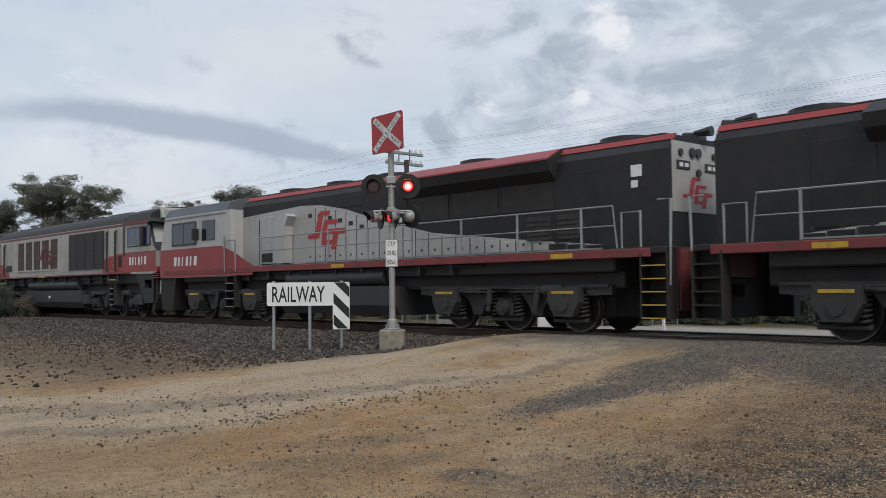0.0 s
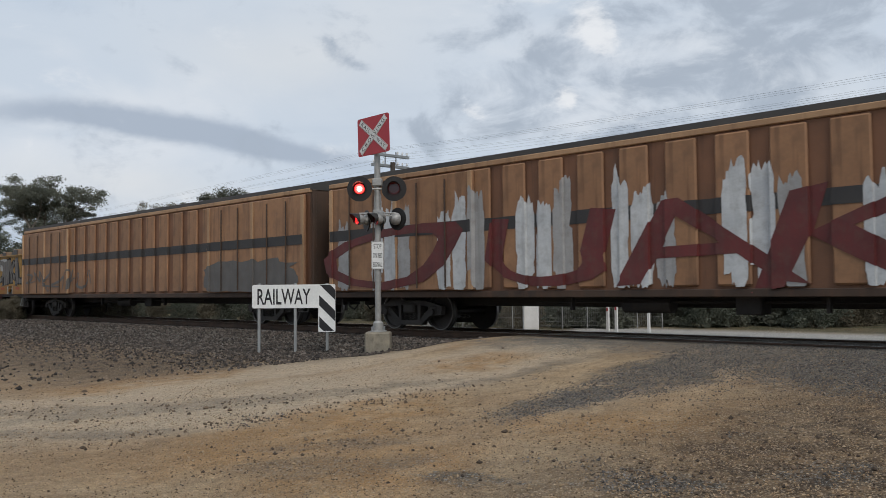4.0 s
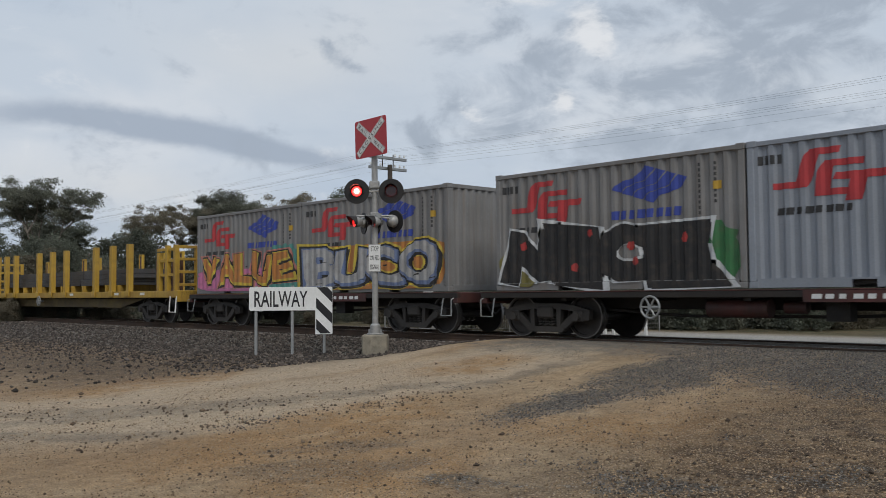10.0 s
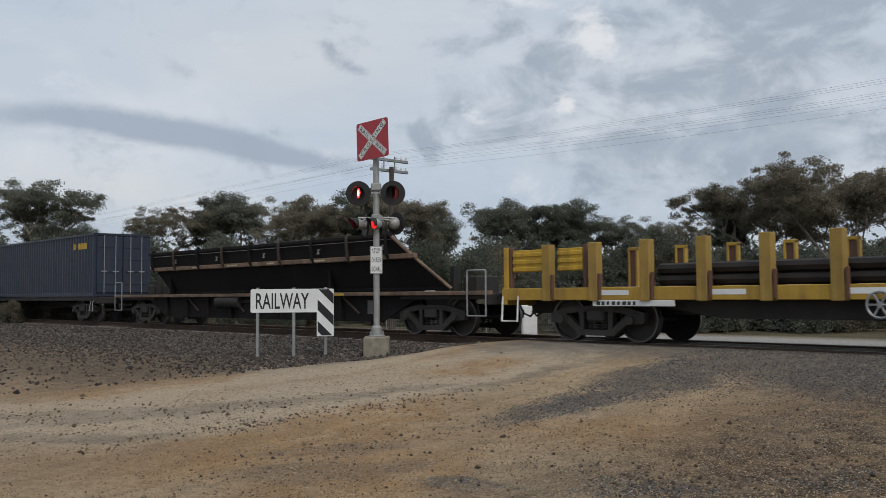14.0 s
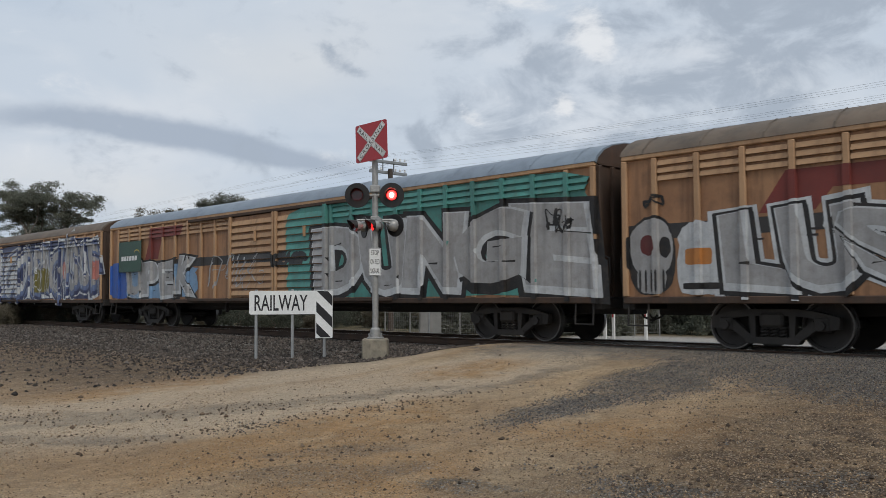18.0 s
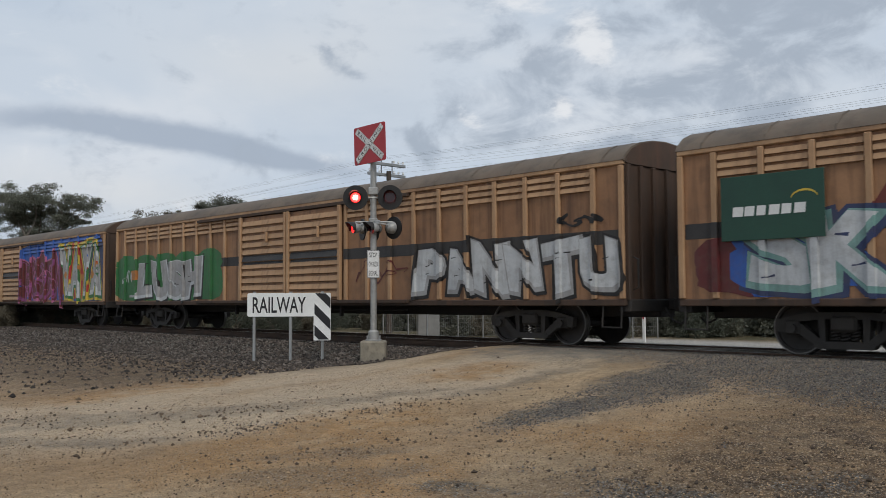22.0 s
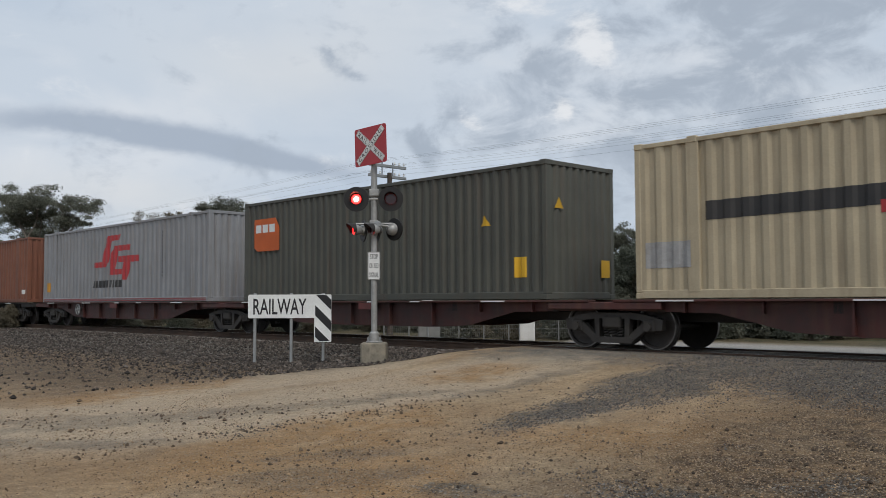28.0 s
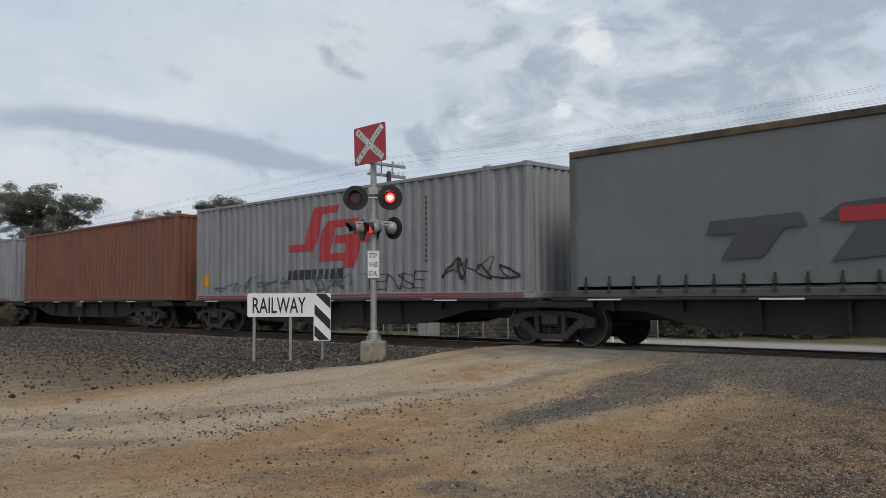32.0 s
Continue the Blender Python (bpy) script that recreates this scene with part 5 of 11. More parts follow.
def bars(x0, z0, w, h, n=1, gap=0.25):
    """Writing too small to read: a row of plain bars."""
    step = w / n
    if n >= 6:
        out = []
        for i in range(n):
            a, b = x0 + step * i, x0 + step * (i + 1 - gap * (0.8 + 0.9 * ((i * 7) % 5) / 4))
            out.append([(a, z0), (b, z0), (b + 0.12 * h, z0 + h), (a + 0.12 * h, z0 + h)])
        return out
    return [[(x0 + step * i, z0), (x0 + step * (i + 1 - gap), z0), (x0 + step * (i + 1 - gap), z0 + h), (x0 + step * i, z0 + h)] for i in range(n)]


def emblem(x, z, w, h):
    """Stepped red emblem of three slanting bars."""
    def q(*pts):
        return [(x + w * a, z + h * b) for a, b in pts]
    return [q((0.0, 0.42), (0.20, 0.42), (0.28, 0.88), (0.33, 1.0), (0.60, 1.0), (0.585, 0.88), (0.42, 0.88), (0.34, 0.42), (0.30, 0.30), (0.0, 0.30)),
            q((0.36, 0.12), (0.40, 0.58), (0.46, 0.76), (0.80, 0.76), (0.785, 0.64), (0.54, 0.64), (0.50, 0.24), (0.66, 0.24), (0.64, 0.12)),
            q((0.53, 0.40), (0.56, 0.52), (1.0, 0.52), (0.98, 0.38), (0.82, 0.38), (0.76, 0.0), (0.62, 0.0), (0.68, 0.38))]


def waves(x, z, w, h):
    """Blue emblem: slanting wavy bands side by side in a lozenge."""
    out = []
    for i in range(4):
        a0, a1 = i / 4 + 0.012, (i + 1) / 4 - 0.016
        edge = []
        for a, steps in ((a0, range(11)), (a1, range(10, -1, -1))):
            for j in steps:
                b = j / 10
                s = 0.055 * math.sin(b * 2 * math.pi + 0.4)
                edge.append((x + w * (a * 0.56 + b * 0.44 - s * 0.4), z + h * (0.44 - 0.44 * a + b * 0.56 + s)))
        out.append(edge)
    return out


# ---- spray-painted pieces ----
def spray(name, a, c=None):
    """Weathered aerosol paint."""
    return surf("spray_%s" % name, a, c, 0.55, big=1.8, fine=30, bump=0.05, streak=0.45, streak_col=tuple(0.35 * v + 0.03 for v in a), grime=0.35, grime_col=(0.11, 0.08, 0.06))


SPRAY = {
    "white": spray("white", (0.55, 0.57, 0.58), (0.42, 0.44, 0.46)), "silver": spray("silver", (0.36, 0.36, 0.36), (0.27, 0.27, 0.27)),
    "grey": spray("grey", (0.125, 0.118, 0.112), (0.09, 0.084, 0.080)), "black": spray("black", (0.015, 0.015, 0.016)),
    "red": spray("red", (0.40, 0.035, 0.03), (0.30, 0.03, 0.03)), "maroon": spray("maroon", (0.13, 0.025, 0.025), (0.09, 0.02, 0.02)),
    "pink": spray("pink", (0.48, 0.16, 0.30), (0.40, 0.12, 0.24)), "salmon": spray("salmon", (0.50, 0.20, 0.16), (0.40, 0.15, 0.13)),
    "purple": spray("purple", (0.26, 0.07, 0.20), (0.17, 0.05, 0.15)), "blue": spray("blue", (0.035, 0.12, 0.42), (0.03, 0.08, 0.30)),
    "sky": spray("sky", (0.20, 0.33, 0.48), (0.14, 0.24, 0.38)), "navy": spray("navy", (0.03, 0.045, 0.12), (0.04, 0.05, 0.10)),
    "teal": spray("teal", (0.075, 0.27, 0.235), (0.06, 0.19, 0.17)), "aqua": spray("aqua", (0.21, 0.36, 0.33), (0.13, 0.26, 0.245)),
    "green": spray("green", (0.035, 0.165, 0.055), (0.03, 0.12, 0.045)), "lime": spray("lime", (0.28, 0.42, 0.06), (0.16, 0.30, 0.05)),
    "olive": spray("olive", (0.17, 0.15, 0.035), (0.12, 0.11, 0.03)), "yellow": spray("yellow", (0.55, 0.42, 0.05), (0.45, 0.33, 0.05)),
    "cream": spray("cream", (0.50, 0.42, 0.28), (0.40, 0.33, 0.22)), "orange": spray("orange", (0.48, 0.20, 0.05), (0.38, 0.15, 0.04)),
    "rustbrown": spray("rustbrown", (0.052, 0.034, 0.027), (0.036, 0.026, 0.022)), "mauve": spray("mauve", (0.20, 0.145, 0.15), (0.15, 0.11, 0.11)), "slate": spray("slate", (0.06, 0.095, 0.10), (0.05, 0.08, 0.085)), "steelblue": spray("steelblue", (0.14, 0.19, 0.32), (0.10, 0.13, 0.24)),
}


SECOND = {"white": "silver", "silver": "white", "grey": "mauve", "red": "maroon", "pink": "salmon", "salmon": "cream", "purple": "maroon", "blue": "sky", "sky": "steelblue", "teal": "aqua", "aqua": "teal", "green": "lime", "lime": "green", "olive": "yellow", "yellow": "orange", "cream": "silver", "slate": "grey", "steelblue": "silver"}


def blob(x0, x1, z0, z1, seed, n=40, rough=0.12, square=3.0):
    """A rounded uneven patch outline filling a box."""
    pts = []
    cx, cz, hx, hz = (x0 + x1) / 2, (z0 + z1) / 2, (x1 - x0) / 2, (z1 - z0) / 2
    for i in range(n):
        q = 2 * math.pi * i / n
        c, s = math.cos(q), math.sin(q)
        r = (abs(c) ** square + abs(s) ** square) ** (-1 / square)
        r *= 1 + rough * noise.noise((c * 1.7 + seed * 3.1, s * 1.7, seed)) + rough * 0.7 * noise.noise((c * 5 + seed, s * 5, 4.0))
        pts.append((min(x1, max(x0, cx + hx * r * c)), max(z0, cz + hz * r * s)))
    return pts


def piece(parent, word, x0, x1, z0, z1, fill, line="black", halo=None, y=-1.23, seed=1, wild=0.11, back=None, label="", bold=0.07, shade=True, tight=1.0, edge=None, second=None):
    """A painted piece of fat hand-drawn letters, each with its outline, over one glow outline and background patch."""
    rnd = random.Random(seed * 7 + len(word))
    n = len(word)
    step = (x1 - x0) / n
    outer, mats = Mesh(), [SPRAY[halo or line]]
    jobs = []
    for i, ch in enumerate(word):
        vs, _ = letters(ch, bold)
        if not vs:
            continue
        xs, zs = [p[0] for p in vs], [p[1] for p in vs]
        box = (min(xs), max(xs), min(zs), max(zs))
        wide = step * tight * rnd.uniform(1.02, 1.16 + wild) * (0.7 if ch in "I" else 1.0)
        cx = x0 + step * (i + 0.5) + step * rnd.uniform(-0.04, 0.04)
        lo, hi = z0 + (z1 - z0) * rnd.uniform(0.0, 0.04 + wild * 0.4), z1 - (z1 - z0) * rnd.uniform(0.0, 0.05 + wild * 0.5)
        tilt, bow, pinch = rnd.uniform(-1, 1) * (0.10 + wild), rnd.uniform(-1, 1) * (0.08 + wild * 0.6), rnd.uniform(-0.10, 0.16)

        def warp(u, w, tilt=tilt, bow=bow, pinch=pinch, i=i):
            uu = u - 0.5
            uu = uu * (1 + pinch * (0.5 - w)) + tilt * (w - 0.5) + bow * math.sin(w * 3.6 + i)
            ww = w + 0.10 * uu * math.sin(i * 2.1 + seed) + wild * 0.5 * math.sin(u * 5 + i + seed)
            return 0.5 + uu, ww
        jobs.append((ch, cx - wide / 2, cx + wide / 2, lo, hi, warp, box))
    if back:
        e = 0.10 * (z1 - z0)
        mats.append(SPRAY[back])
        outer.add([(a, y - 0.001, b) for a, b in blob(min(x0, x1) - e, max(x0, x1) + e, z0 - e * 0.3, z1 + e, seed, 48, 0.16)], [tuple(range(48))], 1)
    scale = edge or (0.072 if halo else 0.042)
    for ch, a, b, lo, hi, warp, box in jobs:
        fit_letters(outer, ch, a, b, lo, hi, y - 0.002, 0, bold + scale, warp, 1.0, box)
    g = part("graffiti", lay(outer.data("graffiti", mats), parent), None, parent, label or "spray-painted graffiti lettering")
    for i, (ch, a, b, lo, hi, warp, box) in enumerate(jobs):
        m = Mesh()
        yy = y - 0.004 - 0.0012 * (i % 4)
        if halo:
            fit_letters(m, ch, a, b, lo, hi, yy - 0.0003, 0, bold + 0.034, warp, 1.0, box)
        if shade and line != "white" and bold > 0.02:
            fit_letters(m, ch, a + 0.05 * step, b + 0.05 * step, lo - 0.04 * (hi - lo), hi - 0.04 * (hi - lo), yy - 0.0006, 0, bold + 0.02, warp, 1.0, box)
        fit_letters(m, ch, a, b, lo, hi, yy - 0.001, 1, bold, warp, 1.0, box)
        cols = [SPRAY[line], SPRAY[fill]]
        if bold > 0.02 and (second or fill in SECOND):
            # second tone over the upper part, and a few strokes across
            cols.append(SPRAY[second or SECOND[fill]])
            dx, dz = 0.03 * (b - a), 0.05 * (hi - lo)
            fit_letters(m, ch, a - dx, b - dx, lo + dz, hi + dz * 0.4, yy - 0.0016, 2, bold - 0.034, warp, 1.0, box)
            for _ in range(2):
                xx, zz = rnd.uniform(a + 0.2 * (b - a), b - 0.3 * (b - a)), rnd.uniform(lo + 0.1 * (hi - lo), hi - 0.2 * (hi - lo))
                m.add([(xx, yy - 0.002, zz), (xx + 0.14 * (b - a), yy - 0.002, zz + rnd.uniform(-0.03, 0.08)), (xx + 0.15 * (b - a), yy - 0.002, zz + 0.035), (xx + 0.01, yy - 0.002, zz + 0.03)], [(0, 1, 2, 3)], 0)
        part("letter", lay(m.data("letter", cols), parent), None, g)
    return g


def scrawl(parent, x0, x1, z0, z1, col="black", y=-1.23, seed=1, n=9, r=0.022, label=""):
    """A quick tag: looping strokes that nobody could read."""
    rnd = random.Random(seed * 31 + n)
    m = Mesh()
    n = max(3, n // 2)
    w = (x1 - x0) / n
    k = []
    for i in range(n):
        cx = x0 + w * (i + 0.5)
        k += [Vector((cx + w * rnd.uniform(-0.6, 0.6), 0, rnd.uniform(z0, z1))) for _ in range(rnd.choice((4, 5, 6)))]
    pts = []
    for j in range(1, len(k) - 2):
        p0, p1, p2, p3 = k[j - 1:j + 3]
        for q in range(6):
            t = q / 6
            pts.append(0.5 * ((2 * p1) + (p2 - p0) * t + (2 * p0 - 5 * p1 + 4 * p2 - p3) * t * t + (3 * p1 - p0 - 3 * p2 + p3) * t ** 3))
    vs = []
    for j, p in enumerate(pts):
        d = (pts[min(j + 1, len(pts) - 1)] - pts[max(j - 1, 0)]).normalized()
        rr = r * (0.75 + 0.4 * math.sin(0.21 * j))
        o = Vector((-d.z, 0, d.x)) * rr
        vs += [(p.x + o.x, y - 0.012 - 0.00003 * j, p.z + o.z), (p.x - o.x, y - 0.012 - 0.00003 * j, p.z - o.z)]
    m.add(vs, [(2 * j, 2 * j + 1, 2 * j + 3, 2 * j + 2) for j in range(len(pts) - 1)])
    return part("graffiti_tag", lay(m.data("graffiti_tag", SPRAY[col]), parent), None, parent, label or "thin sprayed tag")


def patch(parent, x0, x1, z0, z1, col, y=-1.23, seed=1, rough=0.12, square=3.0, label=""):
    return decal(parent, "paint_patch", [blob(min(x0, x1), max(x0, x1), z0, z1, seed, 44, rough, square)], SPRAY[col], y - 0.0005 * (seed % 7) - 0.001, label or "sprayed patch of colour")


# ---- freight containers ----
def corrugated(m, x0, x1, z0, z1, y, period, depth=0.045, k=0, axis="x", out=-1):
    """A folded steel sheet between x0 and x1 with upright folds, outer face at y."""
    n = max(1, round((x1 - x0) / period))
    w = (x1 - x0) / n
    pts = []
    for i in range(n):
        a = x0 + w * i
        pts += [(a, y), (a + w * 0.30, y), (a + w * 0.50, y - out * depth), (a + w * 0.80, y - out * depth)]
    pts.append((x1, y))
    vs = []
    for a, b in pts:
        p = (a, b) if axis == "x" else (b, a)
        vs += [(p[0], p[1], z0), (p[0], p[1], z1)]
    m.add(vs, [(2 * i, 2 * i + 2, 2 * i + 3, 2 * i + 1) for i in range(len(pts) - 1)], k)
    return m


def container(name, label, p_front, L, H, z0, paint, trim=None, period=0.278, posts=False, roof=True, group="freight containers on the train", doors=False, pocket=False, base=None):
    """A steel box container. Front end at p_front along the train."""
    trim = trim or paint
    base = base or trim
    W = 2.438
    h, y = L / 2, W / 2
    c = thing(name, label, "container", group)
    key = (L, H, z0, period, paint.name, trim.name, posts, roof, pocket, base.name)
    if key not in CONT:
        data = []

        def put(n, m, mat, lab=""):
            data.append((n, m.data(n, mat), lab))

        for s in (-1, 1):
            put("side_panel", corrugated(Mesh(), -h + 0.13, h - 0.13, z0 + 0.15, z0 + H - 0.09, s * (y - 0.012), period, out=s), paint)
            put("top_rail", Mesh().cbox(-h + 0.12, h - 0.12, s * y - 0.03, s * y + 0.03, z0 + H - 0.10, z0 + H - 0.012, 0.01) if 0 else Mesh().cbox(-h + 0.12, h - 0.12, min(s * y, s * (y - 0.06)), max(s * y, s * (y - 0.06)), z0 + H - 0.10, z0 + H - 0.012, 0.01), trim)
            if pocket:
                m = Mesh().prism([(-h + 0.15, z0), (-1.25, z0), (-1.25, z0 + 0.125), (-0.85, z0 + 0.125), (-0.85, z0), (0.85, z0), (0.85, z0 + 0.125), (1.25, z0 + 0.125), (1.25, z0), (h - 0.15, z0), (h - 0.15, z0 + 0.16), (-h + 0.15, z0 + 0.16)], min(s * y, s * (y - 0.09)), max(s * y, s * (y - 0.09)))
                put("bottom_rail", m, base, "bottom rail with fork pockets")
            else:
                put("bottom_rail", Mesh().cbox(-h + 0.12, h - 0.12, min(s * y, s * (y - 0.07)), max(s * y, s * (y - 0.07)), z0, z0 + 0.16, 0.01), base)
            for e in (-1, 1):
                put("corner_post", Mesh().cbox(min(e * h, e * (h - 0.13)), max(e * h, e * (h - 0.13)), min(s * y, s * (y - 0.13)), max(s * y, s * (y - 0.13)), z0 + 0.11, z0 + H - 0.11, 0.012), trim)
                if posts:
                    xp = e * 6.05
                    put("lifting_post", Mesh().cbox(xp - 0.13, xp + 0.13, min(s * (y + 0.006), s * (y - 0.1)), max(s * (y + 0.006), s * (y - 0.1)), z0 + 0.11, z0 + H - 0.10, 0.012), trim)
                    put("corner_casting", Mesh().cbox(xp - 0.10, xp + 0.10, min(s * (y + 0.012), s * (y - 0.13)), max(s * (y + 0.012), s * (y - 0.13)), z0 + H - 0.11, z0 + H + 0.02, 0.012), trim)
                for za in (z0 - 0.008, z0 + H - 0.112):
                    put("corner_casting", Mesh().cbox(min(e * (h + 0.006), e * (h - 0.178)), max(e * (h + 0.006), e * (h - 0.178)), min(s * (y + 0.006), s * (y - 0.162)), max(s * (y + 0.006), s * (y - 0.162)), za, za + 0.12, 0.012), trim)
        for e in (-1, 1):
            m = corrugated(Mesh(), -y + 0.12, y - 0.12, z0 + 0.14, z0 + H - 0.10, e * (h - 0.012), 0.25, 0.045, axis="y", out=e)
            put("end_panel", m, paint)
            put("end_sill", Mesh().cbox(min(e * h, e * (h - 0.08)), max(e * h, e * (h - 0.08)), -y + 0.16, y - 0.16, z0, z0 + 0.15, 0.01), trim)
            put("end_header", Mesh().cbox(min(e * h, e * (h - 0.06)), max(e * h, e * (h - 0.06)), -y + 0.16, y - 0.16, z0 + H - 0.10, z0 + H, 0.01), trim)
        if roof:
            put("roof", Mesh().box(-h + 0.06, h - 0.06, -y + 0.05, y - 0.05, z0 + H - 0.03, z0 + H - 0.015), paint)
        put("floor", Mesh().box(-h + 0.1, h - 0.1, -y + 0.08, y - 0.08, z0 + 0.05, z0 + 0.12), DARK)
        CONT[key] = data
    for n, me, lab in CONT[key]:
        part(n, me, None, c, lab)
    if doors:
        for s in (-1, 1):
            d = part("door", Mesh().cbox(h + 0.004, h + 0.05, min(s * 0.02, s * (y - 0.14)), max(s * 0.02, s * (y - 0.14)), z0 + 0.16, z0 + H - 0.14, 0.01), paint, c)
            for yy in (0.32, 0.80):
                part("lock_rod", Mesh().cyl((h + 0.075, s * yy, z0 + 0.12), (h + 0.075, s * yy, z0 + H - 0.10), 0.018, 6).cbox(h + 0.06, h + 0.10, s * yy - 0.12, s * yy + 0.12, z0 + 1.0, z0 + 1.05, 0.01), STEEL, d)
            for zz in (0.5, 1.0, 1.5, 2.0):
                if zz < H - 0.3:
                    part("door_rib", Mesh().cbox(h + 0.05, h + 0.066, min(s * 0.1, s * 1.0), max(s * 0.1, s * 1.0), z0 + zz, z0 + zz + 0.08, 0.005), paint, d)
    fold_relief(c, h, y - 0.012, -h + 0.13, h - 0.13, period, z0, H, posts, name == "half_height_container")
    ride(c, p_front - h)
    return c


CONT = {}


def curtain_container(label, p_front, L, H, z0, cloth, frame_mat, top_mat):
    """A curtain-sided box: smooth cloth with straps and hooks along the bottom."""
    h, y = L / 2, 1.22
    c = thing("curtain_sided_container", label, "container", "freight containers on the train")
    for s in (-1, 1):
        m = Mesh()
        n = 40
        vs = []
        for i in range(n + 1):
            x = -h + 0.16 + (L - 0.32) * i / n
            b = 0.012 * noise.noise((x * 0.9, s, 0)) + 0.006 * math.sin(x * 5.2)
            for j in range(7):
                t = j / 6
                vs.append((x, s * (y - 0.02 + b * math.sin(math.pi * t) + (0.012 * noise.noise((x * 3, j, 2)) if j < 3 else 0)), z0 + 0.22 + (H - 0.36) * t))
        m.add(vs, [(i * 7 + j, (i + 1) * 7 + j, (i + 1) * 7 + j + 1, i * 7 + j + 1) for i in range(n) for j in range(6)])
        part("curtain", m, cloth, c, "taut side curtain with faint folds", smooth=True)
        part("top_rail", Mesh().cbox(-h, h, min(s * (y + 0.01), s * (y - 0.07)), max(s * (y + 0.01), s * (y - 0.07)), z0 + H - 0.15, z0 + H, 0.02), top_mat, c)
        part("bottom_rail", Mesh().cbox(-h, h, min(s * (y + 0.01), s * (y - 0.08)), max(s * (y + 0.01), s * (y - 0.08)), z0, z0 + 0.15, 0.012), frame_mat, c)
        for e in (-1, 1):
            part("corner_post", Mesh().cbox(min(e * h, e * (h - 0.17)), max(e * h, e * (h - 0.17)), min(s * (y + 0.004), s * (y - 0.15)), max(s * (y + 0.004), s * (y - 0.15)), z0 + 0.15, z0 + H - 0.15, 0.012), frame_mat, c)
    m0 = Mesh().box(-0.02, 0.02, -0.012, 0.006, 0.10, 0.42).cbox(-0.035, 0.035, -0.03, 0.006, 0.22, 0.30, 0.008).box(-0.05, 0.05, -0.02, 0.0, 0.08, 0.13).data("strap", [BLACK])
    k = int((L - 0.8) / 0.58)
    for i in range(k + 1):
        part("strap", m0, None, c, at=(-h + 0.4 + (L - 0.8) * i / k, -y - 0.004, z0))
    for e in (-1, 1):
        part("end_panel", corrugated(Mesh(), -y + 0.14, y - 0.14, z0 + 0.14, z0 + H - 0.12, e * (h - 0.02), 0.3, 0.04, axis="y", out=e), frame_mat, c)
    part("roof", Mesh().box(-h + 0.04, h - 0.04, -y + 0.06, y - 0.06, z0 + H - 0.05, z0 + H - 0.02), top_mat, c)
    part("floor", Mesh().box(-h + 0.1, h - 0.1, -y + 0.09, y - 0.09, z0 + 0.02, z0 + 0.12), DARK, c)
    ride(c, p_front - h)
    return c


# ---- flat wagons ----
WAGONRED = surf("oxide_red_wagon_paint", (0.085, 0.024, 0.021), (0.045, 0.020, 0.018), 0.6, big=1.0, streak=0.5, grime=0.6)
WAGONBLACK = surf("sooty_wagon_frame", (0.016, 0.014, 0.0135), (0.026, 0.021, 0.018), 0.75, big=1.0, grime=0.3)


def short_wagon(p, L=12.95, sill=None, wheel_x=-1.9, name="container_wagon", plate=True):
    """Two-bogie wagon under a pair of short containers; p: its middle along the train."""
    sill = sill or WAGONRED
    w = thing(name, "low dark red skeletal wagon carrying two short containers", "wagon", "wagons of the train")
    h = L / 2
    for s in (-1, 1):
        part("side_sill", Mesh().cbox(-h, h, min(s * 1.26, s * 1.14), max(s * 1.26, s * 1.14), 0.86, 0.985, 0.012), WAGONBLACK, w)
        part("sill_edge", Mesh().cbox(-h, h, min(s * 1.265, s * 1.14), max(s * 1.265, s * 1.14), 0.985, 1.005, 0.004), sill, w, "dull red sill edge")
    part("centre_sill", Mesh().cbox(-h, h, -0.25, 0.25, 0.62, 0.98, 0.02), WAGONBLACK, w)
    for i in range(7):
        x = -h + 0.25 + (L - 0.5) * i / 6
        part("cross_beam", Mesh().box(x - 0.07, x + 0.07, -1.14, 1.14, 0.80, 0.96), WAGONBLACK, w)
    for e in (-1, 1):
        part("end_beam", Mesh().cbox(min(e * h, e * (h - 0.16)), max(e * h, e * (h - 0.16)), -1.25, 1.25, 0.74, 1.0, 0.02), sill, w)
        part("hand_grab", Mesh().tube([(e * (h - 0.1), -1.28, 0.86), (e * (h - 0.1), -1.36, 0.82), (e * (h - 0.1), -1.36, 0.45), (e * (h - 0.45), -1.36, 0.45), (e * (h - 0.45), -1.28, 0.86)], 0.014, 5), STEEL, w)
    part("brake_tank", Mesh().cyl((-0.9, -0.85, 0.66), (0.3, -0.85, 0.66), 0.17, 14).cyl((0.55, -0.8, 0.68), (0.95, -0.8, 0.68), 0.11, 10), WAGONRED if sill is WAGONRED else DARK, w, "brake air tank", smooth=True)
    part("brake_rigging", Mesh().tube([(-h + 2.8, -0.5, 0.62), (-1.5, -0.55, 0.5), (1.5, -0.55, 0.52), (h - 2.8, -0.5, 0.62)], 0.03, 5).box(1.3, 1.7, -0.9, -0.6, 0.45, 0.8), DARK, w)
    hand_wheel(w, wheel_x, 0.68)
    if plate:
        part("number_plate", Mesh().cbox(h - 5.4, h - 3.4, -1.275, -1.262, 0.78, 0.98, 0.003), WAGONRED, w, "red plate with plain white bars")
        decal(w, "plate_bars", bars(h - 5.25, 0.84, 1.6, 0.08, 7, 0.3), SIGNWHITE, -1.279)
    bogie(w, h - 1.75, p)
    bogie(w, -h + 1.75, p)
    couplers(w, h)
    return ride(w, p)


PLATERED = surf("dull_red_plate", (0.14, 0.035, 0.032), (0.09, 0.03, 0.028), 0.6, big=2.0)


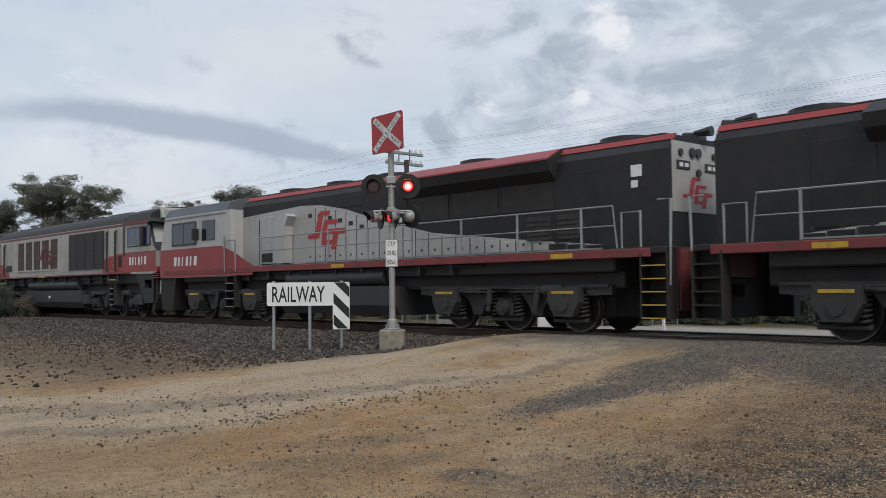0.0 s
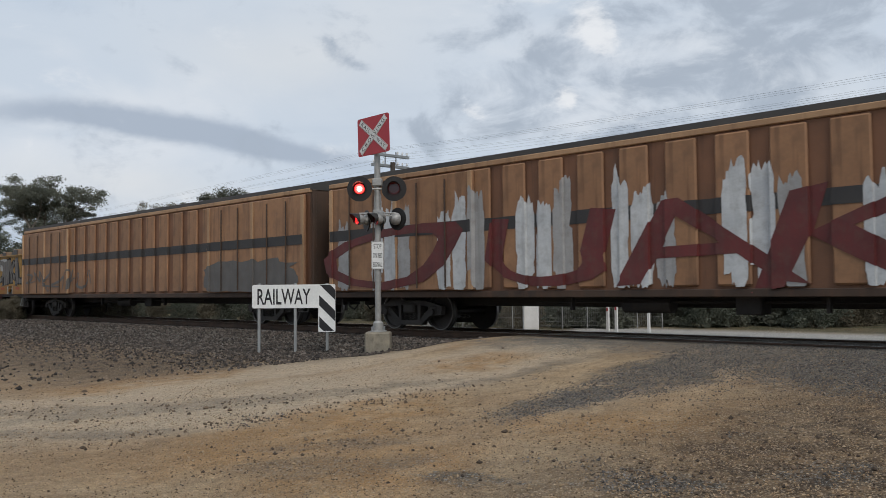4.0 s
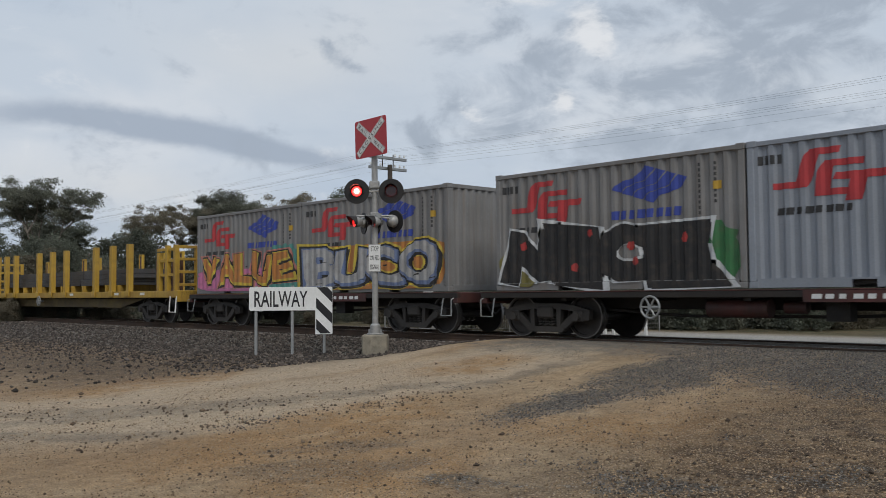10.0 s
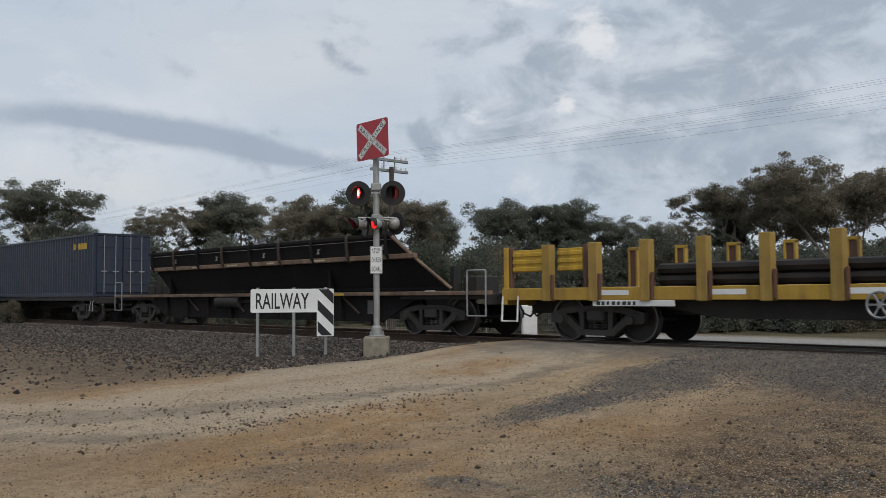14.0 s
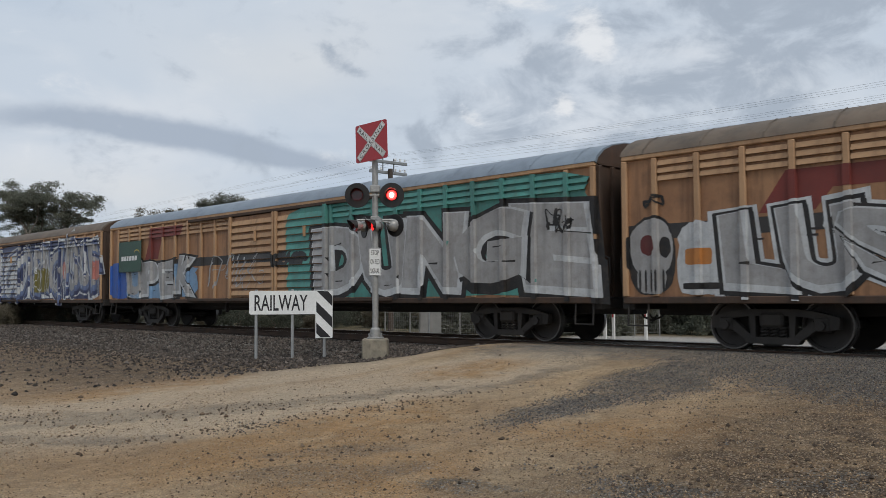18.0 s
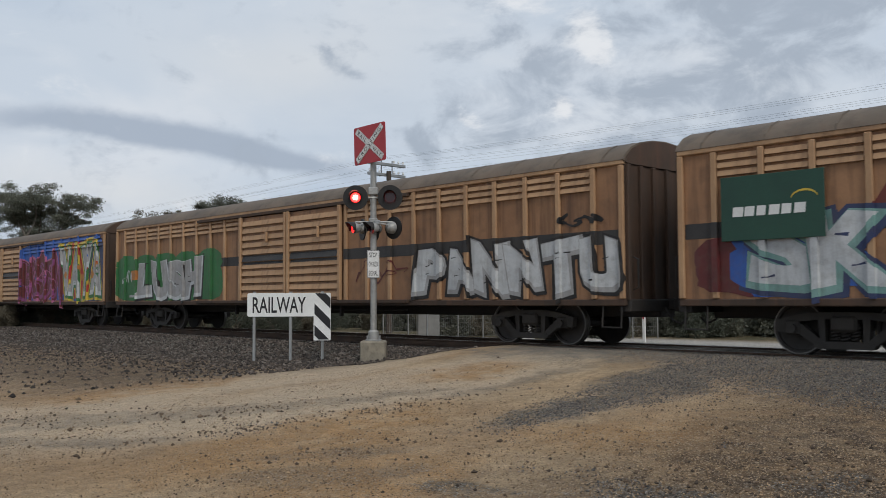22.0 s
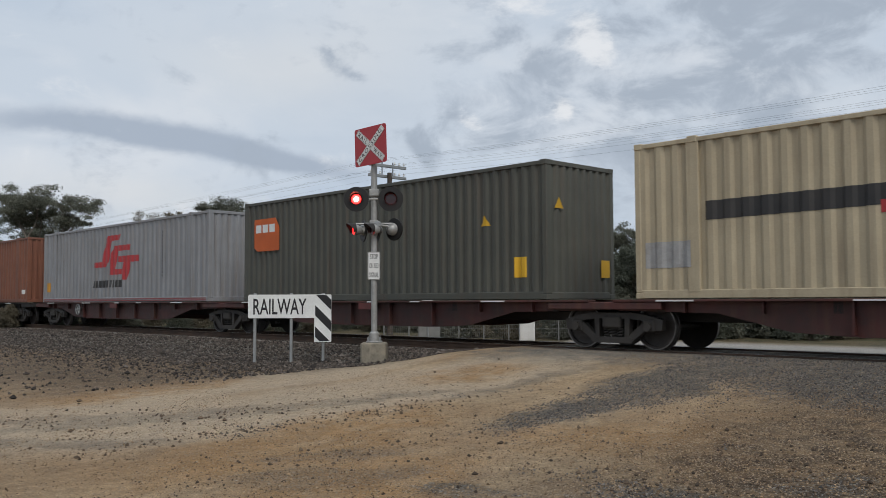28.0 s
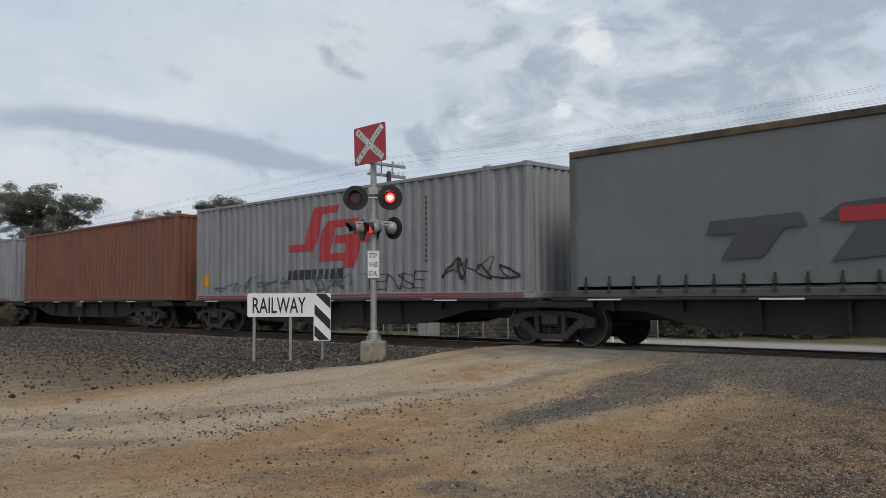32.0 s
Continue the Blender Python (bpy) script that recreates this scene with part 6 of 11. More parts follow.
def well_wagon(p_front, p_rear, red=True, first=False, last=False, nextbogie=True):
    """One unit of an articulated wagon: deep belly sills; it shares the bogie at its rear with the next."""
    L, p = p_front - p_rear, (p_front + p_rear) / 2
    h = L / 2
    mat = WAGONRED if red else WAGONBLACK
    w = thing("articulated_wagon", "dark red deep-bellied container wagon" if red else "black deep-bellied container wagon", "wagon", "wagons of the train")
    a = h - 2.2
    for s in (-1, 1):
        part("belly_sill", Mesh().prism([(-h, 0.78), (-a, 0.74), (-a + 1.4, 0.42), (-a + 2.6, 0.36), (a - 2.6, 0.36), (a - 1.4, 0.42), (a, 0.74), (h, 0.78), (h, 0.98), (-h, 0.98)], min(s * 1.05, s * 1.02), max(s * 1.05, s * 1.02)), mat, w)
        part("top_flange", Mesh().cbox(-h, h, min(s * 1.24, s * 0.98), max(s * 1.24, s * 0.98), 0.955, 1.0, 0.008), mat, w)
        if s < 0:
            decal(w, "sill_marks", bars(-h + 1.0, 0.962, L - 2.0, 0.03, 6, 0.8), SIGNWHITE, -1.2425, "white reflective strips")
            n = int(L / 1.5)
            for i in range(1, n):
                x = -h + L * i / n
                zb = 0.40 if abs(x) < a - 2.0 else 0.74
                part("stiffener", Mesh().box(x - 0.02, x + 0.02, -1.16, -1.05, zb, 0.955), mat, w)
    part("centre_sill", Mesh().cbox(-h, h, -0.3, 0.3, 0.55, 0.9, 0.02), WAGONBLACK, w)
    for i in range(5):
        x = -h + 1 + (L - 2) * i / 4
        part("cross_beam", Mesh().box(x - 0.08, x + 0.08, -1.05, 1.05, 0.75, 0.95), WAGONBLACK, w)
    for e in (-1, 1):
        part("end_platform", Mesh().cbox(min(e * (h + 0.4), e * (h - 1.1)), max(e * (h + 0.4), e * (h - 1.1)), -1.22, 1.22, 0.80, 0.955, 0.02), mat, w)
    part("number_plate", Mesh().cbox(-0.3, 0.3, -1.285, -1.262, 0.78, 0.95, 0.004), PLATERED, w, "small dull red plate")
    part("brake_tank", Mesh().cyl((-3.2, -0.8, 0.62), (-2.2, -0.8, 0.62), 0.15, 12), DARK, w, smooth=True)
    if first:
        bogie(w, h - 1.6, p)
        part("coupler", COUPLER, None, w, at=(h + 0.35, 0, 0))
    if last:
        bogie(w, -h + 1.3, p)
        hand_wheel(w, -h + 4.3, 0.72, -1.2)
        part("coupler", COUPLER, None, w, at=pose(-h - 0.35, 0, 0, 0, 0, 180))
    elif nextbogie:
        bogie(w, -h - 0.15, p)
    return ride(w, p)

# ---- covered vans ----
TAN = surf("sun_bleached_orange_van_paint", (0.33, 0.178, 0.092), (0.235, 0.122, 0.065), 0.65, big=0.8, fine=18, streak=0.75, streak_col=(0.085, 0.045, 0.028), grime=0.45, grime_col=(0.10, 0.06, 0.04), spread=0.10)
TANLIGHT = surf("pale_orange_van_rail", (0.43, 0.27, 0.15), (0.32, 0.19, 0.105), 0.65, big=0.9, fine=18, streak=0.5, streak_col=(0.12, 0.07, 0.04), spread=0.10)
VANEND = surf("dark_brown_van_end", (0.070, 0.042, 0.028), (0.045, 0.03, 0.022), 0.75, big=0.9, streak=0.6, grime=0.4)
VANROOF = surf("dull_brown_roof", (0.15, 0.115, 0.085), (0.10, 0.08, 0.062), 0.7, big=0.8, streak=0.2, grime=0.5)
ROOFSTEEL = surf("blue_grey_steel_roof", (0.24, 0.29, 0.34), (0.19, 0.23, 0.28), 0.45, 0.3, big=0.9, grime=0.25)
STRIPE = surf("faded_black_stripe", (0.028, 0.028, 0.030), (0.045, 0.042, 0.040), 0.6, big=1.2)
DKRED = surf("faded_dark_red_emblem", (0.17, 0.035, 0.028), (0.12, 0.03, 0.025), 0.6, big=1.2)
PANELGREEN = surf("dark_green_sign_panel", (0.016, 0.062, 0.042), (0.013, 0.05, 0.036), 0.45, big=1.5)
VAN = {}
VL, VY = 23.0, 1.455


def van_parts():
    """The meshes that all louvred vans share."""
    if VAN:
        return VAN
    VAN["rib"] = Mesh().cbox(-0.055, 0.055, -0.075, 0.0, 0.98, 3.60, 0.012).data("rib", TANLIGHT)
    VAN["slat"] = Mesh().prism([(-0.055, 0.0), (-0.012, 0.0), (0.0, 0.085), (-0.03, 0.095)], -0.38, 0.38, plane="yz").data("slat", TANLIGHT)
    d = Mesh().cbox(-1.22, 1.22, -0.05, 0.0, 1.0, 3.5, 0.015)
    VAN["door"] = d.data("door", TAN)
    VAN["door_slat"] = Mesh().prism([(-0.055, 0.0), (-0.012, -0.02), (0.0, 0.10), (-0.02, 0.14)], -1.12, 1.12, plane="yz").data("door_slat", TANLIGHT)
    VAN["door_edge"] = Mesh().cbox(-0.05, 0.05, -0.10, 0.0, 0.98, 3.52, 0.01).data("door_edge", TANLIGHT)
    VAN["door_bar"] = Mesh().cbox(-0.03, 0.03, -0.12, -0.05, 2.7, 3.0, 0.008).data("door_bar", TANLIGHT)
    return VAN


def louvred_van(p_rear, roof=None, stripe=True, group="covered vans of the train", label="rusty orange louvred covered van with sliding doors and graffiti"):
    v = van_parts()
    h = VL / 2
    p = p_rear + h
    c = thing("covered_van", label, "wagon", group)
    van_relief(c, h)
    roof = roof or VANROOF
    for s in (-1, 1):
        part("side_wall", Mesh().box(-h + 0.02, h - 0.02, min(s * VY, s * (VY - 0.05)), max(s * VY, s * (VY - 0.05)), 0.96, 3.64), TAN, c)
        part("sill", Mesh().cbox(-h, h, min(s * (VY + 0.05), s * (VY - 0.1)), max(s * (VY + 0.05), s * (VY - 0.1)), 0.84, 0.97, 0.015), VANEND, c)
        part("eave_rail", Mesh().cbox(-h, h, min(s * (VY + 0.06), s * (VY - 0.08)), max(s * (VY + 0.06), s * (VY - 0.08)), 3.61, 3.73, 0.015), TANLIGHT, c)
    # the near side in detail
    bays = [e * (2.66 + 0.9 * i) for e in (-1, 1) for i in range(10)] + [-h + 0.06, h - 0.06]
    for x in bays:
        part("rib", v["rib"], None, c, at=(x, -VY, 0))
    for i in range(9):
        for x in (3.11 + 0.9 * i, -3.11 - 0.9 * i):
            for k in range(3):
                part("slat", v["slat"], None, c, at=(x, -VY, 3.16 + 0.145 * k))
    for x in (-1.28, 1.28):
        d = part("door", v["door"], None, c, "sliding door with horizontal slats", (x, -VY - 0.03, 0))
        for k in range(11):
            part("door_slat", v["door_slat"], None, d, at=(0, -0.05, 1.08 + 0.215 * k))
        for e in (-1.2, 1.2):
            part("door_edge", v["door_edge"], None, d, at=(e, -0.03, 0))
        part("door_bar", v["door_bar"], None, d, at=(0.3, -0.06, 0))
    part("door_rail", Mesh().cbox(-5.2, 5.2, -VY - 0.13, -VY, 3.52, 3.61, 0.01).cbox(-5.2, 5.2, -VY - 0.14, -VY, 0.90, 0.99, 0.01), VANEND, c)
    arc = [(VY + 0.07, 3.70), (VY + 0.02, 3.80), (1.25, 3.98), (0.95, 4.10), (0.5, 4.19), (0.0, 4.22)]
    arc = arc + [(-a, b) for a, b in arc[-2::-1]]
    part("roof", Mesh().prism(arc + [(-VY, 3.66), (VY, 3.66)], -h - 0.02, h + 0.02, plane="yz"), roof, c, smooth=True)
    n = len(arc)
    strip = [(x, y_, z_ + 0.014) for y_, z_ in arc for x in (-0.02, 0.02)]
    seam = Mesh().add(strip, [(2 * i, 2 * i + 1, 2 * i + 3, 2 * i + 2) for i in range(n - 1)]).data("roof_seam", roof)
    for i in range(19):
        part("roof_seam", seam, None, c, at=(-h + 0.5 + (VL - 1.0) * i / 18, 0, 0))
    for e in (-1, 1):
        m = Mesh().box(min(e * h, e * (h - 0.06)), max(e * h, e * (h - 0.06)), -VY, VY, 0.96, 3.66)
        m.prism([(y * 0.96, z - 0.02) for y, z in arc] + [(-VY * 0.95, 3.64), (VY * 0.95, 3.64)], min(e * h, e * (h + 0.03)), max(e * h, e * (h + 0.03)), plane="yz")
        end = part("end_wall", m, VANEND, c, "dark brown end wall")
        for yy in (-1.39, -0.95, -0.5, 0.0, 0.5, 0.95, 1.39):
            part("end_rib", Mesh().cbox(min(e * h, e * (h + 0.07)), max(e * h, e * (h + 0.07)), yy - 0.05, yy + 0.05, 0.96, 3.62, 0.01), VANEND, end)
        part("end_beam", Mesh().cbox(min(e * (h + 0.08), e * (h - 0.2)), max(e * (h + 0.08), e * (h - 0.2)), -1.42, 1.42, 0.72, 0.97, 0.02), DARK, c)
        part("end_step", Mesh().tube([(e * (h - 0.1), -1.46, 0.85), (e * (h - 0.1), -1.5, 0.42), (e * (h - 0.55), -1.5, 0.42), (e * (h - 0.55), -1.46, 0.85)], 0.016, 5).tube([(e * (h + 0.06), -1.3, 1.15), (e * (h + 0.18), -1.3, 1.2), (e * (h + 0.18), -1.3, 1.75), (e * (h + 0.06), -1.3, 1.8)], 0.014, 5), DARK, c)
    if stripe:
        for a, b in ((-h + 0.12, -2.55), (2.55, h - 0.12)):
            decal(c, "stripe", [[(a, 2.06), (b, 2.06), (b, 2.34), (a, 2.34)]], STRIPE, -VY - 0.034 + 0.026, "faded black stripe")
        for x in (-1.28, 1.28):
            decal(c, "stripe", [[(x - 1.1, 2.06), (x + 1.1, 2.06), (x + 1.1, 2.34), (x - 1.1, 2.34)]], STRIPE, -VY - 0.155)
    van_under(c, h)
    for e in (-1, 1):
        bogie(c, e * (h - 2.8), p)
    couplers(c, h + 0.12)
    ride(c, p)
    return c


def van_under(c, h):
    part("centre_sill", Mesh().cbox(-h, h, -0.28, 0.28, 0.60, 0.92, 0.02), DARK, c)
    part("cross_members", Mesh().box(-h, h, -1.38, 1.38, 0.86, 0.95), DARK, c)
    part("brake_gear", Mesh().cyl((-2.2, -0.9, 0.66), (-1.1, -0.9, 0.66), 0.16, 12).cbox(0.3, 0.8, -1.1, -0.7, 0.5, 0.84, 0.02).tube([(-4.5, -0.95, 0.72), (4.5, -0.95, 0.72)], 0.025, 5).box(2.0, 2.06, -1.2, -1.1, 0.55, 0.86).box(-3.4, -3.34, -1.2, -1.1, 0.55, 0.86), DARK, c, smooth=False)


def panel_van(p_rear, shape, label):
    """Smooth-sided van of wide pressed panels with a low dark roof."""
    L = 22.9
    h = L / 2
    p = p_rear + h
    c = thing("covered_van", label, "wagon", "covered vans of the train")
    panel_relief(c, h, L)
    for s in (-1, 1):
        # wall between the panels: van tan darkened, recess shade put into its colour
        part("side_wall", Mesh().box(-h + 0.02, h - 0.02, min(s * VY, s * (VY - 0.05)), max(s * VY, s * (VY - 0.05)), 0.96, 3.80), surf("recess_shade_van_paint", (0.20, 0.095, 0.052), (0.14, 0.07, 0.04), 0.7, big=0.8, streak=0.7, streak_col=(0.07, 0.038, 0.026)), c)
        part("sill", Mesh().cbox(-h, h, min(s * (VY + 0.05), s * (VY - 0.1)), max(s * (VY + 0.05), s * (VY - 0.1)), 0.82, 0.97, 0.015), VANEND, c)
        part("eave_rail", Mesh().cbox(-h, h, min(s * (VY + 0.05), s * (VY - 0.08)), max(s * (VY + 0.05), s * (VY - 0.08)), 3.78, 3.90, 0.015), TANLIGHT, c)
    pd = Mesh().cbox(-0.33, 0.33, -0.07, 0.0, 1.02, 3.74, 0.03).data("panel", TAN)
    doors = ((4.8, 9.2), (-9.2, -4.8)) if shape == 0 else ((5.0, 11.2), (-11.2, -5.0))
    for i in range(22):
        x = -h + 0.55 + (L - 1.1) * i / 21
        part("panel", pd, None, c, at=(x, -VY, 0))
    for a, b in ((h - 5.6, h - 0.15), (-h + 0.15, -h + 5.6)):
        d = part("door", Mesh().cbox(a, b, -VY - 0.13, -VY - 0.075, 1.0, 3.72, 0.015), TAN, c, "wide plug door")
        for xx in (a + 0.08, (a + b) / 2, b - 0.08):
            part("door_post", Mesh().cbox(xx - 0.07, xx + 0.07, -VY - 0.17, -VY - 0.13, 1.0, 3.72, 0.012), TANLIGHT, d)
        for xx in (a + 0.9, a + 1.9, b - 1.9, b - 0.9):
            part("lock_rod", Mesh().cyl((xx, -VY - 0.16, 1.05), (xx, -VY - 0.16, 3.6), 0.02, 6), VANEND, d)
    part("roof", Mesh().prism([(VY + 0.04, 3.86), (VY + 0.01, 4.02), (0.9, 4.14), (0, 4.17), (-0.9, 4.14), (-VY - 0.01, 4.02), (-VY - 0.04, 3.86)], -h - 0.02, h + 0.02, plane="yz"), surf("soot_black_roof", (0.035, 0.034, 0.034), (0.055, 0.05, 0.046), 0.75, big=0.8), c)
    for e in (-1, 1):
        end = part("end_wall", Mesh().box(min(e * h, e * (h - 0.06)), max(e * h, e * (h - 0.06)), -VY, VY, 0.96, 3.9), VANEND, c)
        for yy in (-1.38, -0.7, 0.0, 0.7, 1.38):
            part("end_rib", Mesh().cbox(min(e * h, e * (h + 0.08)), max(e * h, e * (h + 0.08)), yy - 0.06, yy + 0.06, 0.96, 3.86, 0.01), VANEND, end)
        part("end_beam", Mesh().cbox(min(e * (h + 0.08), e * (h - 0.2)), max(e * (h + 0.08), e * (h - 0.2)), -1.42, 1.42, 0.70, 0.97, 0.02), DARK, c)
        part("end_step", Mesh().tube([(e * (h - 0.1), -1.46, 0.85), (e * (h - 0.1), -1.5, 0.42), (e * (h - 0.55), -1.5, 0.42), (e * (h - 0.55), -1.46, 0.85)], 0.016, 5), DARK, c)
    decal(c, "stripe", [[(-h + 5.65, 2.32), (h - 5.65, 2.32), (h - 5.65, 2.60), (-h + 5.65, 2.60)]], STRIPE, -VY - 0.074, "faded black stripe")
    for a in (h - 5.55, -h + 0.2):
        decal(c, "stripe", [[(a, 2.32), (a + 5.35, 2.32), (a + 5.35, 2.60), (a, 2.60)]], STRIPE, -VY - 0.173, "faded black stripe")
    van_under(c, h)
    for e in (-1, 1):
        bogie(c, e * (h - 2.8), p)
    couplers(c, h + 0.12)
    ride(c, p)
    return c


# ---- side-tipping hopper wagons ----
HOPPER = surf("coal_black_hopper_steel", (0.011, 0.0105, 0.0115), (0.017, 0.015, 0.0145), 0.85, big=0.8, streak=0.3, streak_col=(0.03, 0.019, 0.013), spec=0.15)
HOPRUST = surf("rusty_tan_beam", (0.215, 0.145, 0.098), (0.11, 0.076, 0.055), 0.8, big=1.4, fine=20, streak=0.5, grime=0.5)


def hopper(p_front, tub_front, tub_rear):
    L = 20.0
    h = L / 2
    p = p_front - h
    c = thing("hopper_wagon", "black ore hopper wagon with sloping sides and a rusty tan beam", "wagon", "hopper wagons of the train")
    a, b = tub_front + 1.1 - p, tub_rear - p
    brown = surf("rust_brown_stay", (0.050, 0.032, 0.024), (0.030, 0.022, 0.019), 0.8, big=2.0)
    near = a
    for s in (-1, 1):
        a = near if s < 0 else near - 3.1
        part("upper_plate", Mesh().add([(b, s * 1.34, 1.98), (a - 0.45, s * 1.34, 1.98), (a - 1.20, s * 1.45, 2.50), (b, s * 1.45, 2.50), (b, s * 1.30, 1.98), (a - 0.45, s * 1.30, 1.98), (a - 1.20, s * 1.41, 2.50), (b, s * 1.41, 2.50)], [(0, 1, 2, 3), (7, 6, 5, 4), (0, 4, 5, 1), (1, 5, 6, 2), (2, 6, 7, 3), (3, 7, 4, 0)]), HOPPER, c)
        part("slope_edge", Mesh().cyl((a - 1.20, s * 1.44, 2.52), (a - 0.42, s * 1.36, 1.96), 0.045, 8).cyl((a - 0.42, s * 1.36, 1.96), (a + 0.55, s * 0.98, 1.14), 0.04, 8), HOPRUST, c, "rusty edge of the sloping end")
        ring = [(b + 0.22, 1.96), (a - 0.44, 1.96), (a + 0.50, 1.12), (b + 0.72, 1.12)]
        side = lambda z: s * (0.96 + 0.34 * (z - 1.12) / 0.84)
        part("lower_plate", Mesh().add([(x, side(z), z) for x, z in ring] + [(x, side(z) - s * 0.04, z) for x, z in ring], [tuple(range(4)), tuple(range(7, 3, -1))] + [(i, 4 + i, 4 + (i + 1) % 4, (i + 1) % 4) for i in range(4)]), HOPPER, c, "sloping lower tub plate")
        part("rope", Mesh().box(b, a - 1.1, min(s * 1.462, s * 1.44), max(s * 1.462, s * 1.44), 2.40, 2.414), surf("pale_worn_edge", (0.20, 0.19, 0.18)), c, "pale worn edge line")
        part("lower_lip", Mesh().cbox(b + 0.7, a + 0.5, min(s * 1.0, s * 0.9), max(s * 1.0, s * 0.9), 1.10, 1.18, 0.012), HOPPER, c)
        part("rim", Mesh().cbox(b - 0.1, a - 1.10, min(s * 1.48, s * 1.40), max(s * 1.48, s * 1.40), 2.46, 2.56, 0.015), HOPPER, c)
        part("beam", Mesh().cbox(b, a - 0.30, min(s * 1.42, s * 1.30), max(s * 1.42, s * 1.30), 1.90, 2.03, 0.015), HOPRUST, c, "rusty tan side beam")
        n = 8
        for i in range(n + 1):
            x = b + 0.2 + (a - 1.5 - b) * i / n
            part("stay", Mesh().tube([(x, s * 1.36, 1.88), (x, s * 1.47, 2.02), (x, s * 1.505, 2.30), (x, s * 1.50, 2.52), (x, s * 1.44, 2.60), (x, s * 1.36, 2.58)], 0.045, 6), brown if i % 2 else HOPPER, c, "curved stay over the rim")
        for i in range(5):
            x = b + 1.9 + (a - 3.4 - b) * i / 4
            part("bracket", Mesh().box(x, x + 0.09, min(s * 1.46, s * 1.50), max(s * 1.46, s * 1.50), 2.14, 2.16).box(x + 0.05, x + 0.07, min(s * 1.46, s * 1.50), max(s * 1.46, s * 1.50), 2.14, 2.26).box(x + 0.02, x + 0.13, min(s * 1.46, s * 1.50), max(s * 1.46, s * 1.50), 2.25, 2.27), STEEL, c, "small pale bracket")
        for i in range(9):
            x = -h + 4.2 + (2 * h - 8.4) * i / 8
            part("girder_rib", Mesh().box(x - 0.03, x + 0.03, min(s * 1.12, s * 1.24), max(s * 1.12, s * 1.24), 0.32, 0.98), HOPPER, c)
            if i % 2:
                part("girder_brace", Mesh().cyl((x + 0.05, s * 1.18, 0.96), (x + 0.75, s * 1.15, 0.50), 0.035, 6), brown, c)
        part("side_sill", Mesh().cbox(-h, h, min(s * 1.30, s * 1.16), max(s * 1.30, s * 1.16), 0.98, 1.08, 0.012), HOPRUST, c)
        part("belly_girder", Mesh().prism([(-h + 2.4, 1.0), (-h + 4.0, 0.30), (h - 4.0, 0.30), (h - 2.4, 1.0)], min(s * 1.12, s * 1.08), max(s * 1.12, s * 1.08)), HOPPER, c)
    for e, x in ((1, a), (-1, b)):
        lines = (((a - 0.90, 2.50, 1.40), (a - 0.80, 1.96, 1.30)), ((a - 0.80, 1.96, 1.30), (a - 0.60, 1.12, 0.94))) if e > 0 else (((b, 2.52, 1.42), (b + 0.15, 1.96, 1.32)), ((b + 0.15, 1.96, 1.32), (b + 0.72, 1.12, 0.94)))
        for (xa, za, wa), (xb, zb, wb) in lines:
            part("end_slope", Mesh().add([(xa, -wa, za), (xa, wa, za), (xb, wb, zb), (xb, -wb, zb), (xa - e * 0.05, -wa, za), (xa - e * 0.05, wa, za), (xb - e * 0.05, wb, zb), (xb - e * 0.05, -wb, zb)], [(0, 1, 2, 3), (7, 6, 5, 4), (0, 4, 5, 1), (1, 5, 6, 2), (2, 6, 7, 3), (3, 7, 4, 0)]), HOPPER, c, "sloping end plate")
        part("end_stay", Mesh().cbox(x - e * 1.0 - 0.06, x - e * 1.0 + 0.06, -1.2, -1.05, 1.08, 2.0, 0.01).cbox(x - e * 1.0 - 0.06, x - e * 1.0 + 0.06, 1.05, 1.2, 1.08, 2.0, 0.01), HOPPER, c)
        part("end_deck", Mesh().cbox(min(e * h, e * (h - 3.2)), max(e * h, e * (h - 3.2)), -1.2, 1.2, 0.88, 0.98, 0.015), DARK, c)
        part("valve", Mesh().cbox(e * (h - 1.4) - 0.25, e * (h - 1.4) + 0.25, -0.5, 0.3, 0.98, 1.45, 0.03).cyl((e * (h - 2.0), -0.4, 1.0), (e * (h - 2.0), -0.4, 1.7), 0.13, 10), DARK, c)
        rail = Mesh()
        for xx in (h - 0.1, h - 0.7):
            rail.tube([(e * xx, -1.3, 0.5), (e * xx, -1.3, 1.55)], 0.02, 6)
        rail.tube([(e * (h - 0.1), -1.3, 1.55), (e * (h - 0.7), -1.3, 1.55)], 0.02, 6).tube([(e * (h - 0.1), -1.3, 0.5), (e * (h - 0.7), -1.3, 0.5)], 0.02, 6)
        part("end_ladder", rail, STEEL, c, "pale grab rail")
        part("end_beam", Mesh().cbox(min(e * h, e * (h - 0.15)), max(e * h, e * (h - 0.15)), -1.3, 1.3, 0.75, 1.02, 0.02), DARK, c)
    part("end_panel", Mesh().cbox(b + 0.3, b + 0.36, -0.9, 0.2, 1.15, 1.75, 0.01), surf("dull_brown_plate", (0.10, 0.068, 0.055), (0.07, 0.05, 0.042)), c)
    part("air_cylinder", Mesh().cyl((-2.3, -1.15, 0.82), (-0.9, -1.15, 0.82), 0.19, 14).cyl((0.2, -1.15, 0.85), (0.7, -1.15, 0.85), 0.12, 10).tube([(-0.9, -1.15, 0.82), (0.2, -1.15, 0.85)], 0.04, 6), DARK, c, "tipping air cylinder", smooth=True)
    part("valve_box", Mesh().cbox(1.0, 1.35, -1.25, -1.0, 0.5, 0.95, 0.02), DARK, c)
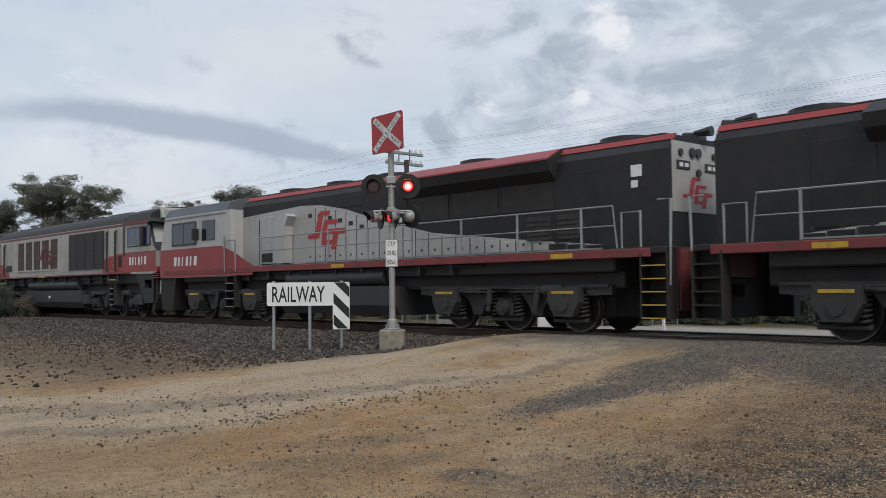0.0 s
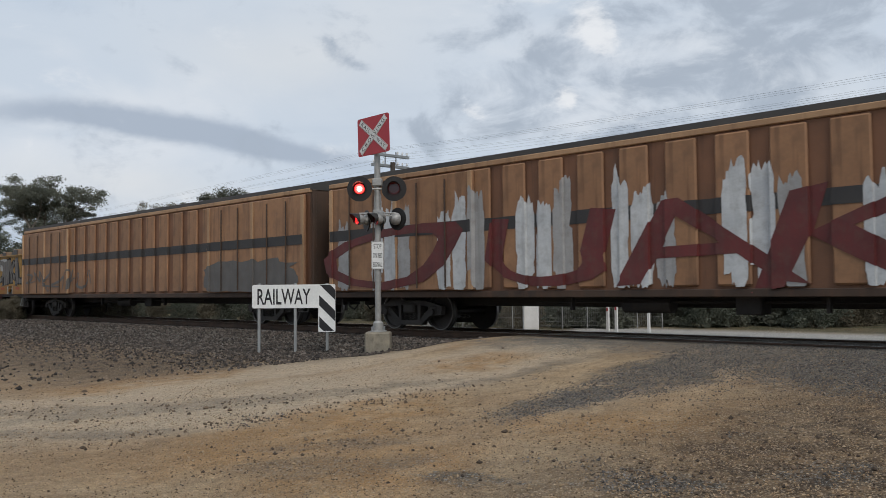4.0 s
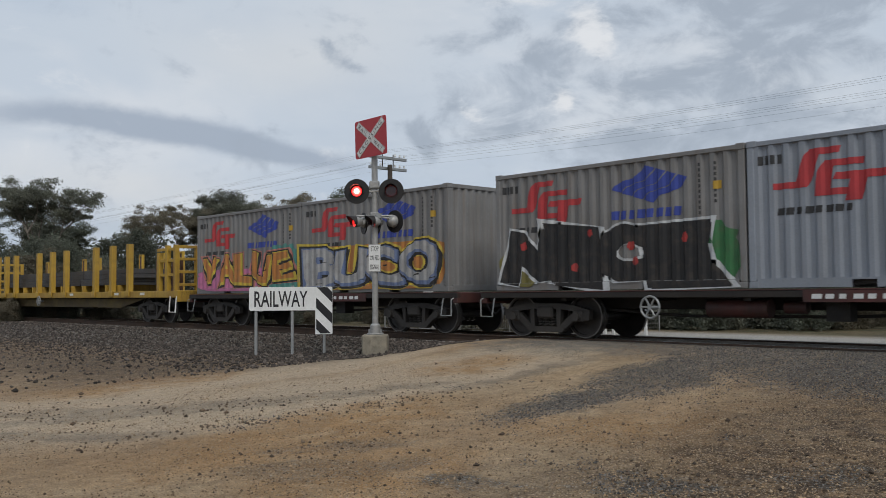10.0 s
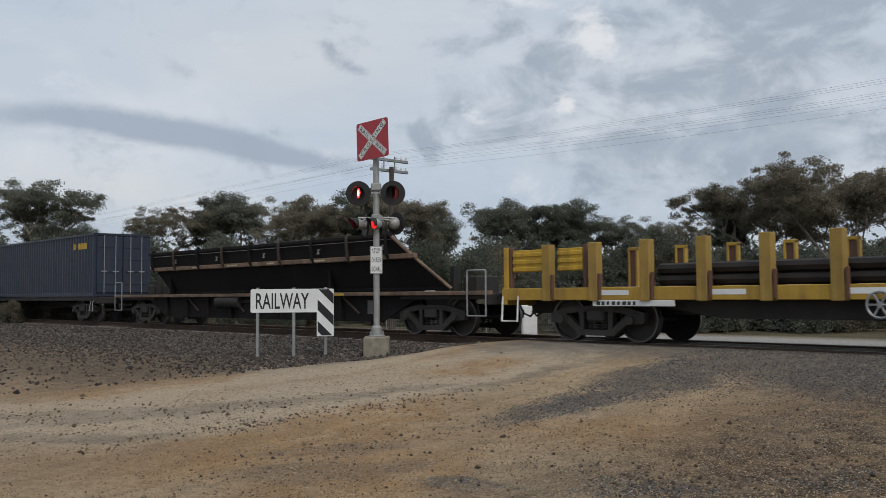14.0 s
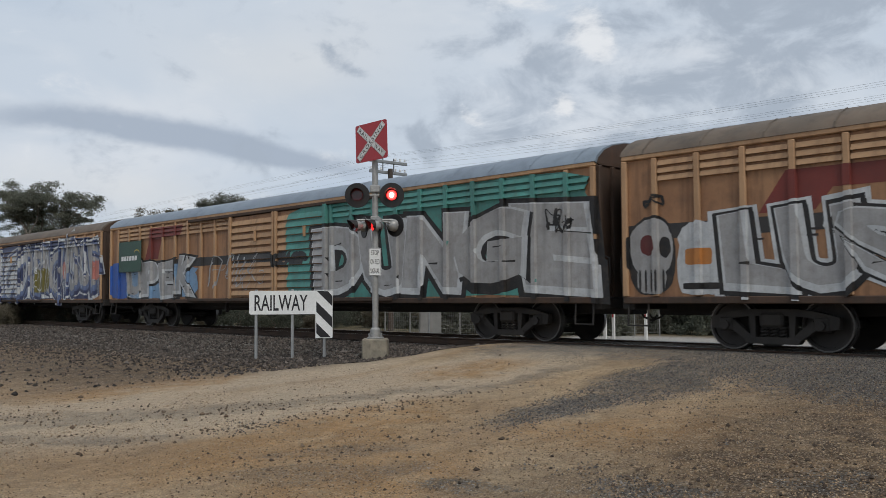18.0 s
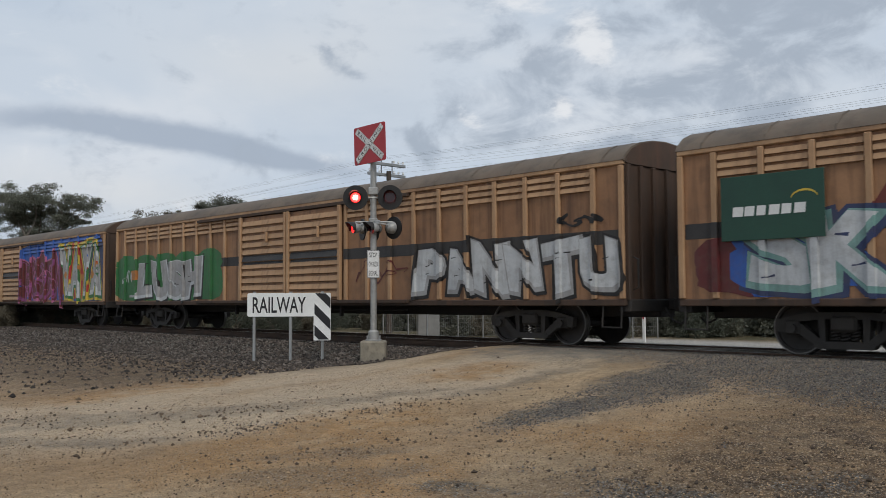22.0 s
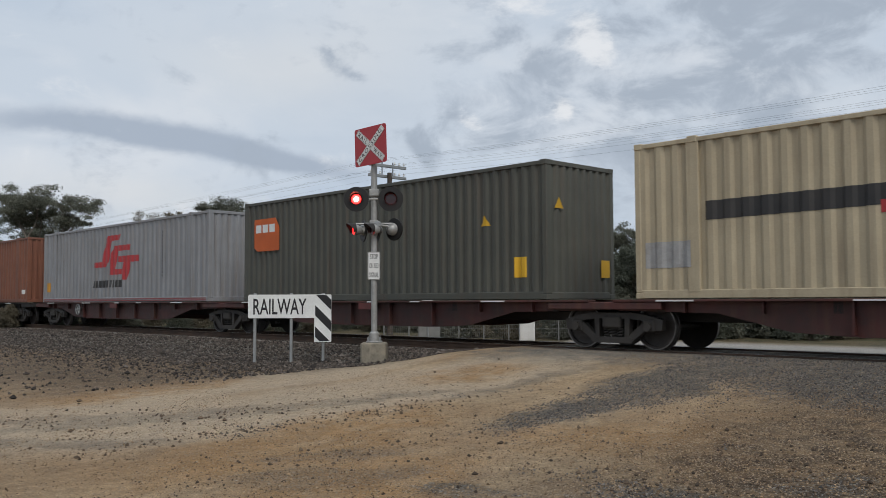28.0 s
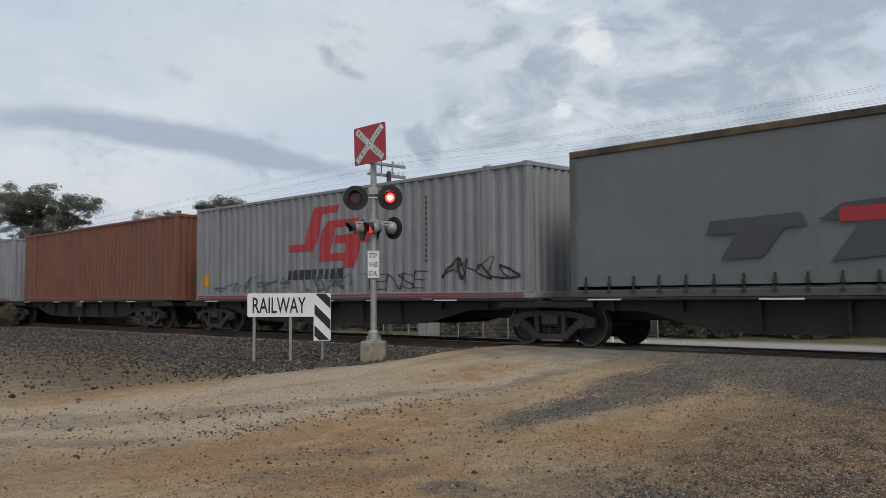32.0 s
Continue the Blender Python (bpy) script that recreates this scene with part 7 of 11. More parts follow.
    decal(c, "data_panel", [[(h - 4.6, 0.50), (h - 4.1, 0.50), (h - 4.1, 0.86), (h - 4.6, 0.86)]], surf("faded_data_panel", (0.12, 0.115, 0.11)), -1.1235, "faded data panel")
    decal(c, "yellow_mark", [[(h - 6.2, 0.99), (h - 5.4, 0.99), (h - 5.4, 1.06), (h - 6.2, 1.06)]], YELLOW, -1.3035)
    scrawl(c, 3.2, 3.8, 0.5, 0.85, "white", -1.115, 4, 4, 0.025)
    for i in range(4):
        decal(c, "worn_mark", bars(-3.6 + 2.3 * i, 1.94, 0.5 + 0.3 * (i % 2), 0.05), SPRAY["cream"], -1.4235)
    decal(c, "faded_words", bars(h - 8.2, 0.66, 1.9, 0.07, 8, 0.3), surf("faded_data_panel", (0.12, 0.115, 0.11)), -1.1235, "faded bars of writing")
    for e in (-1, 1):
        bogie(c, e * (h - 2.2), p)
    couplers(c, h)
    return ride(c, p)


# ---- steel-carrying flat wagons ----
SLAB = surf("rolled_steel_plate", (0.075, 0.075, 0.078), (0.055, 0.054, 0.054), 0.55, 0.4, big=1.5, streak=0.3)
MUSTARD = surf("dull_yellow_wagon_paint", (0.45, 0.285, 0.036), (0.34, 0.205, 0.036), 0.6, big=1.2, streak=0.5, grime=0.3, grime_col=(0.11, 0.065, 0.03))
YDARK = surf("grimy_yellow_brown", (0.16, 0.11, 0.03), (0.09, 0.065, 0.03), 0.7, big=1.0, grime=0.5)


def steel_flat(p_front, L, kind):
    h = L / 2
    p = p_front - h
    c = thing("steel_wagon", "yellow flat wagon with upright stakes, carrying steel plates" if kind == 1 else "yellow flat wagon with short stakes, carrying steel bars", "wagon", "steel wagons of the train")
    deck = 1.10 if kind == 1 else 0.98
    for s in (-1, 1):
        part("side_sill", Mesh().cbox(-h, h, min(s * 1.30, s * 1.14), max(s * 1.30, s * 1.14), deck - (0.20 if kind == 1 else 0.12), deck + (0.04 if kind == 1 else 0.14), 0.012), MUSTARD, c)
        part("belly_sill", Mesh().prism([(-h + 3.2, 0.86), (-h + 5.2, 0.52), (h - 5.2, 0.52), (h - 3.2, 0.86)], min(s * 1.0, s * 0.95), max(s * 1.0, s * 0.95)), YDARK if kind == 1 else DARK, c)
    part("deck", Mesh().box(-h, h, -1.16, 1.16, deck - 0.1, deck), YDARK, c)
    part("centre_sill", Mesh().cbox(-h, h, -0.3, 0.3, 0.55, deck - 0.1, 0.02), DARK, c)
    zt = 2.92 if kind == 1 else 2.04
    st = Mesh().cbox(-0.11, 0.11, -0.10, 0.10, deck - 0.14, zt, 0.012).data("stake", MUSTARD if kind == 1 else surf("dull_mustard_stake", (0.34, 0.22, 0.045), (0.24, 0.155, 0.04), 0.65, big=1.5, streak=0.6))
    stc = (Mesh().cbox(-0.17, 0.17, -0.05, 0.0, deck - 0.15, deck + 0.06, 0.01) if kind == 1 else Mesh().cbox(0.115, 0.17, -0.02, 0.06, deck - 0.10, deck + 0.42, 0.008)).data("stake_pocket", MUSTARD if kind == 1 else surf("brown_rubbing_timber", (0.12, 0.06, 0.04)))
    ds = (18.7, 17.5, 16.2, 13.2, 11.6, 10.05, 7.0, 5.4, 3.9) if kind == 1 else tuple(18.8 - 1.235 * i for i in range(14))
    for d in ds:
        for s in (-1, 1):
            if s > 0:
                continue
            part("stake", st, None, c, "yellow upright stake", (h - d, s * 1.24, 0))
            part("stake_pocket", stc, None, c, at=(h - d + 0.02, -1.32 if s < 0 else 1.36, 0))
    if kind == 1:
        for d in (19.0, 16.6, 14.3, 12.6, 9.4, 8.2, 6.2, 4.6, 2.4):
            m = Mesh()
            for xx in (-0.14, 0.10):
                m.cbox(h - d + xx, h - d + xx + 0.05, 1.18, 1.30, deck, 2.72, 0.008)
            m.cbox(h - d - 0.14, h - d + 0.15, 1.18, 1.30, 2.66, 2.74, 0.008)
            part("far_stake", m, MUSTARD, c, "yellow open-framed stake")
            part("stake_pad", Mesh().box(h - d - 0.09, h - d + 0.10, 1.2, 1.26, deck, 2.66), surf("brown_rubbing_timber", (0.12, 0.06, 0.04)), c)
        for z0, z1, x0, x1, y in ((1.40, 1.66, -6.8, 7.0, 1.0), (1.67, 2.02, -6.6, 7.2, 0.96)):
            for a, b in ((x0, x0 + 4.4), (x0 + 4.5, x0 + 9.1), (x0 + 9.2, x1)):
                solid_slab = thing("steel_plate_stack", "stack of dark grey steel plates on the yellow wagon", "steel plates", "steel load")
                part("plate", Mesh().cbox(a, b, -y, y, z0, z0 + (z1 - z0) * 0.5 - 0.006, 0.006), SLAB, solid_slab)
                part("plate", Mesh().cbox(a + 0.02, b + 0.015, -y + 0.01, y - 0.01, z0 + (z1 - z0) * 0.5, z1, 0.006), SLAB, solid_slab)
                ride(solid_slab, p)
        for i in range(12):
            x = -6.4 + 1.15 * i
            part("bearer", Mesh().cbox(x - 0.07, x + 0.07, -1.1, 1.1, deck, 1.40, 0.01), MUSTARD, c)
        for e in (-1, 1):
            m = Mesh()
            x = e * (h - 0.3)
            for yy in (-1.2, -0.4, 0.4, 1.2):
                m.cbox(x - 0.08, x + 0.08, yy - 0.08, yy + 0.08, deck, 2.74, 0.01)
            for zz in (1.35, 1.8, 2.25, 2.68):
                m.cbox(x - 0.05, x + 0.05, -1.2, 1.2, zz - 0.05, zz + 0.05, 0.01)
            part("bulkhead", m, MUSTARD, c, "yellow open bulkhead")
            for k in range(4 if e < 0 else 2):
                xa = e * (h - 0.3 - 0.62 * (k + 1))
                part("guard_post", Mesh().cbox(xa - 0.09, xa + 0.09, -1.28, -1.12, deck, 2.74 if k in (0, 3) else 2.5, 0.01), MUSTARD, c)
            for zz in (1.7, 2.2, 2.6):
                part("guard_bar", Mesh().cbox(min(e * (h - 0.3), e * (h - (2.9 if e < 0 else 1.7))), max(e * (h - 0.3), e * (h - (2.9 if e < 0 else 1.7))), -1.24, -1.18, zz - 0.05, zz + 0.05, 0.008), MUSTARD, c)
            for k in range(4):
                xa = e * (h - 0.6 - 0.6 * k)
                m = Mesh().cbox(xa - 0.05, xa + 0.05, -0.9, -0.8, deck, 2.3, 0.01)
                part("inner_post", m, surf("brown_rubbing_timber", (0.12, 0.06, 0.04)), c)
    else:
        for i in range(18):
            y = -0.95 + 0.24 * (i % 9)
            bar = solid("steel_bar_bundle", Mesh().cyl((-h + 3.9 + 0.1 * (i % 3), y, 1.24 + 0.22 * (i // 9)), (h - 2.0 - 0.15 * (i % 4), y, 1.24 + 0.22 * (i // 9)), 0.11, 8), surf("dark_rusty_bar", (0.018, 0.016, 0.016), (0.034, 0.026, 0.022), 0.7, 0.2, big=1.5), "bundle of dark steel bars on the yellow wagon", "steel bars", "steel load", smooth=True)
            ride(bar, p)
        wood = surf("yellow_timber_plank", (0.40, 0.24, 0.08), (0.31, 0.18, 0.065), 0.75, big=1.0, streak=0.4)
        for zz in (1.08, 1.28, 1.51, 1.74):
            part("plank", Mesh().cbox(h - 1.34, h - 1.26, -1.2, 1.2, zz, zz + 0.20, 0.012), wood, c)
        for yy in (-1.2, 1.2):
            part("board_post", Mesh().cbox(h - 1.26, h - 1.02, yy - 0.1, yy + 0.1, deck - 0.1, 1.99, 0.012), MUSTARD, c)
        part("board_post", Mesh().cbox(h - 1.26, h - 1.10, -0.35, -0.15, deck, 1.96, 0.012), MUSTARD, c)
        for xx, ww in ((-h + 0.22, 0.86), (-h + 1.50, 0.66)):
            m = Mesh().cbox(xx, xx + ww, -1.16, -1.10, 1.48, 1.96, 0.01)
            for k in range(3):
                m.cbox(xx, xx + ww, -1.185, -1.15, 1.49 + 0.16 * k, 1.58 + 0.16 * k, 0.012)
            part("side_board", m, YELLOW, c, "ribbed yellow side board")
        for xx in (-h + 0.10, -h + 1.12, -h + 2.20):
            part("board_stay", Mesh().cbox(xx, xx + 0.09, -1.20, -1.08, deck, 2.02, 0.008), surf("brown_rubbing_timber", (0.12, 0.06, 0.04)), c)
        part("end_guard", Mesh().cbox(-h + 0.02, -h + 0.13, -1.26, -1.14, deck - 0.1, 2.02, 0.01), MUSTARD, c)
        for i in range(14):
            xx = h - 18.3 + 1.235 * i
            m = Mesh()
            for o in (-0.13, 0.08):
                m.cbox(xx + o, xx + o + 0.05, 1.14, 1.26, deck, 2.02, 0.008)
            m.cbox(xx - 0.13, xx + 0.13, 1.14, 1.26, 1.97, 2.04, 0.008)
            part("far_stake", m, MUSTARD, c, "yellow open-framed stake")
            part("stake_pad", Mesh().box(xx - 0.08, xx + 0.08, 1.17, 1.23, deck, 1.97), surf("brown_rubbing_timber", (0.12, 0.06, 0.04)), c)
            if i % 2:
                decal(c, "sill_panel", [[(xx - 0.35, deck - 0.02), (xx + 0.35, deck - 0.02), (xx + 0.35, deck + 0.08), (xx - 0.35, deck + 0.08)]], SIGNWHITE, -1.3035, "white panel")
        part("plate_board", Mesh().cbox(-h + 2.5, -h + 4.4, -1.305, -1.26, 0.74, 0.86, 0.006), SIGNWHITE, c, "white board with plain dark bars")
        decal(c, "plate_bars", bars(-h + 2.6, 0.765, 1.0, 0.07, 8, 0.3), BLACK, -1.309)
        for i in range(14):
            part("bearer", Mesh().cbox(-h + 2.9 + 1.2 * i, -h + 3.3 + 1.2 * i, -1.1, 1.1, deck, 1.13, 0.01), surf("pale_pink_timber", (0.34, 0.22, 0.18)), c)
    if kind == 1:
        for i in range(4):
            decal(c, "sill_panel", bars(h - 9.5 + 2.2 * i, deck - 0.10, 0.5, 0.09), SIGNWHITE, -1.305, "white panel")
    hand_wheel(c, -1.4 if kind == 1 else -1.9, 0.78, -1.36)
    part("brake_tank", Mesh().cyl((2.0, -0.75, 0.62), (3.3, -0.75, 0.62), 0.17, 12), DARK, c, smooth=True)
    for e in (-1, 1):
        part("end_beam", Mesh().cbox(min(e * h, e * (h - 0.15)), max(e * h, e * (h - 0.15)), -1.3, 1.3, 0.75, deck + 0.05, 0.02), MUSTARD, c)
        part("end_step", Mesh().tube([(e * (h - 0.05), -1.32, 0.95), (e * (h - 0.05), -1.36, 0.4), (e * (h - 0.5), -1.36, 0.4), (e * (h - 0.5), -1.32, 0.95)], 0.018, 5), WHITE, c)
        bogie(c, e * (h - 2.4), p)
    couplers(c, h)
    return ride(c, p)

# ---- locomotives ----
LOCOBLACK = surf("black_locomotive_paint", (0.013, 0.013, 0.0145), (0.020, 0.0195, 0.020), 0.62, big=0.9, grime=0.3, grime_col=(0.05, 0.045, 0.04))
LOCOWHITE = surf("off_white_locomotive_paint", (0.42, 0.42, 0.41), (0.35, 0.345, 0.33), 0.45, big=0.9, streak=0.25, streak_col=(0.16, 0.13, 0.10))
LOCORED = surf("red_locomotive_paint", (0.30, 0.035, 0.038), (0.23, 0.032, 0.034), 0.45, big=1.0, streak=0.25)
LOCODULL = surf("faded_red_edge_paint", (0.17, 0.040, 0.044), (0.11, 0.034, 0.036), 0.55, big=1.2, streak=0.5)
LOCOCREAM = surf("dirty_cream_locomotive_paint", (0.40, 0.39, 0.365), (0.33, 0.32, 0.30), 0.5, big=0.8, streak=0.5, streak_col=(0.15, 0.12, 0.09), grime=0.25, grime_col=(0.16, 0.14, 0.11))
GRILLE = surf("black_louvre_grille", (0.022, 0.021, 0.021), (0.04, 0.036, 0.033), 0.7, big=2.0)
MESHBROWN = surf("dusty_brown_mesh_grille", (0.075, 0.058, 0.048), (0.05, 0.04, 0.034), 0.8, big=2.0, fine=120, bump=0.4)
UNDER = surf("grey_black_underframe", (0.024, 0.024, 0.026), (0.036, 0.034, 0.033), 0.7, big=1.2, grime=0.4, grime_col=(0.04, 0.033, 0.027))
TANKGREY = surf("dark_grey_fuel_tank", (0.038, 0.040, 0.043), (0.028, 0.029, 0.031), 0.6, big=1.0, streak=0.3)


LOCOBOGIE = surf("dusty_grey_bogie_iron", (0.040, 0.039, 0.039), (0.028, 0.027, 0.027), 0.7, big=1.6, fine=30, grime=0.4, grime_col=(0.06, 0.048, 0.038))
# windscreen glass: the bright reflection is painted in as a pale base colour
GLAREGLASS = glassy("painted_glare_glass", (0.30, 0.31, 0.29), 0.08)
BLUEGLASS = glassy("blue_tinted_glass", (0.010, 0.018, 0.055), 0.06)


def big_spring_data():
    m = Mesh()
    m.tube([(0.095 * math.cos(0.7 * i), 0.095 * math.sin(0.7 * i), 0.52 * i / 54) for i in range(55)], 0.026, 6)
    return m.data("spring", LOCOBOGIE)


BIGSPRING = big_spring_data()


def loco_bogie(parent, x, p, base=1.85, wheel=WHEEL53, r=0.53, boxes=False):
    b = part("bogie", Mesh().cbox(-2.6, 2.6, -0.62, 0.62, 0.30, 1.0, 0.05).cbox(-0.4, 0.4, -1.1, 1.1, 0.62, 0.95, 0.04), DARK, parent, "grimy three-axle bogie", (x, 0, 0))
    # cast side frame: a deep beam that drops between the axles
    pts = [(-2.95, 1.02), (2.95, 1.02), (2.95, 0.82), (2.55, 0.80)]
    for a in (base, 0, -base):
        pts += [(a + 0.50, 0.80), (a + 0.42, 0.88), (a - 0.42, 0.88), (a - 0.50, 0.80)]
        if a > -base:
            pts += [(a - 0.72, 0.55), (a - 0.78, 0.36), (a - base + 0.78, 0.36), (a - base + 0.72, 0.55)]
    pts += [(-2.55, 0.80), (-2.95, 0.82)]
    fd = Mesh().prism(pts, -1.17, -1.02).box(-2.9, 2.9, -1.22, -1.1, 0.97, 1.03).data("side_frame", LOCOBOGIE)
    for flip in (Matrix.Identity(4), FLIP):
        part("side_frame", fd, None, b, at=flip)
        for a in (-base, 0, base):
            part("axle_box", Mesh().cyl((a, -1.34, r), (a, -1.0, r), 0.165, 16).cyl((a, -1.37, r), (a, -1.34, r), 0.09, 10).cbox(a - 0.23, a + 0.23, -1.22, -1.0, r - 0.19, r + 0.22, 0.03).cbox(a - 0.46, a + 0.46, -1.18, -1.04, 0.22, 0.30, 0.02), LOCOBOGIE, b, at=flip, smooth=False)
            for o in (-0.35, 0.35):
                part("spring", BIGSPRING, None, b, at=flip @ Matrix.Translation((a + o, -1.12, 0.30)))
        for da in (-0.5, 0.95):
            part("damper", Mesh().cyl((da, -1.27, 0.45), (da + 0.12, -1.27, 0.98), 0.06, 10).cyl((da + 0.04, -1.27, 0.62), (da + 0.12, -1.27, 0.98), 0.08, 10), LOCOBOGIE, b, "hydraulic damper", at=flip)
        part("traction_link", Mesh().cyl((-2.0, -1.25, 0.92), (-0.7, -1.25, 0.90), 0.07, 10).cbox(-2.2, -1.9, -1.3, -1.15, 0.8, 1.0, 0.02), LOCOBOGIE, b, at=flip)
        part("brake_cylinder", Mesh().cyl((1.2, -1.24, 0.92), (1.75, -1.24, 0.92), 0.12, 12).cyl((0.8, -1.24, 0.92), (1.2, -1.24, 0.92), 0.04, 8), LOCOBOGIE, b, at=flip)
        for e in (-1, 1):
            if boxes:
                ax = e * base
                hb = part("axle_housing", Mesh().prism([(ax - 0.40, 0.98), (ax + 0.40, 0.98), (ax + 0.42, 0.66), (ax + 0.24, 0.36), (ax - 0.24, 0.36), (ax - 0.42, 0.66)], -1.41, -1.20).cyl((ax, -1.45, 0.60), (ax, -1.41, 0.60), 0.14, 12), LOCOBOGIE, b, "broad cast axle housing", at=flip)
                part("yellow_stripe", Mesh().box(ax - 0.30, ax + 0.30, -1.418, -1.408, 0.84, 0.90), YELLOW, hb)
                part("leaf_beam", Mesh().cbox(ax - e * 1.35 - 0.75, ax - e * 1.35 + 0.75, -1.32, -1.20, 0.86, 0.91, 0.01).cbox(ax - e * 1.35 - 0.85, ax - e * 1.35 + 0.85, -1.32, -1.20, 0.93, 0.97, 0.01), LOCOBOGIE, b, at=flip)
                continue
            part("sand_box", Mesh().cbox(e * 2.72 - 0.36, e * 2.72 + 0.36, -1.42, -1.10, 0.46, 0.86, 0.03).cbox(e * 2.72 - 0.12, e * 2.72 + 0.12, -1.38, -1.2, 0.86, 0.90, 0.01), LOCOBOGIE, b, "grey sand box", at=flip)
            part("sand_pipe", Mesh().tube([(e * 2.6, -1.25, 0.46), (e * 2.5, -1.1, 0.3), (e * 2.4, -0.9, 0.08)], 0.025, 6), DARK, b, at=flip)
    for a in (-base, 0, base):
        w = part("wheelset", wheel, None, b, "dull steel wheelset with a bright tread", (a, 0, r))
        SPINNERS.append((w, (a, 0, r), p + x + a, r))
    return b


def louvre(parent, x0, x1, z0, z1, y, n, mat=None):
    g = part("grille", Mesh().cbox(x0, x1, y - 0.01, y + 0.03, z0, z1, 0.008), mat or GRILLE, parent)
    sl = Mesh().prism([(-0.022, 0.0), (-0.012, 0.0), (0.0, (z1 - z0) / n * 0.8), (-0.006, (z1 - z0) / n * 0.9)], x0 + 0.03, x1 - 0.03, plane="yz").data("slat", mat or GRILLE)
    for i in range(n):
        part("slat", sl, None, g, at=(0, y - 0.006, z0 + (z1 - z0) * i / n))
    return g


def ladder(parent, x0, x1, y, z0, z1, n, mat, tread=None):
    """Steps that face away from the middle."""
    back = y + 0.27 if y < 0 else y - 0.01
    m = Mesh().box(x0 - 0.02, x0 + 0.02, y, y + 0.28, z0, z1).box(x1 - 0.02, x1 + 0.02, y, y + 0.28, z0, z1).box(x0, x1, back, back + 0.02, z0, z1)
    st = part("steps", m, mat, parent, "steps up to the walkway")
    for i in range(n):
        z = z0 + (z1 - z0) * i / n
        part("tread", Mesh().box(x0, x1, y - 0.01, y + 0.26, z, z + 0.03), mat, st)
        part("tread_edge", Mesh().box(x0 + 0.03, x1 - 0.03, y - 0.024, y - 0.01, z + 0.004, z + 0.028), tread or mat, st)


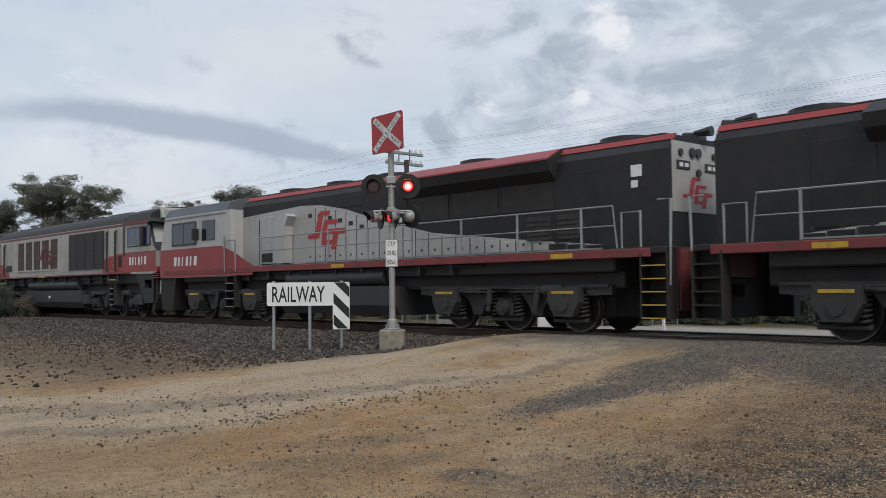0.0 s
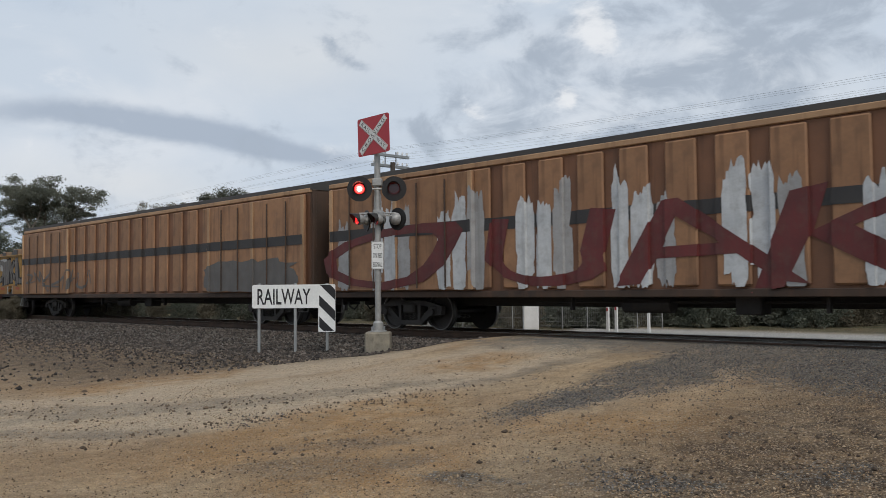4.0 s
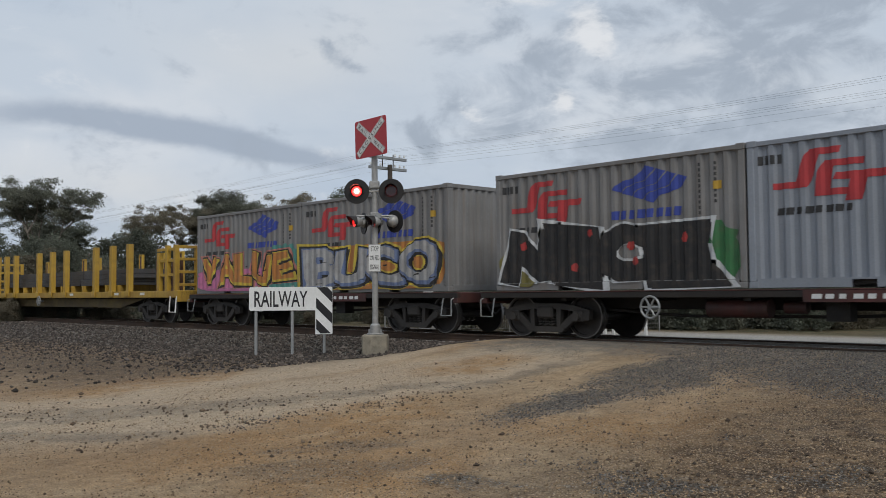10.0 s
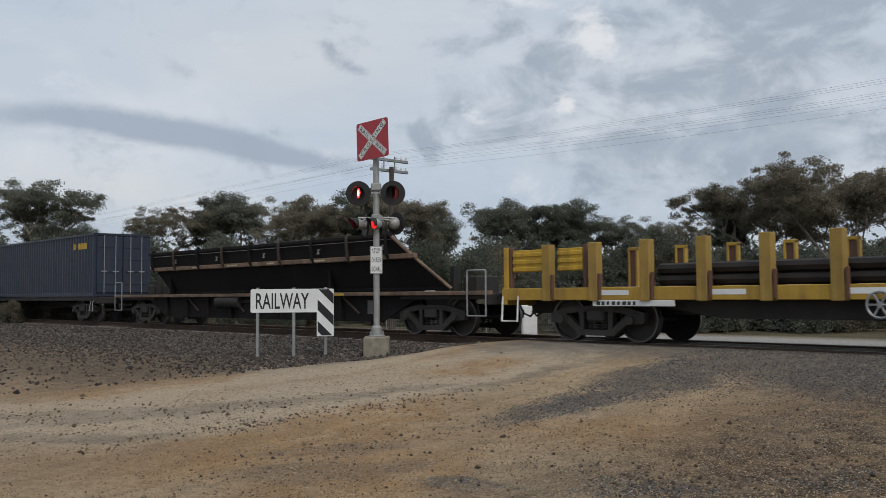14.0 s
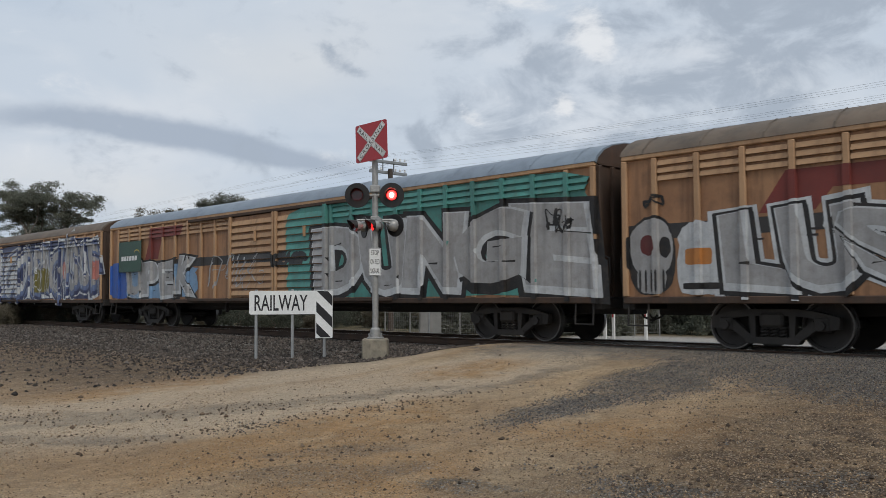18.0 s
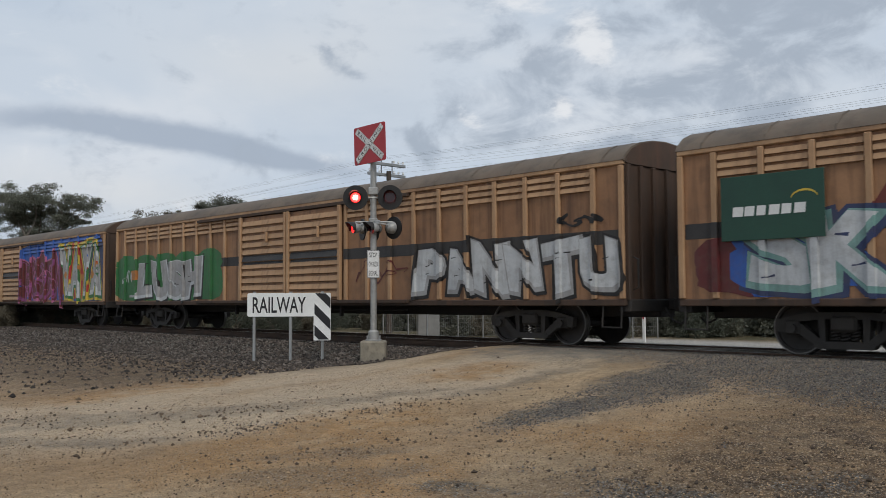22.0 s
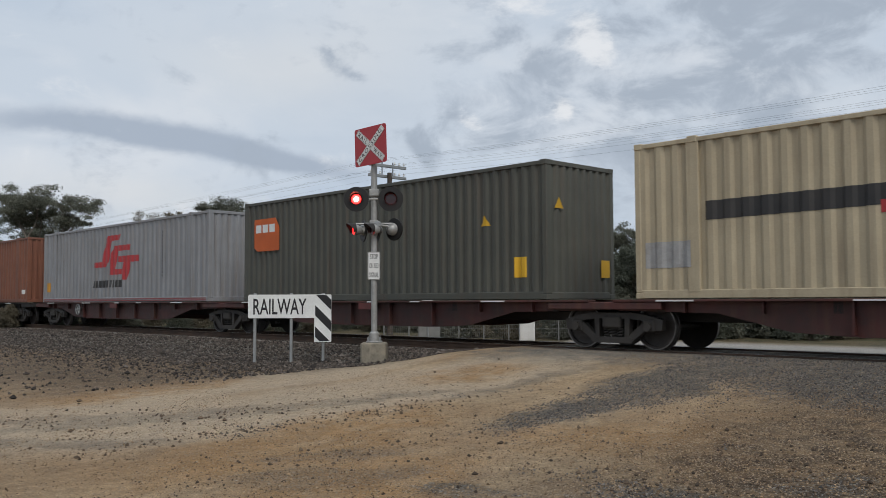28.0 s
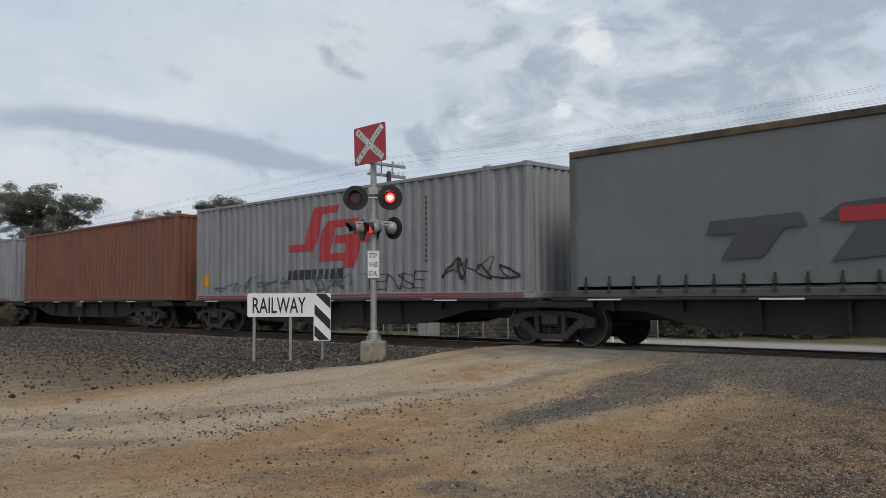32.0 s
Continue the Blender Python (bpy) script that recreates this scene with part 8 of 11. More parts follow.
def box_cab_loco(p_front, marked=True):
    """Full-width diesel with a cab at either end."""
    L = 21.7
    h = L / 2
    p = p_front - h
    y = 1.46
    c = thing("diesel_locomotive", "cream and red double-cab diesel locomotive with black roof", "locomotive", "locomotives of the train")
    body = Mesh().box(-h + 2.9, h - 2.9, -y, y, 1.72, 3.66)
    part("body", body, LOCOCREAM, c, "cream body side")
    arc = [(y, 3.62), (1.40, 3.80), (1.15, 4.02), (0.75, 4.16), (0, 4.20)]
    arc = arc + [(-a, b) for a, b in arc[-2::-1]]
    part("roof", Mesh().prism(arc, -h + 2.9, h - 2.9, plane="yz"), LOCOBLACK, c, "black curved roof", smooth=True)
    for i, (x, w) in enumerate(((-5.2, 2.9), (-1.7, 3.3), (2.4, 3.6), (5.9, 2.2))):
        part("roof_hatch", Mesh().cbox(x - w / 2, x + w / 2, -0.72, 0.72, 4.10, 4.205, 0.02), LOCOBLACK, c)
    for s in (-1, 1):
        part("red_line", Mesh().box(-h + 2.9, h - 2.9, min(s * (y + 0.004), s * y), max(s * (y + 0.004), s * y), 3.54, 3.63), LOCODULL, c)
        part("red_sill", Mesh().cbox(-h + 2.2, h - 2.2, min(s * (y + 0.03), s * 1.2), max(s * (y + 0.03), s * 1.2), 1.67, 1.74, 0.01), LOCODULL, c)
    for e in (-1, 1):
        # cab: sides, raked windscreen, nose
        def X(d):
            return e * (h - d)

        def span(d0, d1):
            return min(X(d0), X(d1)), max(X(d0), X(d1))
        prof = [(X(0.30), 1.64), (X(0.02), 1.70), (X(0.0), 2.50), (X(0.26), 2.70), (X(0.80), 3.62), (X(2.9), 3.62), (X(2.9), 1.66)]
        part("cab", Mesh().prism(prof, -y, y), LOCOCREAM, c, "cream driver's cab")
        roofline = [(y + 0.03, 3.56), (y + 0.01, 3.68), (1.28, 3.98), (0.80, 4.17), (0, 4.21)]
        roofline = roofline + [(-a, b) for a, b in roofline[-2::-1]]
        part("cab_roof", Mesh().prism(roofline, *span(0.62, 2.78), plane="yz"), LOCOBLACK, c, "black cab roof with an overhanging brow")
        part("visor", Mesh().prism([(X(0.62), 3.56), (X(0.34), 3.60), (X(0.62), 3.78)], -y - 0.02, y + 0.02), BLACK, c, "black sun visor")
        part("brow", Mesh().prism([(X(0.60), 3.70), (X(0.40), 3.76), (X(0.62), 4.16), (X(0.80), 4.18)], -1.02, 1.02), LOCOCREAM, c, "cream brow with square headlights")
        for s in (-1, 1):
            for yy in (0.28, 0.72):
                q = Mesh()
                ax, az = Vector((X(0.40), 0, 3.76)), Vector((X(0.62), 0, 4.16))
                d = az - ax
                n = Vector((e * d.z, 0, -e * d.x)).normalized()
                n = n if n.x * e > 0 else -n
                pp = [ax + d * t + n * 0.012 for t in (0.22, 0.72)]
                q.add([(pp[0].x, s * (yy - 0.17), pp[0].z), (pp[0].x, s * (yy + 0.17), pp[0].z), (pp[1].x, s * (yy + 0.17), pp[1].z), (pp[1].x, s * (yy - 0.17), pp[1].z)] + [(v.x - n.x * 0.02, s * (yy + k), v.z - n.z * 0.02) for v, k in ((pp[0], -0.19), (pp[0], 0.19), (pp[1], 0.19), (pp[1], -0.19))], [(0, 1, 2, 3), (0, 1, 5, 4), (1, 2, 6, 5), (2, 3, 7, 6), (3, 0, 4, 7)])
                part("headlight", q, glassy("lamp_glass", (0.20, 0.20, 0.18), 0.1), c)
            part("marker_light", Mesh().cyl((X(0.0), s * 1.05, 2.12), (X(-0.04), s * 1.05, 2.12), 0.05, 10).cbox(*span(-0.012, 0.02), s * 1.05 - 0.07, s * 1.05 + 0.07, 2.02, 2.36, 0.01), BLACK, c)
            part("corner_red", Mesh().cbox(*span(-0.014, 0.03), min(s * 1.02, s * (y - 0.01)), max(s * 1.02, s * (y - 0.01)), 1.72, 1.90, 0.004), LOCORED, c)
        # windscreen in a black surround, standing on the rake
        a0, a1 = Vector((X(0.26), 0, 2.70)), Vector((X(0.80), 0, 3.62))
        d = (a1 - a0)
        nrm = Vector((d.z, 0, -d.x)).normalized()
        nrm = (nrm if nrm.x * e > 0 else -nrm) * 0.012

        def sheet(t0, t1, ya0, ya1, yb0, yb1, lift):
            q = []
            for t, ya in ((t0, ya0), (t0, ya1), (t1, yb1), (t1, yb0)):
                pnt = a0 + d * t + nrm * lift
                q.append((pnt.x, ya, pnt.z))
            return Mesh().add(q + [(a - nrm.x * 0.7, b, z - nrm.z * 0.7) for a, b, z in q], [(0, 1, 2, 3), (7, 6, 5, 4), (0, 4, 5, 1), (1, 5, 6, 2), (2, 6, 7, 3), (3, 7, 4, 0)])
        part("screen_surround", sheet(-0.02, 0.98, -y + 0.01, y - 0.01, -y + 0.03, y - 0.03, 1.0), BLACK, c, "black windscreen surround")
        for s in (-1, 1):
            part("windscreen", sheet(0.12, 0.90, s * 0.06, s * 1.34, s * 0.06, s * 1.28, 2.2), GLAREGLASS, c, "windscreen with pale reflections painted into the glass colour")
            part("wiper", Mesh().cyl(tuple(a0 + d * 0.08 + nrm * 5 + Vector((0, s * 0.5, 0))), tuple(a0 + d * 0.6 + nrm * 5 + Vector((0, s * 0.9, 0))), 0.012, 5), BLACK, c)
        part("screen_band", Mesh().prism([(X(-0.012), 2.49), (X(0.25), 2.715), (X(0.30), 2.70), (X(0.02), 2.48)], -y + 0.01, y - 0.01), BLACK, c)
        part("nose_red", Mesh().cbox(*span(-0.016, 0.03), -1.0, 1.0, 1.70, 1.92, 0.004), LOCORED, c)
        for k in range(3):
            part("nose_rib", Mesh().cbox(*span(-0.10, 0.30), -1.44, 1.44, 1.46 + 0.075 * k, 1.50 + 0.075 * k, 0.01), LOCORED, c, "red nose step rib")
        part("nose_emblem", Mesh().box(*span(-0.004, 0.0), -0.55, 0.55, 2.1, 2.25), LOGORED, c)
        for s in (-1, 1):
            yy = s * (y + 0.004)

            def slab(d0, d1, t0, t1):
                return (*span(d0, d1), min(yy + s * t0, yy + s * t1), max(yy + s * t0, yy + s * t1))
            back = [(X(3.6), 2.46), (X(4.92), 2.26), (X(4.92), 1.74)] if (e > 0) == (s < 0) else [(X(3.4), 2.46), (X(4.1), 2.36), (X(4.7), 2.12), (X(5.1), 1.74)]
            red = [(X(0.02), 1.72), (X(0.0), 2.47)] + back
            part("red_swoosh", Mesh().add([(a, yy, b) for a, b in red], [tuple(range(len(red)))]), LOCORED, c, "red lower cab panel")
            part("dark_edge", Mesh().box(*slab(0.0, 2.8, 0.0, 0.006), 2.465, 2.49), BLACK, c)
            part("gap_strip", Mesh().box(*slab(2.76, 2.92, -0.002, 0.012), 2.36, 3.70), BLACK, c, "black joint between cab and body")
            part("roof_red", Mesh().prism([(s * (y + 0.034), 3.55), (s * (y + 0.034), 3.68), (s * (y + 0.0), 3.68), (s * (y + 0.0), 3.55)], *span(0.64, 2.76), plane="yz"), LOCODULL, c, "dull red roof edge")
            win = part("side_window", Mesh().cbox(*slab(0.42, 2.52, 0.0, 0.02), 2.70, 3.46, 0.01), BLACK, c)
            for da, db in ((0.48, 0.92), (1.16, 1.50), (1.54, 1.98), (2.02, 2.46)):
                part("pane", Mesh().box(*slab(da, db, 0.021, 0.025), 2.76, 3.40), BLUEGLASS, win)
            part("window_frame", Mesh().box(*slab(1.06, 2.48, 0.021, 0.030), 2.74, 2.765).box(*slab(1.51, 1.535, 0.021, 0.030), 2.74, 3.42).box(*slab(1.99, 2.015, 0.021, 0.030), 2.74, 3.42), STEEL, win)
            part("mirror", Mesh().cbox(*span(0.94, 1.14), min(s * 1.5, s * 1.60), max(s * 1.5, s * 1.60), 2.72, 3.42, 0.03), DARK, c)
            door = part("cab_door", Mesh().cbox(*slab(3.62, 4.26, -0.003, 0.012), 1.8, 3.50, 0.01), LOCOCREAM, c, "cream and red cab door")
            part("door_red", Mesh().box(*slab(3.63, 4.25, 0.012, 0.015), 1.82, 2.40), LOCORED, door)
            part("door_handle", Mesh().cyl((X(3.68), yy + s * 0.05, 2.75), (X(3.80), yy + s * 0.05, 2.75), 0.02, 6).cyl((X(3.68), yy + s * 0.05, 2.05), (X(3.80), yy + s * 0.05, 2.05), 0.02, 6), STEEL, door)
            for dd in (3.52, 4.36):
                part("grab_rail", Mesh().tube([(X(dd), yy, 1.78), (X(dd), yy + s * 0.07, 1.84), (X(dd), yy + s * 0.07, 3.36), (X(dd), yy, 3.42)], 0.035, 7), GRILLE, c)
            part("step_edge", Mesh().cbox(*span(3.68, 4.18), min(s * 1.40, s * 1.5), max(s * 1.40, s * 1.5), 1.43, 1.48, 0.01), YELLOW, c, "yellow step edge")
            for dd in (3.5, 4.40):
                part("step_bracket", Mesh().cbox(*span(dd - 0.09, dd + 0.09), min(s * 1.36, s * 1.45), max(s * 1.36, s * 1.45), 1.36, 1.66, 0.01), UNDER, c)
            part("small_grille", Mesh().cbox(*slab(3.02, 3.34, 0.0, 0.012), 1.96, 2.40, 0.005), GRILLE, c)
            ladder_y = -1.48 if s < 0 else 1.2
            ladder(c, *span(3.74, 4.14), ladder_y, 0.45, 1.30, 4, UNDER, STEEL)
            for q in bars(min(X(0.75), X(2.35)), 2.0, 1.6, 0.30, 6, 0.42):
                part("number_bar", Mesh().add([(a, yy + s * 0.004, b) for a, b in q], [(0, 1, 2, 3)]), SIGNWHITE, c, "white bar in place of a figure")
            # grey end skirt with its square opening
            m = Mesh()
            ya, yb = min(s * 1.44, s * 1.40), max(s * 1.44, s * 1.40)
            m.box(*span(0.26, 0.40), ya, yb, 0.75, 1.64).box(*span(1.02, 1.30), ya, yb, 0.9, 1.64).box(*span(0.40, 1.02), ya, yb, 1.42, 1.64)
            part("skirt_plate", Mesh().prism([(X(0.26), 0.55), (X(0.26), 1.10), (X(1.02), 1.10), (X(1.24), 0.95), (X(1.0), 0.55)], ya, yb), UNDER, c)
            part("skirt_gusset", Mesh().prism([(X(1.30), 0.95), (X(1.30), 1.64), (X(1.75), 1.64)], ya, yb), UNDER, c)
            part("end_skirt", m, UNDER, c, "grey end skirt plate")
            part("end_rail", Mesh().tube([(X(0.0), s * 1.3, 0.9), (X(-0.08), s * 1.3, 1.0), (X(-0.08), s * 1.3, 1.4)], 0.02, 6), SIGNWHITE, c)
        part("pilot", Mesh().prism([(X(0.25), 0.30), (X(0.05), 0.75), (X(0.05), 1.46), (X(0.20), 1.46), (X(0.20), 0.9), (X(0.5), 0.3)], -1.38, 1.38), DARK, c, "dark pilot")
        part("coupler", COUPLER, None, c, at=pose(X(0.15), 0, 0, 0, 0, 0 if e > 0 else 180))
        loco_bogie(c, e * (h - 4.35), p)
    # doors and grilles on the near side, by distance from the front
    for k in range(4):
        louvre(c, h - 8.60 + 0.98 * k, h - 8.60 + 0.98 * k + 0.90, 1.92, 3.48, -y - 0.02, 20)
    for k in range(5):
        x0 = h - 15.36 + 1.12 * k
        fr = part("grille_frame", Mesh().box(x0 - 0.07, x0, -y - 0.035, -y, 1.98, 3.46).box(x0 + 0.93, x0 + 1.0, -y - 0.035, -y, 1.98, 3.46).box(x0, x0 + 0.93, -y - 0.035, -y, 1.98, 2.05).box(x0, x0 + 0.93, -y - 0.035, -y, 3.39, 3.46), LOCOCREAM, c, "raised cream grille frame")
        part("mesh_grille", Mesh().box(x0, x0 + 0.93, -y - 0.016, -y - 0.002, 2.05, 3.39), MESHBROWN, fr, "dusty brown mesh grille")
    part("engine_door", Mesh().cbox(h - 9.42, h - 8.85, -y - 0.015, -y, 1.85, 3.36, 0.01), LOCOCREAM, c)
    part("low_grille", Mesh().cbox(h - 17.2, h - 16.3, -y - 0.012, -y, 2.02, 2.34, 0.005), GRILLE, c)
    if marked:
        decal(c, "emblem", emblem(h - 12.7, 2.25, 2.6, 0.85), surf("faded_logo", (0.15, 0.030, 0.034)), -y - 0.040, "faded emblem on the grilles")
    else:
        # three upright ring shapes and a bar
        for x0, w, mat in ((h - 12.2, 0.50, BLACK), (h - 11.62, 0.46, SPRAY["maroon"]), (h - 11.08, 0.50, BLACK)):
            ring = [(x0, 2.58, x0 + w, 2.65), (x0, 3.20, x0 + w, 3.27), (x0, 2.65, x0 + 0.08, 3.20), (x0 + w - 0.08, 2.65, x0 + w, 3.20), (x0 + 0.08, 2.90, x0 + w - 0.08, 2.96)]
            decal(c, "ring_mark", [[(a, e), (b_, e), (b_, g), (a, g)] for a, e, b_, g in ring], mat, -y - 0.040)
        decal(c, "black_bar", [[(h - 12.5, 2.28), (h - 10.35, 2.28), (h - 10.35, 2.50), (h - 12.5, 2.50)]], BLACK, -y - 0.040, "black bar under the marks")
    for s in (-1, 1):
        part("yellow_mark", Mesh().box(h - 12.4, h - 11.6, min(s * (y + 0.034), s * (y + 0.03)), max(s * (y + 0.034), s * (y + 0.03)), 1.665, 1.735), YELLOW, c)
    loco_under(c, h, 14.2, 7.2)
    return ride(c, p)


def loco_under(c, h, d1, d0):
    part("underframe", Mesh().cbox(-h + 1.5, h - 1.5, -1.25, 1.25, 1.28, 1.66, 0.03), UNDER, c)
    x0, x1 = h - d1, h - d0
    part("equipment_box", Mesh().cbox(-h + 1.4, h - 1.4, -1.05, 1.05, 0.95, 1.3, 0.03), DARK, c)
    part("fuel_tank", Mesh().prism([(-1.45, 0.55), (-1.30, 0.30), (1.30, 0.30), (1.45, 0.55), (1.45, 1.06), (-1.45, 1.06)], x0, x1, plane="yz"), TANKGREY, c, "dark grey fuel tank")
    for s in (-1, 1):
        part("air_reservoir", Mesh().cyl((x0 + 0.2, s * 1.22, 1.29), (x1 - 0.6, s * 1.22, 1.29), 0.21, 16), TANKGREY, c, "long air reservoir", smooth=True)
        part("filler", Mesh().cyl((x0 + 3.2, s * 1.44, 0.75), (x0 + 3.2, s * 1.49, 0.75), 0.07, 10), WHITE, c)
        m = Mesh()
        for i in range(9):
            xx = x0 - 2 + (x1 - x0 + 4) * i / 8
            m.box(xx - 0.05, xx + 0.05, min(s * 1.25, s * 1.4), max(s * 1.25, s * 1.4), 1.3, 1.64)
        m.tube([(x0 - 3, s * 1.33, 1.5), (x1 + 3, s * 1.33, 1.5)], 0.03, 6)
        part("pipe_rack", m, UNDER, c)


SILLRED = surf("scuffed_red_sill_paint", (0.23, 0.036, 0.040), (0.14, 0.032, 0.034), 0.55, big=1.4, streak=0.6)


def hood_loco(p_front, p_rear):
    """Narrow-hood diesel with walkways; the cab stands at its rear end."""
    L = p_front - p_rear
    h = L / 2
    p = p_front - h
    c = thing("diesel_locomotive", "black, white and red hood diesel locomotive with side walkways", "locomotive", "locomotives of the train")

    def X(d):
        return h - d
    hy = 0.98
    part("walkway", Mesh().cbox(-h + 0.2, h - 0.15, -1.46, 1.46, 1.62, 1.74, 0.015), DARK, c)
    for s in (-1, 1):
        part("red_sill", Mesh().cbox(-h + 0.4, h - 0.5, min(s * 1.475, s * 1.40), max(s * 1.475, s * 1.40), 1.55, 1.72, 0.012), SILLRED, c, "red side sill")
    part("hood", Mesh().prism([(-hy, 1.74), (-hy, 3.70), (-hy + 0.22, 3.98), (hy - 0.22, 3.98), (hy, 3.70), (hy, 1.74)], X(16.6), X(0.35), plane="yz"), LOCOBLACK, c, "black engine hood")
    part("roof_deck", Mesh().cbox(X(16.6), X(0.6), -0.72, 0.72, 3.98, 4.06, 0.02), LOCOBLACK, c)
    for s in (-1, 1):
        part("red_roof_line", Mesh().prism([(s * (hy - 0.12), 3.885), (s * (hy - 0.22), 4.01), (s * (hy - 0.27), 4.0), (s * (hy - 0.17), 3.875)], X(16.6), X(0.33), plane="yz"), LOCORED, c)
    # radiator wing, wider than the hood
    part("radiator", Mesh().prism([(-1.24, 3.52), (-1.30, 3.76), (-0.84, 4.0), (0.84, 4.0), (1.30, 3.76), (1.24, 3.52), (hy, 3.30), (-hy, 3.30)], X(8.4), X(3.2), plane="yz"), LOCOBLACK, c, "flared radiator section")
    part("radiator_red", Mesh().prism([(-1.305, 3.79), (-0.86, 4.025), (-0.88, 3.99), (-1.31, 3.75)], X(8.4), X(3.2), plane="yz"), LOCORED, c)
    for d0, d1 in ((8.3, 6.7), (6.6, 5.0), (4.9, 3.3)):
        sc = part("radiator_screen", Mesh().box(X(d0), X(d1), -hy - 0.012, -hy, 2.72, 3.30), GRILLE, c, "dark radiator screen in a thin frame")
        part("screen_frame", Mesh().box(X(d0), X(d1), -hy - 0.028, -hy - 0.012, 2.70, 2.73).box(X(d0), X(d0) + 0.03, -hy - 0.028, -hy - 0.012, 2.73, 3.30).box(X(d1) - 0.03, X(d1), -hy - 0.028, -hy - 0.012, 2.73, 3.30), UNDER, sc)
    for d0, d1 in ((4.1, 3.4), (3.2, 2.6)):
        louvre(c, X(d0), X(d1), 2.02, 2.55, -hy - 0.02, 5)
    for d in (2.0, 6.4, 9.8, 12.2, 14.8):
        part("roof_fan", Mesh().cyl((X(d), 0, 4.05), (X(d), 0, 4.16), 0.62, 20).cyl((X(d), 0, 4.15), (X(d), 0, 4.19), 0.5, 20), BLACK, c, "round roof fan")
    # white sweep along the hood and body-side doors
    sweep = [(X(16.6), 1.76), (X(2.0), 1.76), (X(2.0), 1.86), (X(4.2), 2.06), (X(7.3), 2.38), (X(9.5), 2.85), (X(11.0), 3.25), (X(12.2), 3.45), (X(13.2), 3.50), (X(16.6), 3.36)]
    for s in (-1, 1):
        part("white_sweep", Mesh().prism(sweep, min(s * hy, s * (hy + 0.008)), max(s * hy, s * (hy + 0.008))), LOCOWHITE, c, "white painted sweep")
        for i in range(22):
            d = 2.2 + 0.5 * i
            top = float(np.interp(d, (2.2, 4.2, 7.3, 9.5, 11.0, 12.2, 13.2), (1.86, 2.0, 2.3, 2.75, 3.12, 3.36, 3.42)))
            part("hood_door", Mesh().cbox(X(d) - 0.225, X(d) + 0.225, min(s * (hy + 0.008), s * (hy + 0.024)), max(s * (hy + 0.008), s * (hy + 0.024)), 1.80, top, 0.006), LOCOWHITE if d > 3.4 else LOCOBLACK, c)
            part("door_seam", Mesh().box(X(d) + 0.235, X(d) + 0.265, min(s * (hy + 0.008), s * (hy + 0.011)), max(s * (hy + 0.008), s * (hy + 0.011)), 1.80, top), UNDER, c)
            if top > 2.9:
                part("upper_vent", Mesh().cbox(X(d) - 0.10, X(d) + 0.10, min(s * (hy + 0.024), s * (hy + 0.03)), max(s * (hy + 0.024), s * (hy + 0.03)), top - 0.28, top - 0.16, 0.004), GRILLE, c)
            part("latch", Mesh().box(X(d) - 0.03, X(d) + 0.03, min(s * (hy + 0.024), s * (hy + 0.03)), max(s * (hy + 0.024), s * (hy + 0.03)), 1.92, 1.98), BLACK, c)
    decal(c, "emblem", emblem(X(12.8), 2.14, 1.85, 1.12), LOGORED, -hy - 0.032, "stepped red emblem")
    part("air_duct", Mesh().prism([(X(14.3), 1.8), (X(13.75), 1.8), (X(13.65), 2.9), (X(13.45), 3.2), (X(13.6), 3.28), (X(14.0), 3.26), (X(14.2), 3.1), (X(14.3), 2.7)], -1.30, -hy), LOCOWHITE, c, "rounded white air duct")
    part("door_gap", Mesh().box(X(15.6), X(14.55), -hy - 0.012, -hy, 1.78, 3.22), UNDER, c)
    part("hood_side_door", Mesh().cbox(X(15.52), X(14.63), -hy - 0.03, -hy - 0.008, 1.8, 3.3, 0.01), LOCOWHITE, c)
    part("door_vent", Mesh().cbox(X(15.4), X(14.75), -hy - 0.04, -hy - 0.03, 1.86, 2.14, 0.006), GRILLE, c)
    for s, z, w in ((-1, 3.2, 0.26), (-1, 2.98, 0.16)):
        part("notice", Mesh().box(X(1.25), X(1.25) + w, -hy - 0.006, -hy, z, z + 0.24 * w / 0.26), SIGNWHITE, c)
    for d in (2.6, 5.1, 6.2, 8.6):
        part("notice", Mesh().box(X(d), X(d) + 0.1, -hy - 0.006, -hy, 2.72, 2.84), SIGNWHITE, c)
    for s in (-1, 1):
        for d0, d1, za, zb in ((3.3, 2.2, 1.95, 3.45), (5.0, 4.4, 3.05, 3.34), (9.9, 8.9, 3.05, 3.55), (11.2, 10.2, 3.3, 3.6)):
            part("hood_panel", Mesh().cbox(X(d0), X(d1), min(s * hy, s * (hy + 0.016)), max(s * hy, s * (hy + 0.016)), za, zb, 0.006), LOCOBLACK, c, "black hood access panel")
    # hood end: white panel with number board, emblem, lights and horn
    part("end_panel", Mesh().cbox(X(0.35), X(0.33), -0.90, 0.90, 2.45, 3.86, 0.004), LOCOWHITE, c, "white hood end panel")
    m = Mesh()
    for q in emblem(-0.55, 2.55, 1.1, 0.62):
        m.add([(X(0.325), a, b) for a, b in q], [tuple(range(len(q)))])
    part("end_emblem", m, LOGORED, c)
    for yy, zz, r_ in ((-0.62, 3.64, 0.07), (0.02, 3.26, 0.08), (-0.2, 3.66, 0.10), (0.02, 3.66, 0.10), (0.62, 3.64, 0.07)):
        part("end_light", Mesh().cyl((X(0.33), yy, zz), (X(0.29), yy, zz), r_, 14), BLACK, c)
